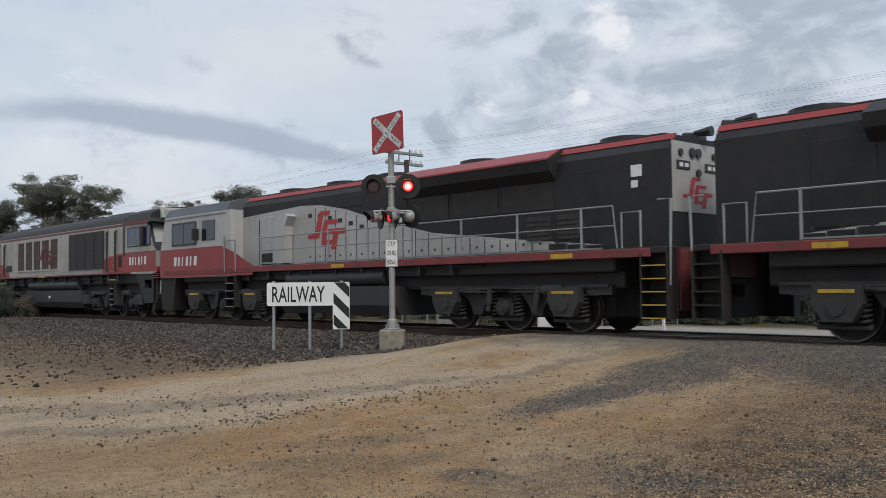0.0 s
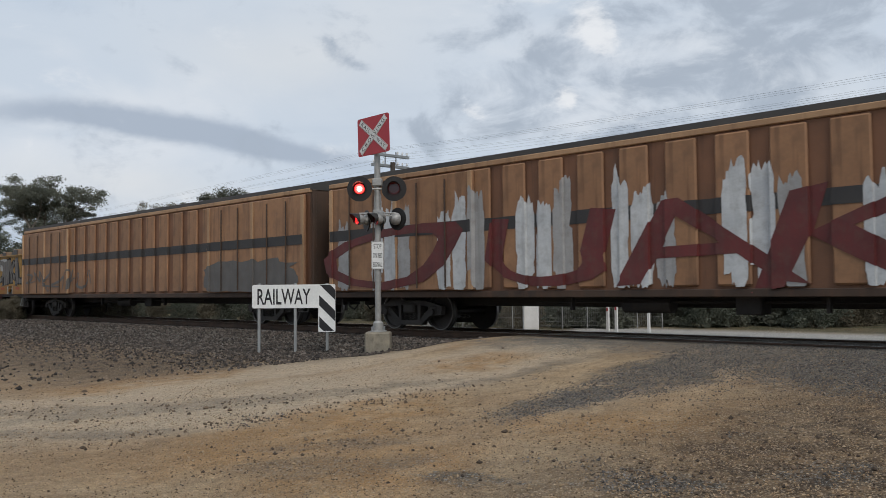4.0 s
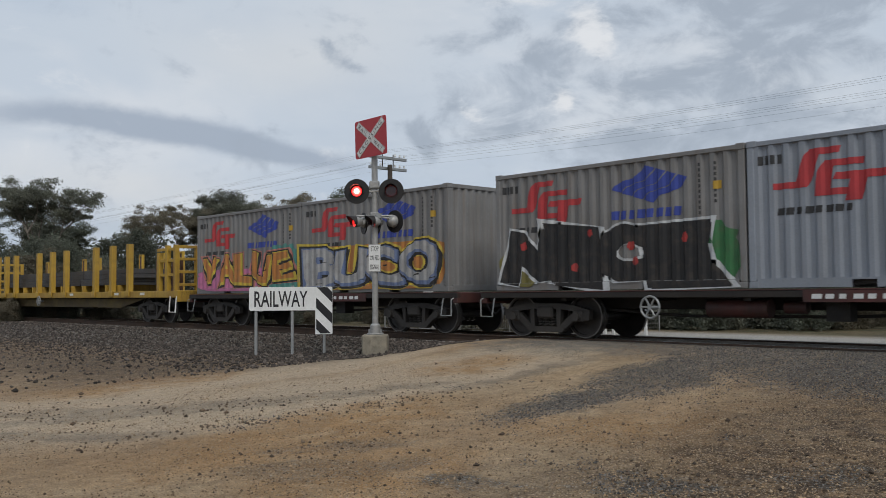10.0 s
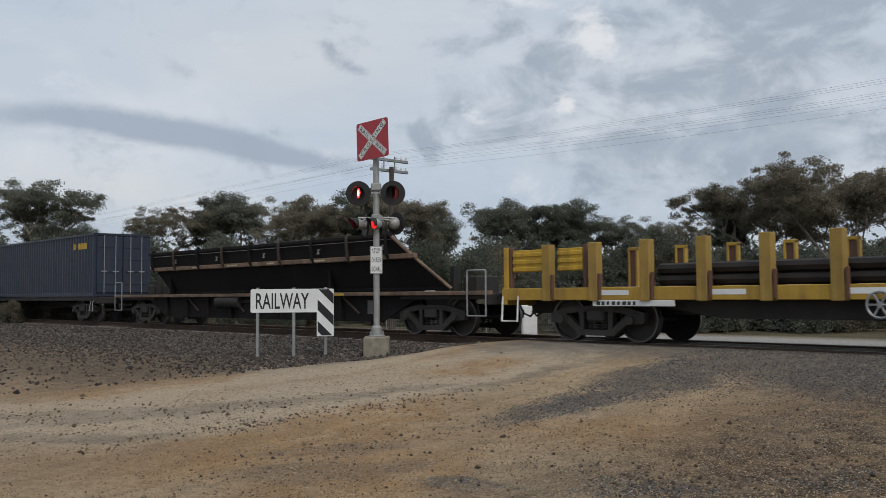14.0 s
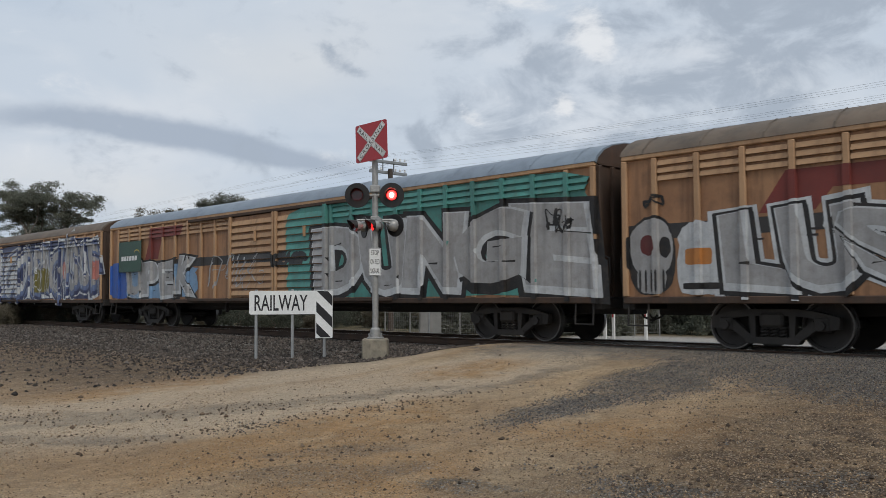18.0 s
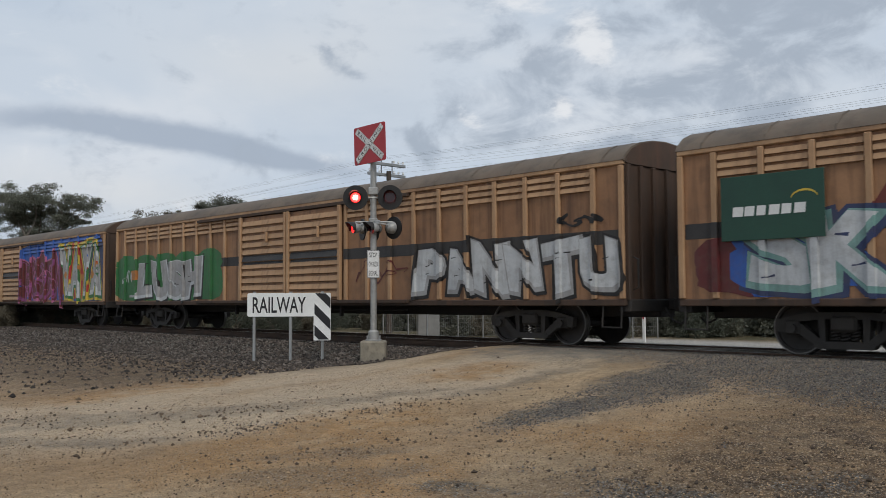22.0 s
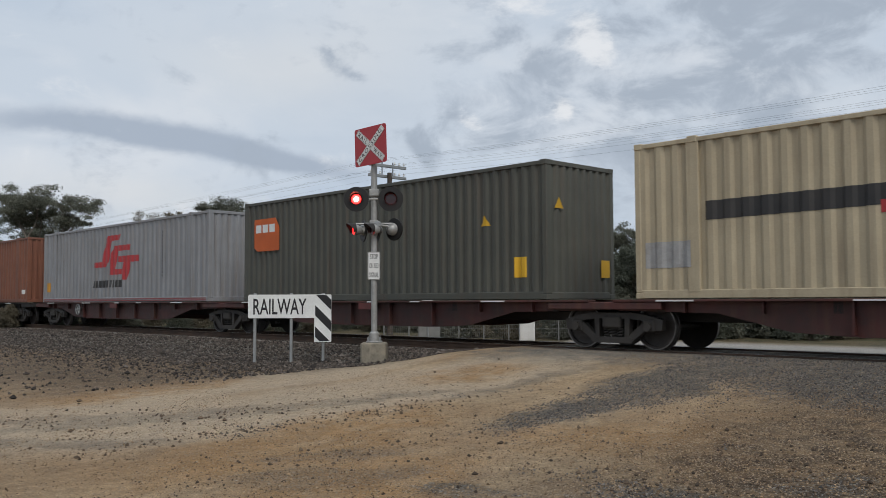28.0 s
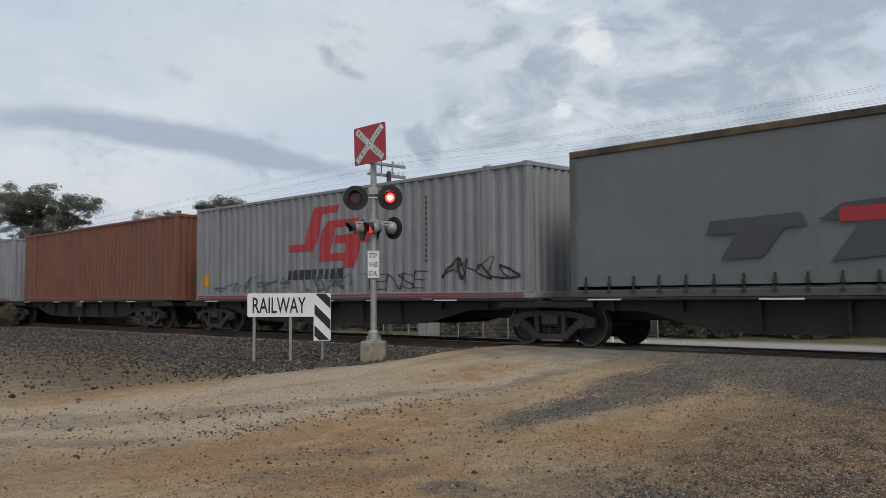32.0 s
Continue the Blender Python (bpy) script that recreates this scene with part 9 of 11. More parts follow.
    for yy in (-0.52, 0.52):
        nb = part("number_board", Mesh().cbox(X(0.33), X(0.305), yy - 0.24, yy + 0.24, 3.30, 3.48, 0.01), BLACK, c, "black number board")
        part("board_bars", Mesh().box(X(0.304), X(0.302), yy - 0.16, yy - 0.03, 3.35, 3.43).box(X(0.304), X(0.302), yy + 0.03, yy + 0.16, 3.35, 3.43), SIGNWHITE, nb)
    part("horn", Mesh().cyl((X(0.5), 0.2, 4.12), (X(0.1), 0.2, 4.12), 0.05, 8, r2=0.11).cyl((X(0.5), 0.45, 4.12), (X(0.9), 0.45, 4.12), 0.05, 8, r2=0.10).box(X(0.7), X(0.4), 0.15, 0.5, 3.98, 4.08), BLACK, c, "air horn")
    # cab at the rear
    y = 1.46
    cab = [(X(16.6), 1.45), (X(16.6), 3.62), (X(L - 0.45), 3.62), (X(L - 0.10), 2.50), (X(L - 0.05), 1.45)]
    part("cab", Mesh().prism(cab, -y, y), LOCOWHITE, c, "white driver's cab")
    part("cab_roof", Mesh().prism([(-y - 0.02, 3.52), (-1.25, 3.92), (-0.6, 4.06), (0.6, 4.06), (1.25, 3.92), (y + 0.02, 3.52)], X(L - 0.35), X(16.9), plane="yz"), surf("slate_grey_cab_roof", (0.10, 0.115, 0.13), (0.07, 0.08, 0.09), 0.5), c, "slate grey bevelled cab roof")
    for s in (-1, 1):
        yy = s * (y + 0.004)
        part("red_panel", Mesh().add([(a, yy, b) for a, b in [(X(L - 0.06), 1.46), (X(L - 0.085), 2.46), (X(17.2), 2.46), (X(16.3), 2.2), (X(15.2), 1.76), (X(15.2), 1.46)]], [tuple(range(6))]), LOCORED, c, "red lower cab panel")
        win = part("side_window", Mesh().cbox(X(20.75), X(18.9), min(yy, yy + s * 0.018), max(yy, yy + s * 0.018), 2.56, 3.38, 0.01), BLACK, c)
        part("pane", Mesh().box(X(20.65), X(19.85), min(yy + s * 0.019, yy + s * 0.022), max(yy + s * 0.019, yy + s * 0.022), 2.63, 3.31), GLASS, win)
        part("pane", Mesh().box(X(19.78), X(19.0), min(yy + s * 0.019, yy + s * 0.022), max(yy + s * 0.019, yy + s * 0.022), 2.63, 3.31), GLASS, win)
        part("rear_window", Mesh().cbox(X(18.5), X(17.6), min(yy, yy + s * 0.018), max(yy, yy + s * 0.018), 2.68, 3.36, 0.01), GLASS, c)
        part("mirror", Mesh().cbox(X(18.75), X(18.65), min(s * 1.5, s * 1.75), max(s * 1.5, s * 1.75), 2.7, 3.1, 0.02), BLACK, c)
        for q in bars(X(20.6), 1.86, 1.8, 0.32, 6, 0.42):
            part("number_bar", Mesh().add([(a, yy + s * 0.004, b) for a, b in q], [(0, 1, 2, 3)]), SIGNWHITE, c, "white bar in place of a figure")
    part("windscreen", Mesh().add([(X(L - 0.11), -1.2, 2.6), (X(L - 0.11), 1.2, 2.6), (X(L - 0.40), 1.15, 3.5), (X(L - 0.40), -1.15, 3.5)], [(0, 1, 2, 3)]), GLASS, c)
    # rails along the walkway
    for s in (-1, 1):
        m = Mesh().tube([(X(1.3), s * 1.42, 1.74), (X(1.4), s * 1.42, 2.60), (X(15.0), s * 1.42, 2.60)], 0.02, 6).tube([(X(1.35), s * 1.42, 2.20), (X(15.0), s * 1.42, 2.20)], 0.014, 6)
        part("handrail", m, STEEL, c, "pale grey handrail", smooth=True)
        for i in range(8):
            part("stanchion", Mesh().cbox(X(2.2 + 1.8 * i) - 0.025, X(2.2 + 1.8 * i) + 0.025, s * 1.42 - 0.02, s * 1.42 + 0.02, 1.72, 2.62, 0.006), STEEL, c)
        part("end_rail", Mesh().tube([(X(0.1), s * 1.40, 1.0), (X(0.05), s * 1.40, 2.65), (X(0.35), s * 1.40, 2.65)], 0.02, 6).tube([(X(0.75), s * 1.40, 1.74), (X(0.75), s * 1.40, 2.45), (X(1.2), s * 1.40, 2.45), (X(1.2), s * 1.40, 1.74)], 0.02, 6), STEEL, c)
        part("cab_rail", Mesh().tube([(X(16.9), s * 1.5, 1.6), (X(16.9), s * 1.52, 2.8)], 0.02, 6).tube([(X(16.2), s * 1.5, 1.6), (X(16.2), s * 1.52, 2.6), (X(16.9), s * 1.52, 2.6)], 0.02, 6), STEEL, c)
        ly = -1.48 if s < 0 else 1.2
        ladder(c, X(0.72), X(0.12), ly, 0.35, 1.62, 5, DARK, YELLOW)
        ladder(c, X(16.9), X(16.3), ly, 0.45, 1.45, 4, DARK, STEEL)
        for d in (3.0, 11.0):
            part("yellow_mark", Mesh().box(X(d), X(d) + 0.6, min(s * 1.476, s * 1.482), max(s * 1.476, s * 1.482), 1.58, 1.68), YELLOW, c)
    part("front_beam", Mesh().cbox(X(0.16), X(0.02), -0.80, 0.80, 1.12, 1.72, 0.02), LOCODULL, c, "dull red end beam")
    for k in range(4):
        part("beam_rib", Mesh().cbox(X(0.02), X(-0.03), -0.75, 0.75, 1.2 + 0.12 * k, 1.24 + 0.12 * k, 0.006), LOCODULL, c)
    part("front_plate", Mesh().cbox(X(0.20), X(0.08), -1.2, 1.2, 0.35, 1.12, 0.02), DARK, c)
    for s in (-1, 1):
        part("corner_plate", Mesh().box(X(0.14), X(0.04), min(s * 1.12, s * 0.82), max(s * 1.12, s * 0.82), 0.5, 1.70), LOCODULL, c)
    part("front_hoses", Mesh().tube([(X(0.0), -0.6, 1.3), (X(-0.2), -0.65, 0.9), (X(-0.1), -0.6, 0.6)], 0.03, 6).tube([(X(0.0), 0.5, 1.2), (X(-0.2), 0.5, 0.8), (X(-0.1), 0.5, 0.6)], 0.03, 6), RUBBER, c)
    part("rear_pilot", Mesh().prism([(X(L - 0.1), 0.30), (X(L - 0.02), 0.8), (X(L - 0.02), 1.45), (X(L - 1.2), 1.45), (X(L - 0.9), 0.3)], -1.4, 1.4), DARK, c)
    part("coupler", COUPLER, None, c, at=(h - 0.05, 0, 0))
    part("coupler", COUPLER, None, c, at=pose(-h + 0.05, 0, 0, 0, 0, 180))
    loco_under(c, h, 13.6, 8.2)
    loco_bogie(c, X(4.6), p, 1.85, boxes=True)
    loco_bogie(c, X(L - 4.4), p, 1.85, boxes=True)
    return ride(c, p)

# ---- the train, from its head ----
front = hood_loco(12.4, -9.3)
front.matrix_basis = pose(1.55, TRACK_Y, 0, 0, 0, 180)
RIDERS[-1] = (front, 1.55, 180)
hood_loco(-9.6, -31.35)
box_cab_loco(-31.65)
box_cab_loco(-53.6, False)

VH = VL / 2


def van_piece(c, word, d0, d1, z0, z1, fill, line="black", halo=None, seed=1, **k):
    """A piece between d1 and d0 metres from the van's front end."""
    return piece(c, word, VH - d0, VH - d1, z0, z1, fill, line, halo, k.pop("y", -VY - 0.085), seed, **k)


def green_panel(c, d0=22.1, d1=20.25, z0=1.98, z1=3.11):
    g = part("sign_panel", Mesh().cbox(VH - d0, VH - d1, -VY - 0.10, -VY - 0.08, z0, z1, 0.006), PANELGREEN, c, "dark green panel with a white bar and yellow arc")
    w = d0 - d1
    decal(g, "panel_bar", bars(VH - d0 + 0.12 * w, z0 + 0.42, w * 0.72, 0.17, 6, 0.16), SIGNWHITE, -VY - 0.104)
    m = Mesh()
    pts = [(VH - d1 - 0.36 * w * 0.5 + 0.24 * math.cos(radians(20 + 14 * i)), z0 + 0.62 + 0.16 * math.sin(radians(20 + 14 * i))) for i in range(11)]
    for a, b in zip(pts, pts[1:]):
        m.add([(a[0], -VY - 0.104, a[1]), (b[0], -VY - 0.104, b[1]), (b[0], -VY - 0.104, b[1] + 0.035), (a[0], -VY - 0.104, a[1] + 0.035)], [(0, 1, 2, 3)])
    part("panel_arc", m, SPRAY["yellow"], g)
    scrawl(c, VH - d0 + 0.1, VH - d1 + 0.05, z0 + 0.02, z0 + 0.42, "aqua", -VY - 0.105, int(d0 * 3) % 11 + 2, 9, 0.02)


def red_shape(c, d0=19.6, d1=16.6, z0=2.35, z1=3.1):
    decal(c, "old_emblem", [[(VH - d0, z0), (VH - d0 + 0.5, z1), (VH - d1, z1), (VH - d1 - 0.2, z1 - 0.35), (VH - d0 + 1.3, z1 - 0.35), (VH - d0 + 1.0, z0)]], DKRED, -VY - 0.006, "faded dark red emblem")


# three smooth vans behind the locomotives
b1 = panel_van(-99.2, 0, "orange-brown panelled covered van with a black stripe and graffiti")
van_piece(b1, "PEBEST", 14.4, 8.7, 1.0, 2.75, "mauve", "black", "olive", 3, y=-VY - 0.078, wild=0.07, bold=0.09, second="silver")
patch(b1, VH - 9.4, VH - 7.2, 1.05, 3.2, "slate", -VY - 0.074, 3, 0.2)
for i in range(6):
    patch(b1, VH - 8.45 + 0.28 * math.cos(i * 1.05) - 0.17, VH - 8.45 + 0.28 * math.cos(i * 1.05) + 0.17, 2.1 + 0.28 * math.sin(i * 1.05), 2.42 + 0.28 * math.sin(i * 1.05), "cream", -VY - 0.077, i, 0.1, 2.2)
patch(b1, VH - 8.6, VH - 8.3, 2.1, 2.38, "orange", -VY - 0.082, 2, 0.1, 2.2)
scrawl(b1, VH - 9.2, VH - 7.3, 1.1, 2.0, "cream", -VY - 0.078, 4, 12, 0.04)
van_piece(b1, "FISK", 7.3, 6.1, 1.3, 2.4, "silver", "black", None, 8, y=-VY - 0.082)
decal(b1, "old_lettering", bars(VH - 5.3, 2.78, 4.2, 0.26, 14, 0.3), surf("faded_van_lettering", (0.09, 0.05, 0.035)), -VY - 0.134, "faded dark lettering bars")
scrawl(b1, VH - 5.4, VH - 0.5, 1.3, 2.1, "grey", -VY - 0.17, 5, 12, 0.04)
decal(b1, "old_emblem", [[(VH - 16.2, 2.15), (VH - 15.2, 2.15), (VH - 14.6, 2.75), (VH - 14.2, 2.75), (VH - 14.0, 3.1), (VH - 15.0, 3.1), (VH - 15.5, 2.5), (VH - 16.2, 2.5)]], DKRED, -VY - 0.0735, "faded dark red emblem")
b2 = panel_van(-123.3, 1, "orange-brown panelled covered van smeared with white graffiti")
for i in range(26):
    a = 22.2 - 0.82 * i - 0.3 * ((i * 5) % 3)
    patch(b2, VH - a - 0.24, VH - a + 0.24, 1.0, 2.75 + 0.45 * ((i * 7) % 4) / 3, "white" if i % 3 else "silver", -VY - 0.079 - 0.0004 * (i % 5), 11 + i, 0.35, 4)
van_piece(b2, "O", 21.8, 17.6, 1.0, 2.7, "maroon", "maroon", None, 2, y=-VY - 0.088, bold=0.0, edge=0.001, shade=None)
van_piece(b2, "UAK", 16.6, 7.0, 1.0, 2.7, "maroon", "maroon", None, 4, y=-VY - 0.088, bold=0.0, edge=0.001, shade=None)
patch(b2, VH - 2.6, VH - 0.6, 1.0, 1.9, "slate", -VY - 0.174, 5, 0.3)
patch(b2, VH - 2.2, VH - 1.1, 1.05, 1.6, "mauve", -VY - 0.177, 3, 0.3)
b3 = panel_van(-147.1, 0, "orange-brown panelled covered van with faded graffiti")
scrawl(b3, -VH + 0.5, -VH + 8, 1.1, 2.0, "grey", -VY - 0.17, 8, 14, 0.05)
patch(b3, VH - 6.0, VH - 0.5, 1.0, 2.0, "grey", -VY - 0.172, 6, 0.3)

# ten short wagons, a pair of containers on each
W0, PITCH = -147.75, 13.72
HALF = 1.78      # height of the open half-height containers
ORANGE = surf("orange_base_rail", (0.34, 0.16, 0.035), (0.25, 0.12, 0.032), 0.6, big=1.2, streak=0.5)
AQUARAIL = surf("pale_aqua_base_rail", (0.17, 0.29, 0.33), (0.14, 0.235, 0.265), 0.6, big=1.2, streak=0.4)
SCRAPY = surf("mustard_container_paint", (0.31, 0.185, 0.05), (0.22, 0.13, 0.042), 0.65, big=0.9, streak=0.7, grime=0.4)
SCRAPB = surf("dark_brown_container_paint", (0.055, 0.035, 0.028), (0.038, 0.027, 0.023), 0.65, big=0.9, streak=0.5, grime=0.3)
SCRAPG = surf("grey_container_paint", (0.19, 0.182, 0.175), (0.125, 0.118, 0.112), 0.65, big=0.9, streak=0.6, grime=0.3)
SCRAPR = surf("green_brown_container_paint", (0.13, 0.115, 0.05), (0.09, 0.075, 0.04), 0.65, big=0.9, streak=0.5)
SCRAPA = surf("pale_aqua_container_paint", (0.20, 0.27, 0.27), (0.14, 0.19, 0.19), 0.6, big=0.9, streak=0.6)
SCRAPS = surf("pale_green_container_paint", (0.23, 0.245, 0.215), (0.17, 0.18, 0.16), 0.6, big=0.9, streak=0.6)
CRATETAN = surf("tan_crate_steel", (0.24, 0.155, 0.095), (0.16, 0.105, 0.07), 0.7, big=1.5, streak=0.4)
CRATEPALE = surf("pale_crate_steel", (0.34, 0.36, 0.35), (0.26, 0.27, 0.26), 0.7, big=1.5, streak=0.4)
POCKETEDGE = surf("pale_worn_pocket_edge", (0.36, 0.35, 0.31), (0.22, 0.20, 0.17), 0.6, big=3.0)
REDMARK = surf("faded_red_mark", (0.36, 0.07, 0.025), (0.28, 0.06, 0.03), 0.6, big=3.0)


def tub(p_front, paint, base, label):
    """Open half-height container on a deep base with fork pockets, tall corner stubs, and crates standing inside."""
    c = container("half_height_container", label, p_front, 6.058, HALF, 1.12, paint, None, 0.30, roof=False, pocket=True, base=base, group="half-height containers on the train")
    for e in (-1, 1):
        for s in (-1, 1):
            part("corner_stub", Mesh().cbox(min(e * 3.02, e * 2.82), max(e * 3.02, e * 2.82), min(s * 1.215, s * 1.02), max(s * 1.215, s * 1.02), 1.12 + HALF, 3.20, 0.015).cbox(min(e * 3.035, e * 2.805), max(e * 3.035, e * 2.805), min(s * 1.23, s * 1.005), max(s * 1.23, s * 1.005), 3.20, 3.30, 0.02), paint, c, "tall corner stub")
    for s in (-1, 1):
        ya, yb = min(s * 1.236, s * 1.06), max(s * 1.236, s * 1.06)
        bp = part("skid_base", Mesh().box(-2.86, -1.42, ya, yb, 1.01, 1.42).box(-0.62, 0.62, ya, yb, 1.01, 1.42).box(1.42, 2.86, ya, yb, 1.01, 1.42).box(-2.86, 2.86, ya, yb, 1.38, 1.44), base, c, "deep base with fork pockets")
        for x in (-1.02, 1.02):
            # solid black block in each pocket stands in for the shade inside
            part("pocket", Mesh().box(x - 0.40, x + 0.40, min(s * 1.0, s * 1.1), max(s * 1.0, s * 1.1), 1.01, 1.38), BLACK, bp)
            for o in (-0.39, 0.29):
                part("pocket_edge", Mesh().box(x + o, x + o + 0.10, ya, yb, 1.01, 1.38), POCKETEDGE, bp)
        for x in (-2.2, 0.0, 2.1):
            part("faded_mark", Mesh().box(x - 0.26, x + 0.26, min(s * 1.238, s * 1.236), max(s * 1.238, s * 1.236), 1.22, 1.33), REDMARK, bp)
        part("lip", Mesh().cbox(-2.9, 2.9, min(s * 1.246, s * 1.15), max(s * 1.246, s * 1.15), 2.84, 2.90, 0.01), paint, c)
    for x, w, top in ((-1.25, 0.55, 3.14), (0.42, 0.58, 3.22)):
        load = thing("load_crate", "long crate with an open front painted black as shade, standing in an open container", "crate", "crates in open containers")
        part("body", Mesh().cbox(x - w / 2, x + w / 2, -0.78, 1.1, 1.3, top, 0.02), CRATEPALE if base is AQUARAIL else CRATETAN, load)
        # black plate: shade of the crate's open front, put into the colour
        part("front_face", Mesh().cbox(x - w / 2 + 0.03, x + w / 2 - 0.03, -0.80, -0.775, 1.3, top - 0.03, 0.008), BLACK, load, "open front with its shade painted black")
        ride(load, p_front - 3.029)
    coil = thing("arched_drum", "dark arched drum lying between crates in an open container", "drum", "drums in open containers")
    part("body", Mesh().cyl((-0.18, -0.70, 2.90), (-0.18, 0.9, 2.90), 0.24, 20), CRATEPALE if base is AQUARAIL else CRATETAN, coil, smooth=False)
    # the drum's front shade is a black disc as well
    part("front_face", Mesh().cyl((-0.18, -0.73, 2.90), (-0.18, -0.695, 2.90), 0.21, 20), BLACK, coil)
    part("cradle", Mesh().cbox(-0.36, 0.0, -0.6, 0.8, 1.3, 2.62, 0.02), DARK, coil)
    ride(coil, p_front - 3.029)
    return c


def tub_piece(c, word, x0, x1, fill, line="black", halo=None, seed=1, z0=1.5, z1=2.75, **k):
    return piece(c, word, x0, x1, z0, z1, fill, line, halo, -1.224, seed, **k)


for k in range(10):
    w = short_wagon(W0 - PITCH * k - 6.15, wheel_x=(-1.0 if k < 4 else -1.9))
f = [W0 - PITCH * k for k in range(10)]
t = tub(f[0], SCRAPY, ORANGE, "mustard half-height container with sprayed graffiti, on a wagon")
tub_piece(t, "RADIKL", -2.7, 2.7, "grey", "black", None, 2, 1.5, 2.7, bold=0.015)
patch(t, -0.6, 0.6, 2.1, 2.75, "silver", -1.224, 4)
t = tub(f[0] - 6.1, SCRAPG, ORANGE, "blue-white graffitied half-height container on a wagon")
patch(t, -2.9, 2.9, 1.46, 2.75, "sky", -1.222, 5, 0.05, 8)
tub_piece(t, "FALTIR", -2.8, 2.7, "white", "navy", None, 5)
t = tub(f[1], SCRAPB, ORANGE, "dark brown half-height container with white outlined graffiti")
tub_piece(t, "BENOR", -2.75, 2.65, "rustbrown", "silver", None, 6, 1.62, 2.66, bold=0.0, tight=0.74, edge=0.024, shade=None)
decal(t, "pale_panel", bars(-0.6, 2.3, 1.2, 0.4, 3, 0.05), SPRAY["silver"], -1.238)
decal(t, "pale_panel", bars(-0.5, 1.5, 1.1, 0.30, 3, 0.05), SPRAY["silver"], -1.238)
t = tub(f[1] - 6.1, SCRAPG, ORANGE, "grey half-height container with faded black graffiti")
tub_piece(t, "KNOES", -2.5, 2.4, "black", "black", None, 7, 1.5, 2.7, bold=-0.02, wild=0.2, edge=0.001)
decal(t, "pale_panel", bars(-0.4, 1.7, 0.5, 0.5, 1, 0.05), SPRAY["white"], -1.238)
t = tub(f[2], SCRAPR, ORANGE, "green-brown half-height container with a red graffiti piece")
patch(t, -2.9, 2.5, 1.5, 2.82, "maroon", -1.222, 3, 0.22, 3.0)
tub_piece(t, "CREME", -2.7, 2.2, "maroon", "black", None, 8, 1.5, 2.72, wild=0.2)
t = tub(f[2] - 6.1, SCRAPY, WAGONRED, "yellow-brown half-height container with a bright yellow panel")
tub_piece(t, "CB", -2.6, -0.8, "olive", "black", None, 3, 1.5, 2.5, bold=0.01)
tub_piece(t, "A O", 0.6, 2.6, "olive", "black", None, 9, 1.5, 2.5, bold=0.01)
decal(t, "yellow_panel", [[(-0.75, 1.46), (0.65, 1.46), (0.65, 2.8), (-0.75, 2.8)]], surf("bright_yellow_panel", (0.62, 0.36, 0.02)), -1.236, "bright yellow painted panel")
decal(t, "panel_bars", bars(-0.5, 1.6, 0.9, 0.55, 3, 0.3) + bars(-0.6, 2.5, 1.1, 0.12, 1), SIGNWHITE, -1.24)
t = tub(f[3], SCRAPA, AQUARAIL, "pale blue half-height container with silver graffiti")
patch(t, -2.9, 2.85, 1.62, 2.82, "steelblue", -1.222, 5, 0.03, 9)
tub_piece(t, "JOICE", -2.8, 2.4, "grey", "black", "silver", 10, 1.48, 2.74)
decal(t, "pale_panel", bars(-0.5, 1.48, 0.9, 1.3, 2, 0.02), SPRAY["white"], -1.238)
t = tub(f[3] - 6.1, SCRAPS, AQUARAIL, "pale green half-height container with small black tags")
tub_piece(t, "NMS", -0.9, 1.2, "black", "black", None, 12, 1.6, 2.1, bold=0.0)

BOXGREY = surf("dirty_silver_container_paint", (0.195, 0.195, 0.195), (0.155, 0.153, 0.15), 0.55, big=0.9, streak=0.5, streak_col=(0.14, 0.11, 0.085), grime=0.2, grime_col=(0.18, 0.16, 0.14))
BOXWHITE = surf("clean_silver_white_container_paint", (0.245, 0.27, 0.31), (0.215, 0.235, 0.265), 0.5, big=0.9, streak=0.15, streak_col=(0.26, 0.24, 0.22))


def box20(p_front, clean, label, doors=False):
    c = container("steel_container", label, p_front, 6.058, 2.591, 1.03, BOXWHITE if clean else BOXGREY, None, 0.278, doors=doors, pocket=True)
    y = -1.2235
    decal(c, "red_emblem", emblem(-2.55, 2.45, 1.95, 0.92), LOGORED, y, "stepped red emblem")
    decal(c, "emblem_bars", bars(-2.5, 2.28, 1.35, 0.12, 8, 0.22), BLACK, y)
    decal(c, "blue_emblem", waves(0.15, 2.68, 1.75, 0.76), LOGOBLUE, y, "blue wavy emblem")
    for q in bars(0.12, 2.42, 1.65, 0.17, 8, 0.22):
        decal(c, "blue_bar", [q], LOGOBLUE, y)
    decal(c, "number_bars", bars(-2.82, 3.18, 0.45, 0.16, 4, 0.3), BLACK, y)
    decal(c, "data_bars", [[(2.1, z), (2.14, z), (2.14, z + 0.06), (2.1, z + 0.06)] for z in [1.9 + 0.1 * i for i in range(15)]] + [[(2.42, z), (2.46, z), (2.46, z + 0.06), (2.42, z + 0.06)] for z in [2.6 + 0.1 * i for i in range(8)]], BLACK, y)
    decal(c, "yellow_label", [[(2.40, 2.85), (2.55, 2.85), (2.55, 3.0), (2.40, 3.0)]], YELLOW, y - 0.003)
    return c


def box_piece(c, word, x0, x1, z0, z1, fill, line="black", halo=None, seed=1, **k):
    return piece(c, word, x0, x1, z0, z1, fill, line, halo, -1.2275, seed, **k)


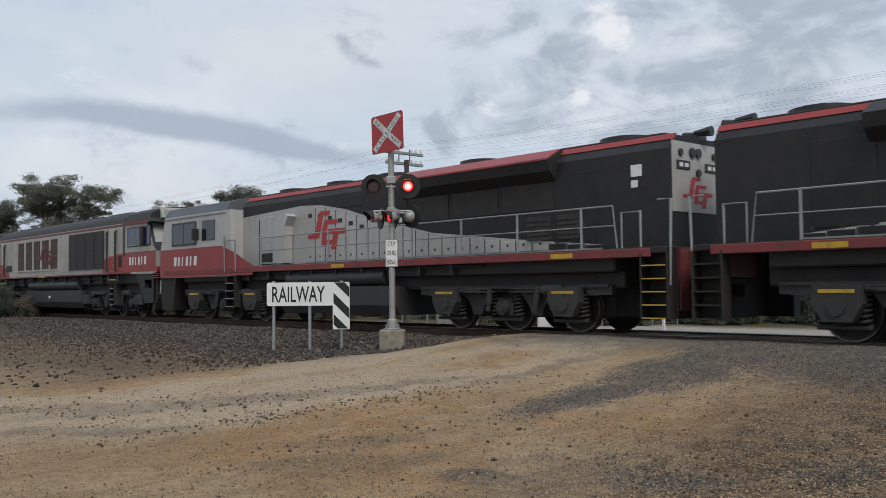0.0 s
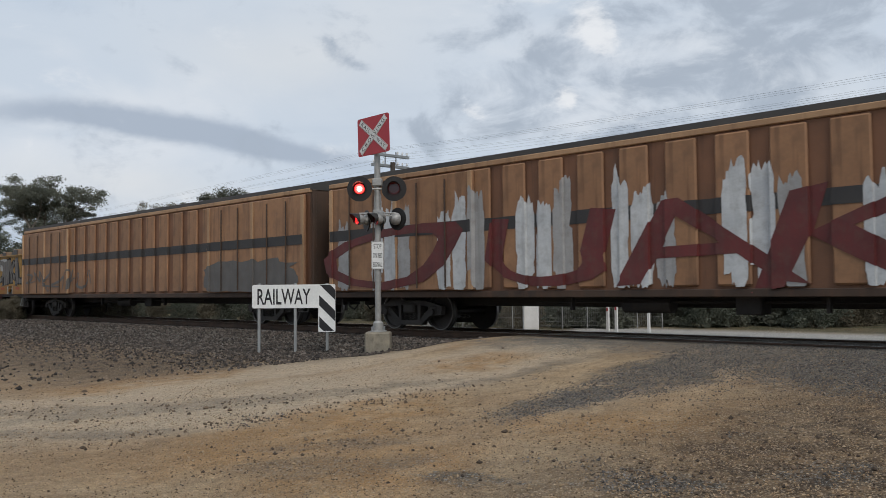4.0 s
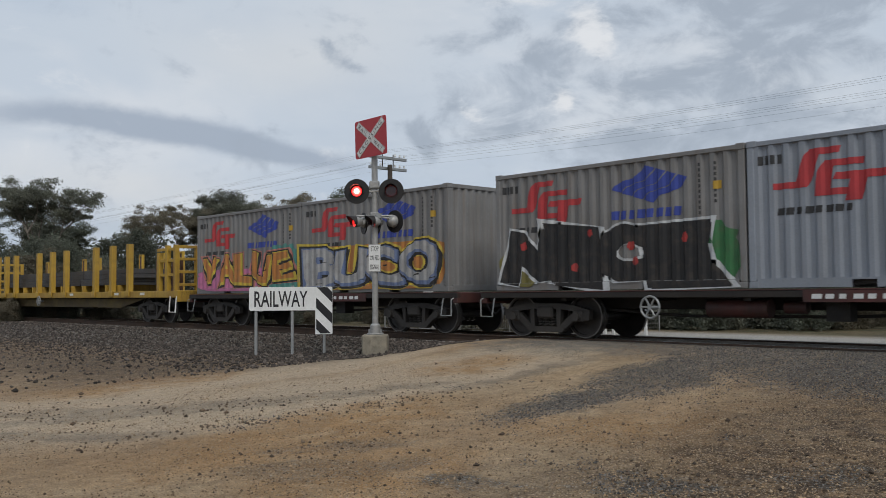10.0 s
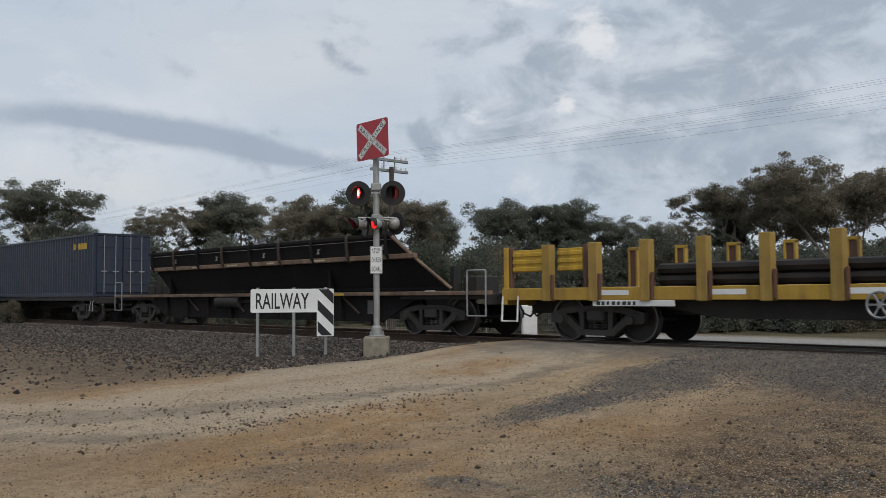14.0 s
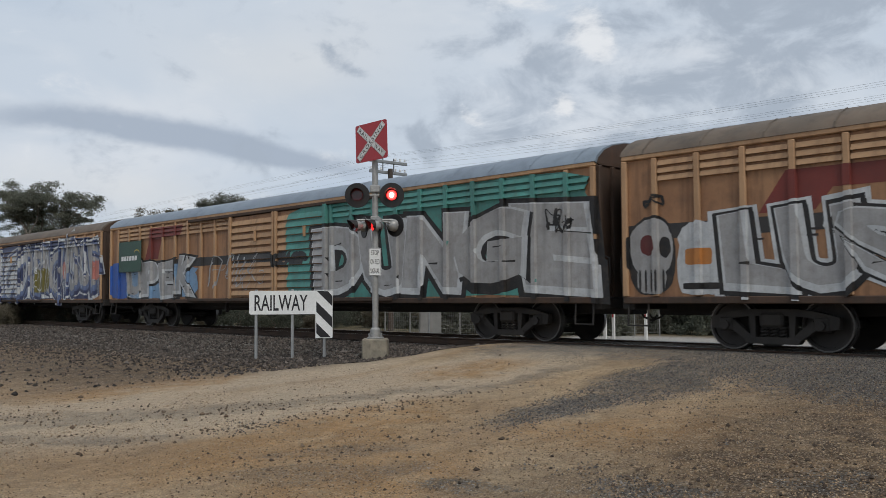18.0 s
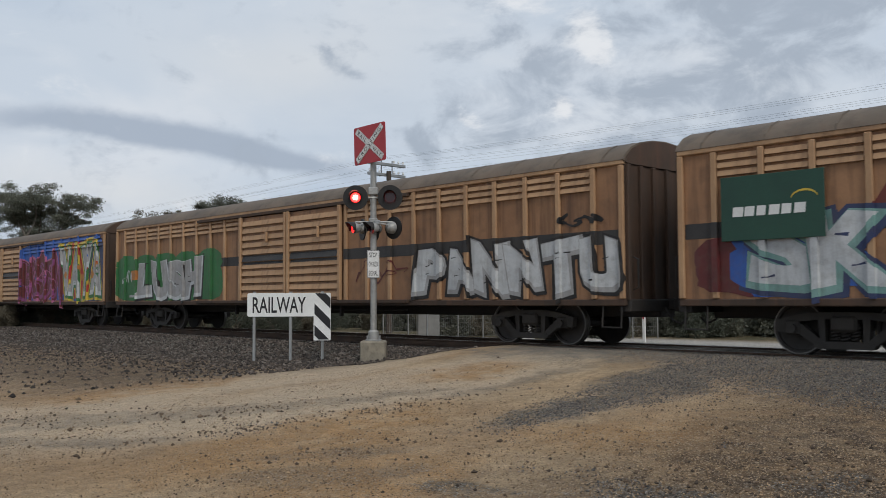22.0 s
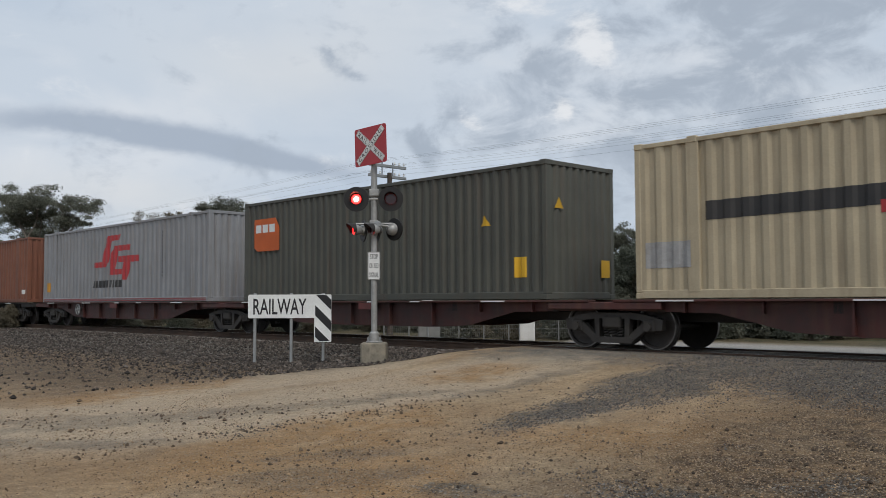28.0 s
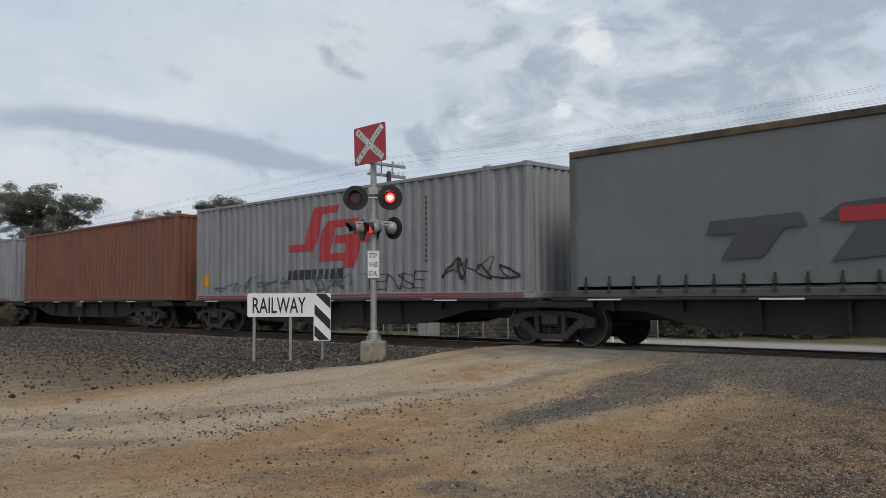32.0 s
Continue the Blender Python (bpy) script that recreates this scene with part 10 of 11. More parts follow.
DIRTY, CLEAN = "dirty silver steel container with red and blue emblems and graffiti", "clean silver-white steel container with red and blue emblems"
b = box20(f[4], False, DIRTY, doors=True)
scrawl(b, -2.6, 2.3, 1.25, 1.75, "slate", -1.228, 3, 22, 0.03)
b = box20(f[4] - 6.1, True, CLEAN)
b = box20(f[5], False, DIRTY, doors=True)
box_piece(b, "STARE", -2.9, 2.6, 1.1, 2.75, "salmon", "black", "white", 4, wild=0.13)
b = box20(f[5] - 6.1, False, DIRTY)
box_piece(b, "VESEN", -0.3, 2.9, 1.15, 1.9, "black", "black", None, 5, bold=-0.01)
scrawl(b, -2.4, -1.0, 1.4, 2.0, "black", -1.228, 9, 6, 0.03)
b = box20(f[6], False, DIRTY)
box_piece(b, "CHOE", -2.8, 2.7, 1.1, 2.2, "silver", "black", "salmon", 6)
b = box20(f[6] - 6.1, False, DIRTY)
box_piece(b, "UNOS", -2.9, 1.2, 1.08, 2.3, "slate", "black", "cream", 7, wild=0.02, second="slate")
b = box20(f[7], True, CLEAN)
b = box20(f[7] - 6.1, False, DIRTY)
patch(b, 0.4, 2.9, 1.2, 2.5, "orange", -1.2245, 4, 0.3)
patch(b, -2.9, -2.0, 1.2, 2.6, "cream", -1.2245, 5, 0.3)
box_piece(b, "CYRO", -2.8, 1.7, 1.1, 2.35, "silver", "black", None, 8, wild=0.1)
scrawl(b, 1.5, 2.5, 2.4, 2.9, "black", -1.228, 12, 6, 0.04)
b = box20(f[8], True, CLEAN)
b = box20(f[8] - 6.1, False, DIRTY)
patch(b, 0.9, 2.92, 1.1, 2.3, "green", -1.2245, 6, 0.2)
patch(b, -2.92, -1.6, 1.1, 1.9, "olive", -1.2245, 4, 0.2)
box_piece(b, "NICE", -2.7, 2.3, 1.15, 2.35, "black", "black", "white", 9, bold=0.07)
for i, (x, z) in enumerate(((-2.3, 1.9), (-0.9, 1.4), (-0.5, 2.1), (0.5, 1.8), (0.6, 1.5), (1.7, 1.9))):
    patch(b, x, x + 0.16, z, z + 0.18, "red", -1.236, i + 2, 0.4, 2.0)
b = box20(f[9], False, DIRTY)
patch(b, -2.9, 2.9, 1.1, 2.3, "orange", -1.2245, 5, 0.1, 6)
box_piece(b, "BUCO", -2.8, 2.7, 1.1, 2.3, "steelblue", "black", "yellow", 10, wild=0.1)
b = box20(f[9] - 6.1, False, DIRTY)
patch(b, 1.2, 2.95, 1.1, 2.5, "teal", -1.2245, 6, 0.2)
patch(b, -2.95, 2.9, 1.1, 1.8, "pink", -1.2245, 5, 0.1, 6)
box_piece(b, "VALUE", -2.7, 2.5, 1.25, 2.3, "yellow", "black", "salmon", 11, wild=0.12)

steel_flat(-284.6, 23.0, 1)
hopper(-308.0, -311.4, -325.4)
hopper(-328.3, -331.9, -346.1)
steel_flat(-349.3, 20.1, 2)
hopper(-369.8, -373.0, -386.4)

# long wagon with two dark blue containers
NAVY = surf("dark_navy_container_paint", (0.022, 0.031, 0.052), (0.018, 0.025, 0.042), 0.5, big=0.9, streak=0.2)
lw = short_wagon(-404.2, 25.2, WAGONBLACK, -4.0, "long_container_wagon", False)
lw["label"] = "long black flat wagon carrying two blue containers"
for q in (-392.0, -404.3):
    b = container("steel_container", "dark navy steel container with plain markings", q, 12.19, 2.6, 1.03, NAVY, None, 0.29, doors=True)
    decal(b, "yellow_bars", bars(4.0, 3.0, 1.5, 0.25, 4, 0.25), YELLOW, -1.2235)

# ten louvred vans
V = [louvred_van(r, roof=(ROOFSTEEL if i in (2, 4) else None)) for i, r in enumerate((-440.55, -464.53, -488.17, -511.98, -536.22, -560.45, -584.65, -608.72, -632.95, -656.92))]
q, p_, o, n_, m_, l_, k_, j_, i_, h_ = V
PY = -VY - 0.085
# first van
van_piece(q, "SIBS", 22.7, 20.7, 1.75, 3.0, "white", "black", None, 2, bold=0.10, wild=0.06, edge=0.06)
patch(q, VH - 20.3, VH - 14.4, 1.0, 2.75, "maroon", PY + 0.004, 4, 0.16, 5)
patch(q, VH - 20.2, VH - 17.0, 1.0, 2.6, "navy", PY + 0.002, 6, 0.2, 4)
red_shape(q, 20.0, 17.6, 2.0, 3.1)
patch(q, VH - 19.4, VH - 17.2, 1.2, 2.6, "mauve", PY - 0.001, 3, 0.14, 4)
patch(q, VH - 21.5, VH - 20.7, 1.2, 1.75, "olive", PY + 0.002, 3, 0.03, 9)
scrawl(q, VH - 22.6, VH - 21.6, 1.1, 1.5, "maroon", PY, 6, 7, 0.03)
scrawl(q, VH - 21.0, VH - 20.2, 3.1, 3.3, "black", PY, 3, 7, 0.03)
van_piece(q, "PERSA", 19.6, 14.4, 1.05, 2.6, "cream", "navy", "steelblue", 3, wild=0.12)
patch(q, VH - 14.4, VH - 8.4, 1.0, 2.1, "sky", PY - 0.09, 4, 0.2)
van_piece(q, "SEKRET", 14.1, 8.6, 1.05, 2.0, "red", "maroon", None, 4, y=PY - 0.09)
van_piece(q, "SELLO", 13.5, 9.7, 2.1, 3.0, "silver", "black", None, 6, y=PY - 0.09)
van_piece(q, "ASK", 8.3, 5.0, 1.0, 2.4, "green", "black", "lime", 7)
van_piece(q, "EXTRA", 4.9, 0.3, 1.0, 2.3, "olive", "black", "lime", 8)
scrawl(q, VH - 8.3, VH - 5.8, 2.6, 3.0, "white", PY, 4, 8, 0.03)
# second
patch(p_, VH - 7.4, VH - 5.0, 1.0, 2.1, "pink", PY + 0.003, 3, 0.25, 3)
patch(p_, VH - 6.4, VH - 5.2, 1.0, 1.7, "red", PY + 0.001, 8, 0.25, 3)
patch(p_, VH - 1.3, VH - 0.1, 1.0, 2.1, "maroon", PY + 0.002, 5, 0.2, 4)
van_piece(p_, "REZN", 5.8, 0.45, 1.0, 2.35, "olive", "black", "cream", 5, wild=0.06, second="silver", bold=0.09)
scrawl(p_, VH - 8.6, VH - 7.3, 1.2, 2.0, "white", PY, 9, 8, 0.025)
red_shape(p_, 20.2, 17.6, 2.4, 3.1)
van_piece(p_, "LUSG", 20.8, 16.3, 1.0, 2.55, "white", "black", "white", 6, wild=0.10, bold=0.08, second="silver")
patch(p_, VH - 22.9, VH - 21.85, 1.0, 2.5, "black", PY + 0.002, 2, 0.05, 2.6)
patch(p_, VH - 22.85, VH - 21.9, 1.35, 2.45, "silver", PY, 2, 0.06, 2.4)
patch(p_, VH - 22.7, VH - 22.05, 1.02, 1.55, "silver", PY - 0.001, 3, 0.1, 3)
patch(p_, VH - 22.62, VH - 22.28, 1.75, 2.15, "maroon", PY - 0.004, 4, 0.1, 2.2)
patch(p_, VH - 22.2, VH - 21.95, 1.7, 2.1, "black", PY - 0.004, 4, 0.1, 2.2)
for a in range(5):
    patch(p_, VH - 22.66 + 0.13 * a, VH - 22.61 + 0.13 * a, 1.02, 1.5, "black", PY - 0.004, 4, 0.3, 3)
patch(p_, VH - 21.82, VH - 20.75, 1.0, 2.3, "white", PY - 0.001, 7, 0.12, 5)
patch(p_, VH - 21.65, VH - 21.1, 1.55, 1.85, "orange", PY - 0.004, 3, 0.03, 9)
patch(p_, VH - 21.7, VH - 20.95, 1.1, 1.22, "black", PY - 0.004, 3, 0.03, 9)
scrawl(p_, VH - 22.7, VH - 22.1, 2.65, 2.95, "black", PY, 5, 5, 0.03)
van_piece(p_, "OYZ", 16.0, 13.0, 1.0, 2.3, "white", "black", "silver", 7)
# third, with the teal front
patch(o, VH - 10.9, VH - 0.05, 1.0, 3.6, "teal", PY + 0.006, 2, 0.05, 12)
van_piece(o, "DUNGE", 9.45, 0.1, 1.0, 3.0, "white", "black", None, 8, wild=0.03, bold=0.11, edge=0.05, tight=1.02)
scrawl(o, VH - 1.4, VH - 0.6, 2.3, 2.85, "black", PY - 0.012, 4, 6, 0.03)
van_piece(o, "KLASP", 11.6, 9.9, 1.9, 2.3, "black", "black", None, 9)
scrawl(o, VH - 15.6, VH - 12.0, 1.2, 2.4, "silver", PY - 0.09, 5, 16, 0.03)
green_panel(o)
red_shape(o, 20.1, 17.2, 2.4, 3.5)
patch(o, VH - 22.9, VH - 21.4, 1.0, 2.35, "blue", PY, 4, 0.05, 9)
patch(o, VH - 21.6, VH - 16.2, 1.0, 2.2, "sky", PY - 0.001, 6, 0.15, 4)
van_piece(o, "UPEK", 21.6, 16.4, 1.0, 2.42, "white", "black", None, 10, bold=0.09, wild=0.06)
# fourth, covered in blue and silver
patch(n_, VH - 16.1, VH - 0.05, 1.0, 3.5, "navy", PY + 0.004, 2, 0.06, 12)
van_piece(n_, "RELAGO", 16.0, 8.2, 1.0, 3.3, "steelblue", "navy", "silver", 11, wild=0.16, y=PY - 0.09, second="white")
van_piece(n_, "RSICHSUF", 8.4, 0.2, 1.0, 3.45, "steelblue", "navy", "white", 12, wild=0.16, second="silver")
scrawl(n_, VH - 15.8, VH - 8.4, 1.1, 3.3, "white", PY - 0.10, 5, 26, 0.028)
scrawl(n_, VH - 8.2, VH - 0.4, 1.1, 3.4, "white", PY - 0.016, 8, 30, 0.028)
patch(n_, VH - 7.4, VH - 5.4, 1.3, 2.35, "olive", PY - 0.012, 5, 0.35)
patch(n_, VH - 0.95, VH - 0.1, 1.75, 2.55, "salmon", PY - 0.014, 6, 0.25, 2.2)
patch(n_, VH - 4.0, VH - 3.5, 1.85, 2.6, "salmon", PY - 0.014, 6, 0.3, 2.2)
green_panel(n_)
red_shape(n_, 20.3, 16.6, 1.97, 3.4)
for a, b_, z0, z1, col, sd in ((21.9, 21.3, 1.0, 2.0, "olive", 4), (21.2, 20.2, 1.2, 2.0, "grey", 5), (20.0, 18.6, 1.0, 2.35, "cream", 6), (19.4, 18.6, 1.1, 1.7, "mauve", 3), (18.2, 16.4, 1.0, 2.2, "mauve", 9), (23.0, 22.0, 1.1, 2.3, "grey", 2), (20.8, 20.1, 1.3, 2.0, "black", 8)):
    patch(n_, VH - a, VH - b_, z0, z1, col, PY - 0.001 * sd, sd, 0.2, 3.0)
for i in range(4):
    patch(n_, VH - 22.75 + 0.12 * i, VH - 22.3 + 0.12 * i, 1.25 + 0.3 * i, 1.6 + 0.3 * i, "mauve", PY - 0.012, 3, 0.1, 2.0)
scrawl(n_, VH - 22.8, VH - 16.2, 1.1, 2.2, "black", PY - 0.004, 6, 24, 0.03)
# fifth
patch(m_, VH - 6.5, VH - 0.1, 1.0, 2.45, "mauve", PY + 0.003, 8, 0.2, 5)
van_piece(m_, "KOLMA", 6.1, 0.1, 1.0, 2.35, "sky", "black", "silver", 13, wild=0.12, second="salmon", bold=0.06)
for i in range(7):
    scrawl(m_, VH - 6.6 + 0.9 * i, VH - 6.1 + 0.9 * i, 2.4, 2.75, "maroon", PY - 0.004, 20 + i, 4, 0.02)
patch(m_, VH - 15.3, VH - 11.3, 1.05, 2.7, "slate", PY - 0.087, 4, 0.10, 7)
patch(m_, VH - 11.3, VH - 6.4, 1.05, 3.0, "teal", PY - 0.087, 7, 0.10, 7)
van_piece(m_, "REH", 15.2, 11.4, 1.1, 2.6, "slate", "teal", "silver", 14, y=PY - 0.093)
van_piece(m_, "AEEL", 11.2, 6.5, 1.1, 2.95, "aqua", "slate", "lime", 15, y=PY - 0.093)
green_panel(m_)
red_shape(m_, 20.2, 17.2, 2.3, 3.5)
for a, b_, z0, z1, col, sd in ((22.6, 21.6, 1.1, 2.2, "silver", 4), (22.4, 22.0, 1.2, 1.6, "teal", 5), (21.4, 20.4, 1.5, 1.95, "orange", 3), (20.2, 18.6, 1.4, 2.3, "teal", 6), (21.6, 16.0, 1.0, 1.5, "silver", 9), (19.4, 18.4, 2.2, 2.9, "silver", 5)):
    patch(m_, VH - a, VH - b_, z0, z1, col, PY - 0.0012 * sd, sd, 0.12, 4.0)
scrawl(m_, VH - 22.4, VH - 16.0, 1.1, 2.2, "slate", PY - 0.010, 5, 18, 0.05)
# sixth
van_piece(l_, "MIOSRU", 6.1, 0.1, 1.0, 2.38, "cream", "black", None, 16, bold=0.10, wild=0.08)
patch(l_, VH - 6.0, VH - 4.2, 1.0, 1.75, "green", PY - 0.013, 4, 0.2, 4)
for i, (a, z) in enumerate(((5.5, 1.9), (4.7, 2.2), (3.4, 2.0), (2.6, 1.5), (1.9, 2.1), (1.2, 1.6), (0.5, 1.3), (0.7, 2.0))):
    patch(l_, VH - a - 0.10, VH - a + 0.10, z, z + 0.22, "olive", PY - 0.014, 3 + i, 0.3, 2.0)
scrawl(l_, VH - 6.3, VH - 4.8, 2.2, 2.5, "aqua", PY, 6, 8, 0.025)
scrawl(l_, VH - 1.8, VH - 0.2, 2.35, 2.6, "aqua", PY, 8, 8, 0.025)
van_piece(l_, "SLIKE", 14.0, 8.7, 1.1, 2.2, "lime", "black", "mauve", 17, y=PY - 0.1, wild=0.12)
green_panel(l_)
patch(l_, VH - 22.7, VH - 20.6, 1.0, 2.1, "maroon", PY + 0.002, 4, 0.2)
patch(l_, VH - 22.0, VH - 19.6, 1.0, 2.2, "blue", PY, 5, 0.25)
van_piece(l_, "SKAPS", 21.8, 15.0, 1.0, 2.5, "aqua", "navy", None, 18, bold=0.09, second="white")
red_shape(l_)
scrawl(l_, VH - 13.5, VH - 9.2, 2.5, 2.9, "slate", PY - 0.09, 8, 12, 0.03)
# seventh
van_piece(k_, "PANNTU", 6.1, 0.1, 1.0, 2.3, "silver", "black", None, 19, bold=0.09, wild=0.10)
patch(k_, VH - 22.95, VH - 15.2, 1.0, 2.5, "green", PY, 6, 0.10, 6)
for i in range(5):
    patch(k_, VH - 22.9 + 1.5 * i, VH - 21.3 + 1.5 * i, 2.0, 2.66, "green", PY + 0.001 * (i % 2), 3 + i, 0.1, 2.2)
scrawl(k_, VH - 22.5, VH - 21.7, 1.5, 2.2, "white", PY - 0.004, 6, 6, 0.025)
patch(k_, VH - 21.8, VH - 21.2, 1.75, 2.1, "orange", PY - 0.003, 2, 0.02, 10)
patch(k_, VH - 21.9, VH - 21.3, 1.12, 1.2, "silver", PY - 0.004, 2, 0.02, 10)
van_piece(k_, "LUSH", 21.2, 16.6, 1.0, 2.45, "white", "black", None, 20, bold=0.11, wild=0.06)
scrawl(k_, VH - 1.6, VH - 0.4, 2.45, 2.75, "black", PY, 3, 8, 0.035)
scrawl(k_, VH - 8.4, VH - 6.4, 1.4, 2.1, "maroon", PY, 7, 10, 0.02)
# eighth: purple and white piece framed in blue
patch(j_, VH - 9.0, VH - 0.05, 1.0, 3.6, "blue", PY + 0.004, 3, 0.14, 9)
patch(j_, VH - 1.5, VH - 0.05, 1.0, 3.3, "navy", PY + 0.002, 5, 0.05, 9)
van_piece(j_, "PKSFN", 8.8, 4.3, 1.05, 3.0, "purple", "maroon", "pink", 21, wild=0.16)
scrawl(j_, VH - 8.6, VH - 4.8, 1.3, 3.0, "pink", PY - 0.012, 7, 16, 0.022)
van_piece(j_, "VAYA", 4.4, 0.3, 1.15, 3.25, "white", "green", "yellow", 22, wild=0.03, back="red", bold=0.09, edge=0.09)
for i, (a, z) in enumerate(((3.9, 1.9), (3.6, 2.5), (2.4, 2.2), (2.2, 1.8), (0.8, 2.3), (1.2, 1.9))):
    patch(j_, VH - a - 0.16, VH - a + 0.16, z, z + 0.34, "orange", PY - 0.014, 3 + i, 0.5, 1.2)
patch(j_, VH - 20.7, VH - 13.6, 1.0, 2.4, "mauve", PY + 0.002, 4, 0.05, 10)
van_piece(j_, "MTTWD", 20.4, 13.8, 1.0, 2.35, "grey", "black", None, 23, shade=None, bold=0.09, wild=0.02)
red_shape(j_, 20.4, 16.6, 2.35, 3.3)
scrawl(j_, VH - 22.7, VH - 21.9, 1.35, 2.0, "silver", PY, 6, 6, 0.025)
patch(j_, VH - 21.8, VH - 21.2, 1.45, 2.0, "olive", PY, 3, 0.2, 4)
van_piece(j_, "WBABA", 22.7, 20.9, 1.0, 1.32, "white", "black", None, 5)
# ninth: letters and coloured figures as plain shapes
patch(i_, VH - 6.0, VH - 0.1, 1.0, 2.35, "salmon", PY + 0.002, 6, 0.2, 6)
van_piece(i_, "FUNTC", 5.7, 0.3, 1.0, 2.3, "cream", "black", "mauve", 24, wild=0.14, bold=0.09)
for i in range(14):
    patch(i_, VH - 5.4 + 0.38 * i, VH - 5.29 + 0.38 * i, 1.3 + 0.35 * (i * 7 % 3), 1.42 + 0.35 * (i * 7 % 3), "salmon", PY - 0.014, i, 0.2, 2.0)
van_piece(i_, "LUSHE", 20.9, 14.1, 1.0, 2.65, "white", "black", "red", 25, wild=0.06, bold=0.08, second="grey")
patch(i_, VH - 13.95, VH - 12.6, 1.1, 2.4, "lime", PY - 0.09, 3, 0.12, 2.6)
patch(i_, VH - 12.65, VH - 11.2, 1.1, 2.5, "pink", PY - 0.09, 4, 0.12, 2.6)
patch(i_, VH - 11.25, VH - 9.9, 1.1, 2.3, "sky", PY - 0.09, 5, 0.12, 2.6)
for a in (13.3, 12.0, 10.6):
    scrawl(i_, VH - a - 0.5, VH - a + 0.5, 1.25, 2.2, "black", PY - 0.094, int(a), 8, 0.02)
patch(i_, VH - 10.0, VH - 5.8, 1.0, 2.2, "black", PY + 0.002, 7, 0.12, 6)
van_piece(i_, "LSTRE", 9.9, 5.8, 1.0, 2.15, "grey", "black", "silver", 26)
green_panel(i_)
red_shape(i_)
patch(i_, VH - 22.9, VH - 22.0, 1.3, 2.5, "black", PY + 0.001, 4, 0.1, 4)
patch(i_, VH - 22.75, VH - 22.1, 1.45, 2.35, "white", PY - 0.002, 5, 0.15, 2.2)
patch(i_, VH - 22.55, VH - 22.3, 1.7, 2.05, "steelblue", PY - 0.004, 3, 0.2, 2.2)
# tenth
patch(h_, VH - 8.9, VH - 0.1, 1.0, 2.55, "red", PY + 0.002, 5, 0.14, 7)
for i, (a, z) in enumerate(((8.0, 2.2), (5.6, 2.3), (3.0, 2.35), (1.0, 2.4), (6.8, 2.1))):
    patch(h_, VH - a - 0.5, VH - a + 0.4, z, z + 0.3, "pink", PY, 5 + i, 0.3, 2.4)
van_piece(h_, "BOUNCE", 8.6, 0.2, 1.0, 2.25, "grey", "black", "maroon", 27, wild=0.06, bold=0.10)
van_piece(h_, "CHAOS", 22.3, 16.0, 1.0, 2.3, "slate", "black", "slate", 28, bold=0.09)
van_piece(h_, "VRES", 13.0, 10.5, 2.3, 2.6, "silver", "silver", None, 29, y=PY - 0.09, bold=-0.01)

# articulated wagons with long containers
BROWNBOX = surf("oxide_brown_container_paint", (0.200, 0.076, 0.043), (0.155, 0.060, 0.036), 0.6, big=0.8, streak=0.45, streak_col=(0.075, 0.035, 0.025), grime=0.25)
BLUEBOX = surf("mid_blue_container_paint", (0.030, 0.047, 0.088), (0.024, 0.038, 0.07), 0.5, big=0.8, streak=0.25)
CREAMBOX = surf("weathered_cream_container_paint", (0.46, 0.39, 0.27), (0.38, 0.32, 0.22), 0.6, big=0.8, streak=0.4, streak_col=(0.19, 0.14, 0.09))
OLIVEBOX = surf("dark_olive_grey_container_paint", (0.080, 0.082, 0.068), (0.062, 0.064, 0.055), 0.6, big=0.8, streak=0.25)
SILVERBOX = surf("silver_grey_container_paint", (0.265, 0.272, 0.285), (0.215, 0.22, 0.23), 0.5, 0.1, big=0.8, streak=0.5, streak_col=(0.17, 0.13, 0.10))
CLOTHBLUE = surf("navy_side_curtain", (0.020, 0.032, 0.052), (0.028, 0.040, 0.062), 0.6, big=0.6, streak=0.45, streak_col=(0.05, 0.062, 0.078))
CLOTHGREY = surf("grey_side_curtain", (0.145, 0.16, 0.165), (0.125, 0.137, 0.142), 0.6, big=0.6, streak=0.15)
CURTAINTOP = surf("black_worn_top_rail", (0.03, 0.03, 0.03), (0.14, 0.10, 0.05), 0.7, big=1.6)
L48, H9 = 14.65, 3.02
for (a, b_, red, first, last) in ((-658.2, -674.0, True, True, False), (-674.3, -689.5, True, False, False), (-689.8, -705.4, True, False, False), (-706.0, -720.4, True, False, False), (-720.8, -736.6, True, False, True),
                                  (-737.8, -753.3, False, True, False), (-753.6, -769.1, False, False, False), (-769.5, -784.8, False, False, False), (-785.2, -800.8, False, False, False), (-801.2, -816.4, False, False, True),
                                  (-818.2, -833.2, False, True, False), (-833.5, -849.0, False, False, True)):
    well_wagon(a, b_, red, first, last)


def long_box(label, q, mat, trim=None, L=L48, H=H9, posts=True, period=0.36):
    return container("long_container", label, q, L, H, 1.02, mat, trim, period, posts=posts)


def yellow_words(c, x0, w, z):
    decal(c, "yellow_bars", bars(x0, z, w * 0.62, 0.34, 6, 0.2) + bars(x0 + w * 0.66, z, w * 0.34, 0.14, 4, 0.25), surf("yellow_lettering", (0.55, 0.45, 0.16)), -1.2235, "yellow bars in place of lettering")


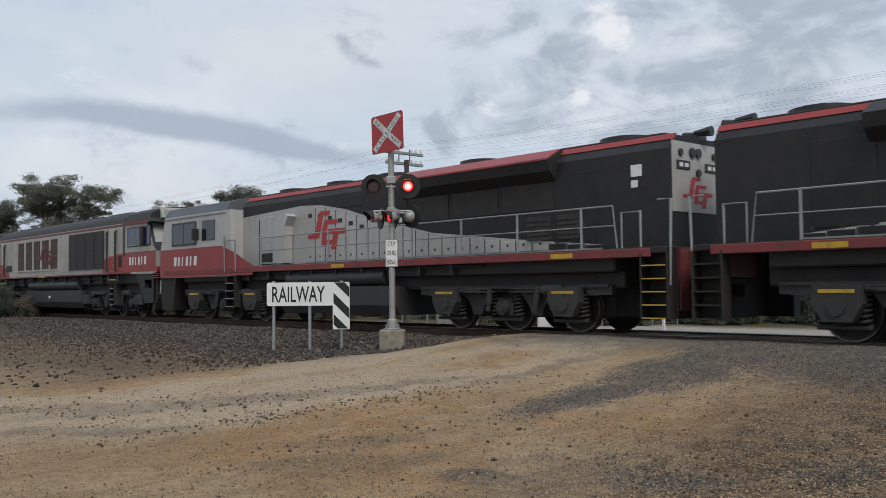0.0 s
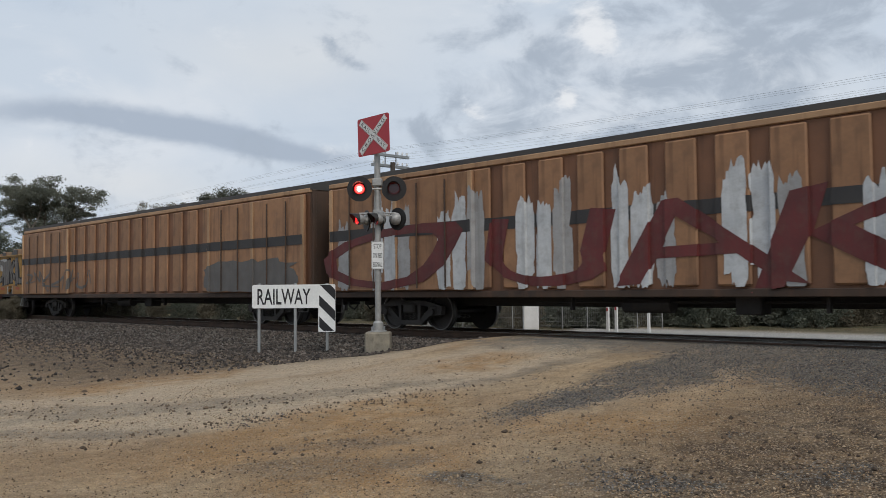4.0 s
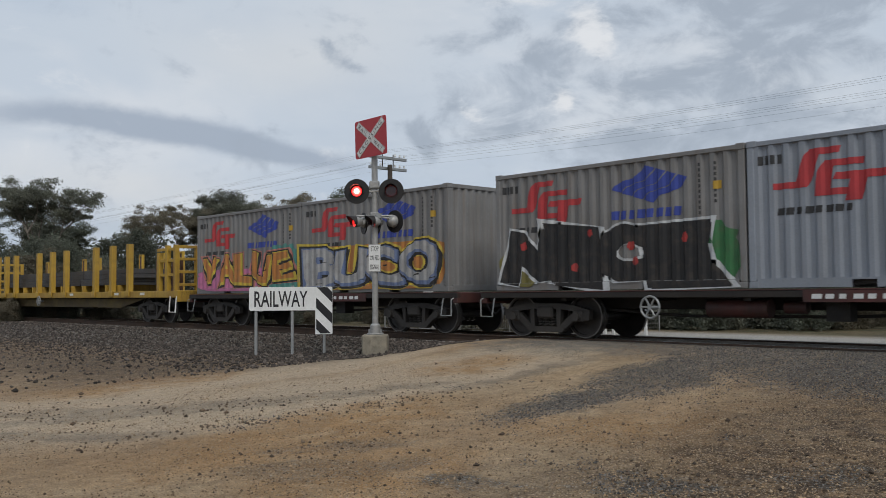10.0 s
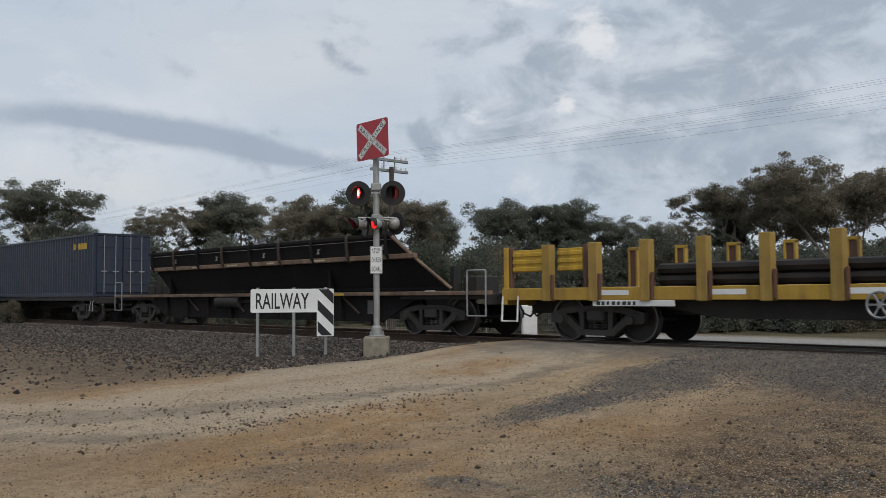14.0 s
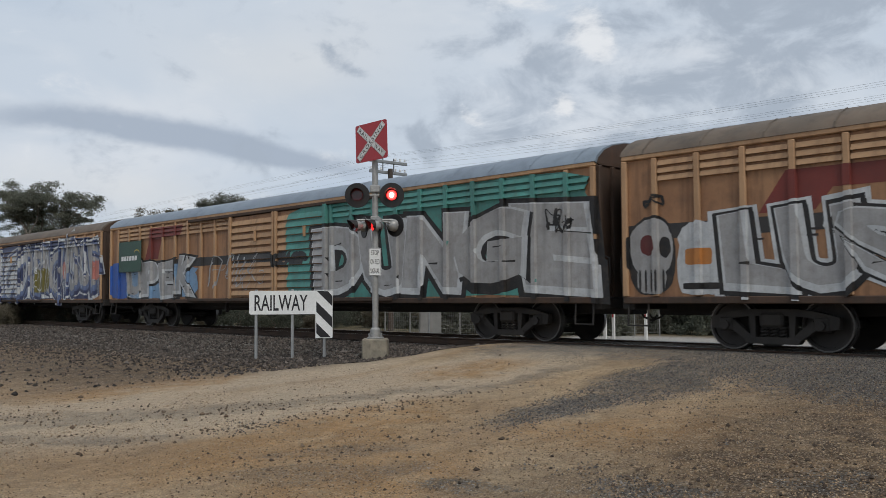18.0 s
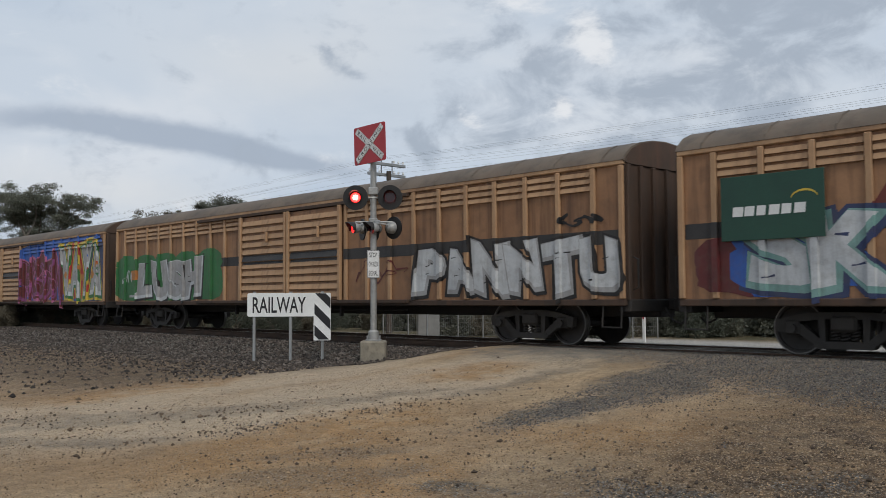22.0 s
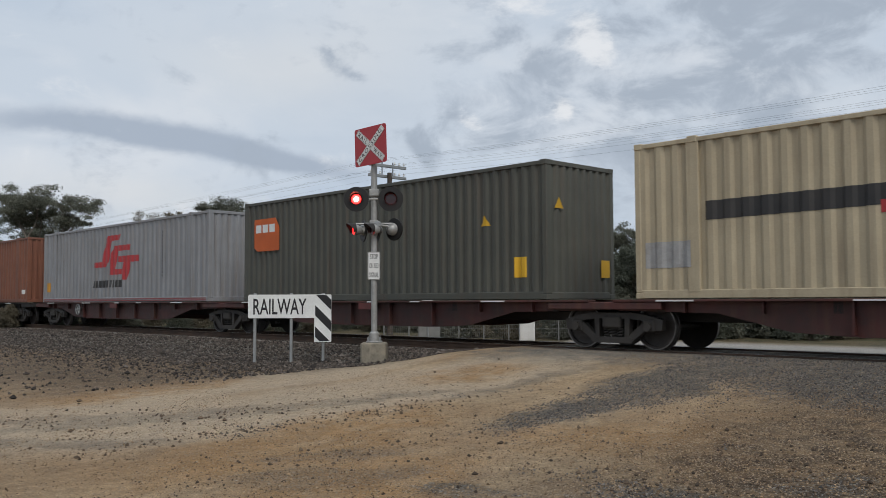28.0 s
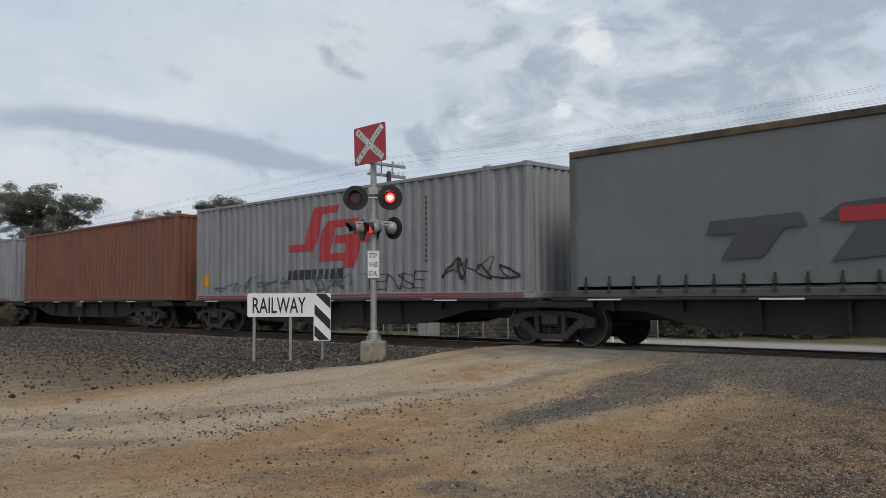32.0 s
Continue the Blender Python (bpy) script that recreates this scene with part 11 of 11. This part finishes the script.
c = long_box("blue steel container with yellow marking", -658.7, BLUEBOX)
yellow_words(c, -1.5, 3.0, 2.45)
c = long_box("oxide-brown steel container with white labels", -674.6, BROWNBOX)
c = long_box("weathered cream steel container with a red emblem and black stripe", -690.2, CREAMBOX)
decal(c, "black_stripe", [[(-5.8, 2.46), (-2.6, 2.50), (-2.6, 2.85), (-5.8, 2.81)], [(1.9, 2.52), (6.0, 2.50), (6.3, 2.86), (1.9, 2.88)]], STRIPE, -1.2235, "black painted stripe")
decal(c, "red_emblem", emblem(-2.7, 1.85, 4.4, 1.75), LOGORED, -1.227, "large stepped red emblem")
for x0, w, h in ((-7.1, 1.0, 0.5),):
    decal(c, "label", [[(x0, 1.6), (x0 + w, 1.6), (x0 + w, 1.6 + h), (x0, 1.6 + h)]], SPRAY["silver"], -1.2235)
c = long_box("dark olive-grey steel container with an orange panel", -707.1, OLIVEBOX, L=12.19, posts=False, period=0.29)
op = part("orange_panel", Mesh().prism([(-5.5, 2.62), (-5.3, 2.52), (-4.15, 2.52), (-4.15, 3.2), (-4.35, 3.5), (-5.5, 3.5)], -1.232, -1.222), surf("orange_panel_paint", (0.55, 0.11, 0.02)), c, "orange panel with a pale bar")
decal(op, "panel_bars", bars(-5.4, 3.08, 1.1, 0.24, 3, 0.2), SIGNWHITE, -1.236)
decal(c, "warning_marks", [[(4.1, 2.7), (4.4, 2.7), (4.25, 2.95)], [(5.15, 1.5), (5.5, 1.5), (5.5, 1.95), (5.15, 1.95)]], surf("warning_yellow", (0.62, 0.36, 0.02)), -1.2235)
m = Mesh().add([(6.105, -0.95, 3.0), (6.105, -0.65, 3.0), (6.105, -0.8, 3.25)], [(0, 1, 2)]).add([(6.105, 0.7, 1.5), (6.105, 1.02, 1.5), (6.105, 1.02, 1.9), (6.105, 0.7, 1.9)], [(0, 1, 2, 3)])
part("warning_marks", m, MATS["warning_yellow"], c)
REDLINE = surf("faded_red_line", (0.30, 0.05, 0.055), (0.24, 0.05, 0.05), 0.55)


def silver_long(q, tags):
    c = long_box("silver-grey steel container with a large red emblem and red base line", q, SILVERBOX)
    decal(c, "red_emblem", emblem(-1.95, 1.86, 4.1, 1.75), LOGORED, -1.2235, "large stepped red emblem")
    decal(c, "emblem_bars", bars(-2.0, 1.58, 2.7, 0.28, 9, 0.2), BLACK, -1.2235)
    decal(c, "red_line", [[(-7.2, 1.05), (7.2, 1.05), (7.2, 1.08), (-7.2, 1.08)], [(-7.2, 1.11), (7.2, 1.11), (7.2, 1.14), (-7.2, 1.14)]], REDLINE, -1.2225, "red base line")
    decal(c, "data_bars", [[(4.0, z), (4.06, z), (4.06, z + 0.08), (4.0, z + 0.08)] for z in [1.9 + 0.13 * i for i in range(13)]], BLACK, -1.2235)
    decal(c, "orange_label", [[(-7.0, 1.45), (-6.55, 1.45), (-6.55, 1.85), (-7.0, 1.85)]], surf("orange_label", (0.55, 0.26, 0.03)), -1.2265)
    if tags:
        for x0, x1, s in ((-6.2, -1.8, 3), (-1.2, 1.2, 4)):
            scrawl(c, x0, x1, 1.2, 1.75, "slate", -1.2235, s, 12, 0.022)
        piece(c, "TENSE", 1.6, 4.0, 1.25, 1.7, "black", "black", None, -1.2235, 4, bold=-0.03, edge=0.001)
        scrawl(c, 4.5, 7.0, 1.25, 2.0, "black", -1.2235, 7, 8, 0.025)
    return c


silver_long(-721.5, False)
c = long_box("oxide-brown steel container with faded panels", -738.2, BROWNBOX)
decal(c, "faded_panel", [[(-1.6, 1.4), (1.8, 1.4), (1.8, 2.6), (-1.6, 2.6)]], surf("faded_brown_patch", (0.24, 0.085, 0.045), (0.2, 0.07, 0.04), 0.6), -1.2235, "faded rectangle")
decal(c, "label", [[(6.6, 1.4), (7.0, 1.4), (7.0, 1.6), (6.6, 1.6)]], SIGNWHITE, -1.226)
curtain_container("navy blue curtain-sided container with streaked cloth", -754.0, 14.8, 2.9, 1.02, CLOTHBLUE, NAVY, CURTAINTOP)
c = long_box("blue steel container with yellow marking and silver graffiti", -769.1, BLUEBOX, L=14.3)
decal(c, "white_bars", bars(-2.05, 2.44, 1.46, 0.44, 4, 0.22), SPRAY["white"], -1.2235, "white bars in place of lettering")
decal(c, "yellow_bars", bars(-0.58, 2.42, 0.78, 0.46, 2, 0.2), MATS["yellow_lettering"], -1.2235, "yellow bars in place of figures")
decal(c, "small_bars", bars(0.30, 2.39, 0.86, 0.24, 3, 0.22), SPRAY["cream"], -1.2235)
for x in (-7.0 + 0.6, -0.5, 6.2):
    decal(c, "lift_arrow", [[(x - 0.02, 3.58), (x + 0.02, 3.58), (x + 0.02, 3.76), (x - 0.02, 3.76)], [(x - 0.10, 3.76), (x + 0.10, 3.76), (x, 3.88)]], MATS["yellow_lettering"], -1.2235, "small yellow arrow")
for x in (-5.2, -1.6, 2.7, 4.4):
    decal(c, "base_triangle", [[(x - 0.11, 1.07), (x + 0.11, 1.07), (x, 1.17)]], MATS["yellow_lettering"], -1.2265, "small yellow triangle")
decal(c, "yellow_label", [[(-7.05, 1.36), (-6.85, 1.36), (-6.85, 1.66), (-7.05, 1.66)]], MATS["yellow_lettering"], -1.2265)
piece(c, "HELX", 4.0, 6.9, 1.3, 2.0, "silver", "silver", None, -1.2235, 9, bold=-0.03, wild=0.2, edge=0.001, shade=None)
scrawl(c, 2.9, 4.2, 1.3, 1.9, "silver", -1.2245, 4, 6, 0.022)
scrawl(c, 5.6, 7.0, 1.5, 2.3, "silver", -1.2245, 6, 6, 0.022)
patch(c, 5.55, 5.95, 1.36, 1.6, "red", -1.2245, 3, 0.3)
for x, n in ((4.95, 11), (5.25, 8)):
    decal(c, "data_bars", [[(x, z), (x + 0.06, z), (x + 0.06, z + 0.08), (x, z + 0.08)] for z in [3.75 - 0.13 * q for q in range(n)]], SPRAY["silver"], -1.2235)
c = curtain_container("grey curtain-sided container with a large red emblem", -784.95, 15.3, 3.05, 1.02, CLOTHGREY, surf("dark_grey_box_frame", (0.10, 0.105, 0.10)), CURTAINTOP)
decal(c, "shadow_shape", [[(-2.2, 1.6), (-0.8, 1.7), (-0.4, 2.4), (0.2, 2.4), (0.0, 2.65), (-2.0, 2.55), (-2.4, 2.3), (-1.7, 2.25)], [(-4.2, 1.7), (-3.4, 1.7), (-3.0, 2.2), (-2.6, 2.2), (-2.7, 2.45), (-4.4, 2.4), (-4.5, 2.15), (-3.9, 2.15)]], surf("dark_grey_print", (0.075, 0.08, 0.085)), -1.232, "dark grey printed shape")
decal(c, "red_emblem", emblem(-2.05, 1.62, 4.1, 2.05), LOGORED, -1.236, "large stepped red emblem")
silver_long(-801.4, True)
long_box("plain oxide-brown steel container on a wagon", -817.6, BROWNBOX)
silver_long(-834.0, False)

# ---- what moves ----
FLASH, FIRST = 1.515, 0.32    # seconds of one full turn of the lights; when the left pair first lights


def motions():
    ticks = [2.0 * i for i in range(17)]
    for row in RIDERS:
        ob, p, turn = row if len(row) == 3 else (*row, 0)
        walk(ob, [(t, pose(p + travelled(t), TRACK_Y, 0, 0, 0, turn)) for t in ticks])
    # wheels roll while their axle goes by the crossing
    for ob, at, p, r in SPINNERS:
        rows, a = [], 0.0
        for f_ in range(0, 961):
            t = f_ / FPS
            u = p + travelled(t)
            if -46 < u < -1:
                a += min(26.0 / FPS / r, radians(86))
                rows.append((t, pose(*at) @ Matrix.Rotation(a, 4, "Y")))
        if len(rows) > 2:
            if rows[0][0] > 0:
                rows.insert(0, (0.0, pose(*at) @ Matrix.Rotation(0.0, 4, "Y")))
            if rows[-1][0] < 32.0:
                rows.append((32.0, rows[-1][1]))
            walk(ob, rows)
    # the lamp discs turn their glowing face out and away
    for ob, at, side in LAMPS:
        def lit(t):
            left = ((t - FIRST) % FLASH) < FLASH / 2
            return left == (side == "left")
        state, turn = lit(0.0), 0.0 if lit(0.0) else 180.0
        rows = [(0.0, pose(*at, 0, 0, turn))]
        for f_ in range(1, 961):
            t = f_ / FPS
            if lit(t) != state:
                state = lit(t)
                for step in range(4):
                    if t + 0.02 * step <= 32.0:
                        rows.append((t + 0.02 * step, pose(*at, 0, 0, turn + 60 * step)))
                turn += 180
        if rows[-1][0] < 32.0:
            rows.append((32.0, pose(*at, 0, 0, turn)))
        walk(ob, rows)


motions()
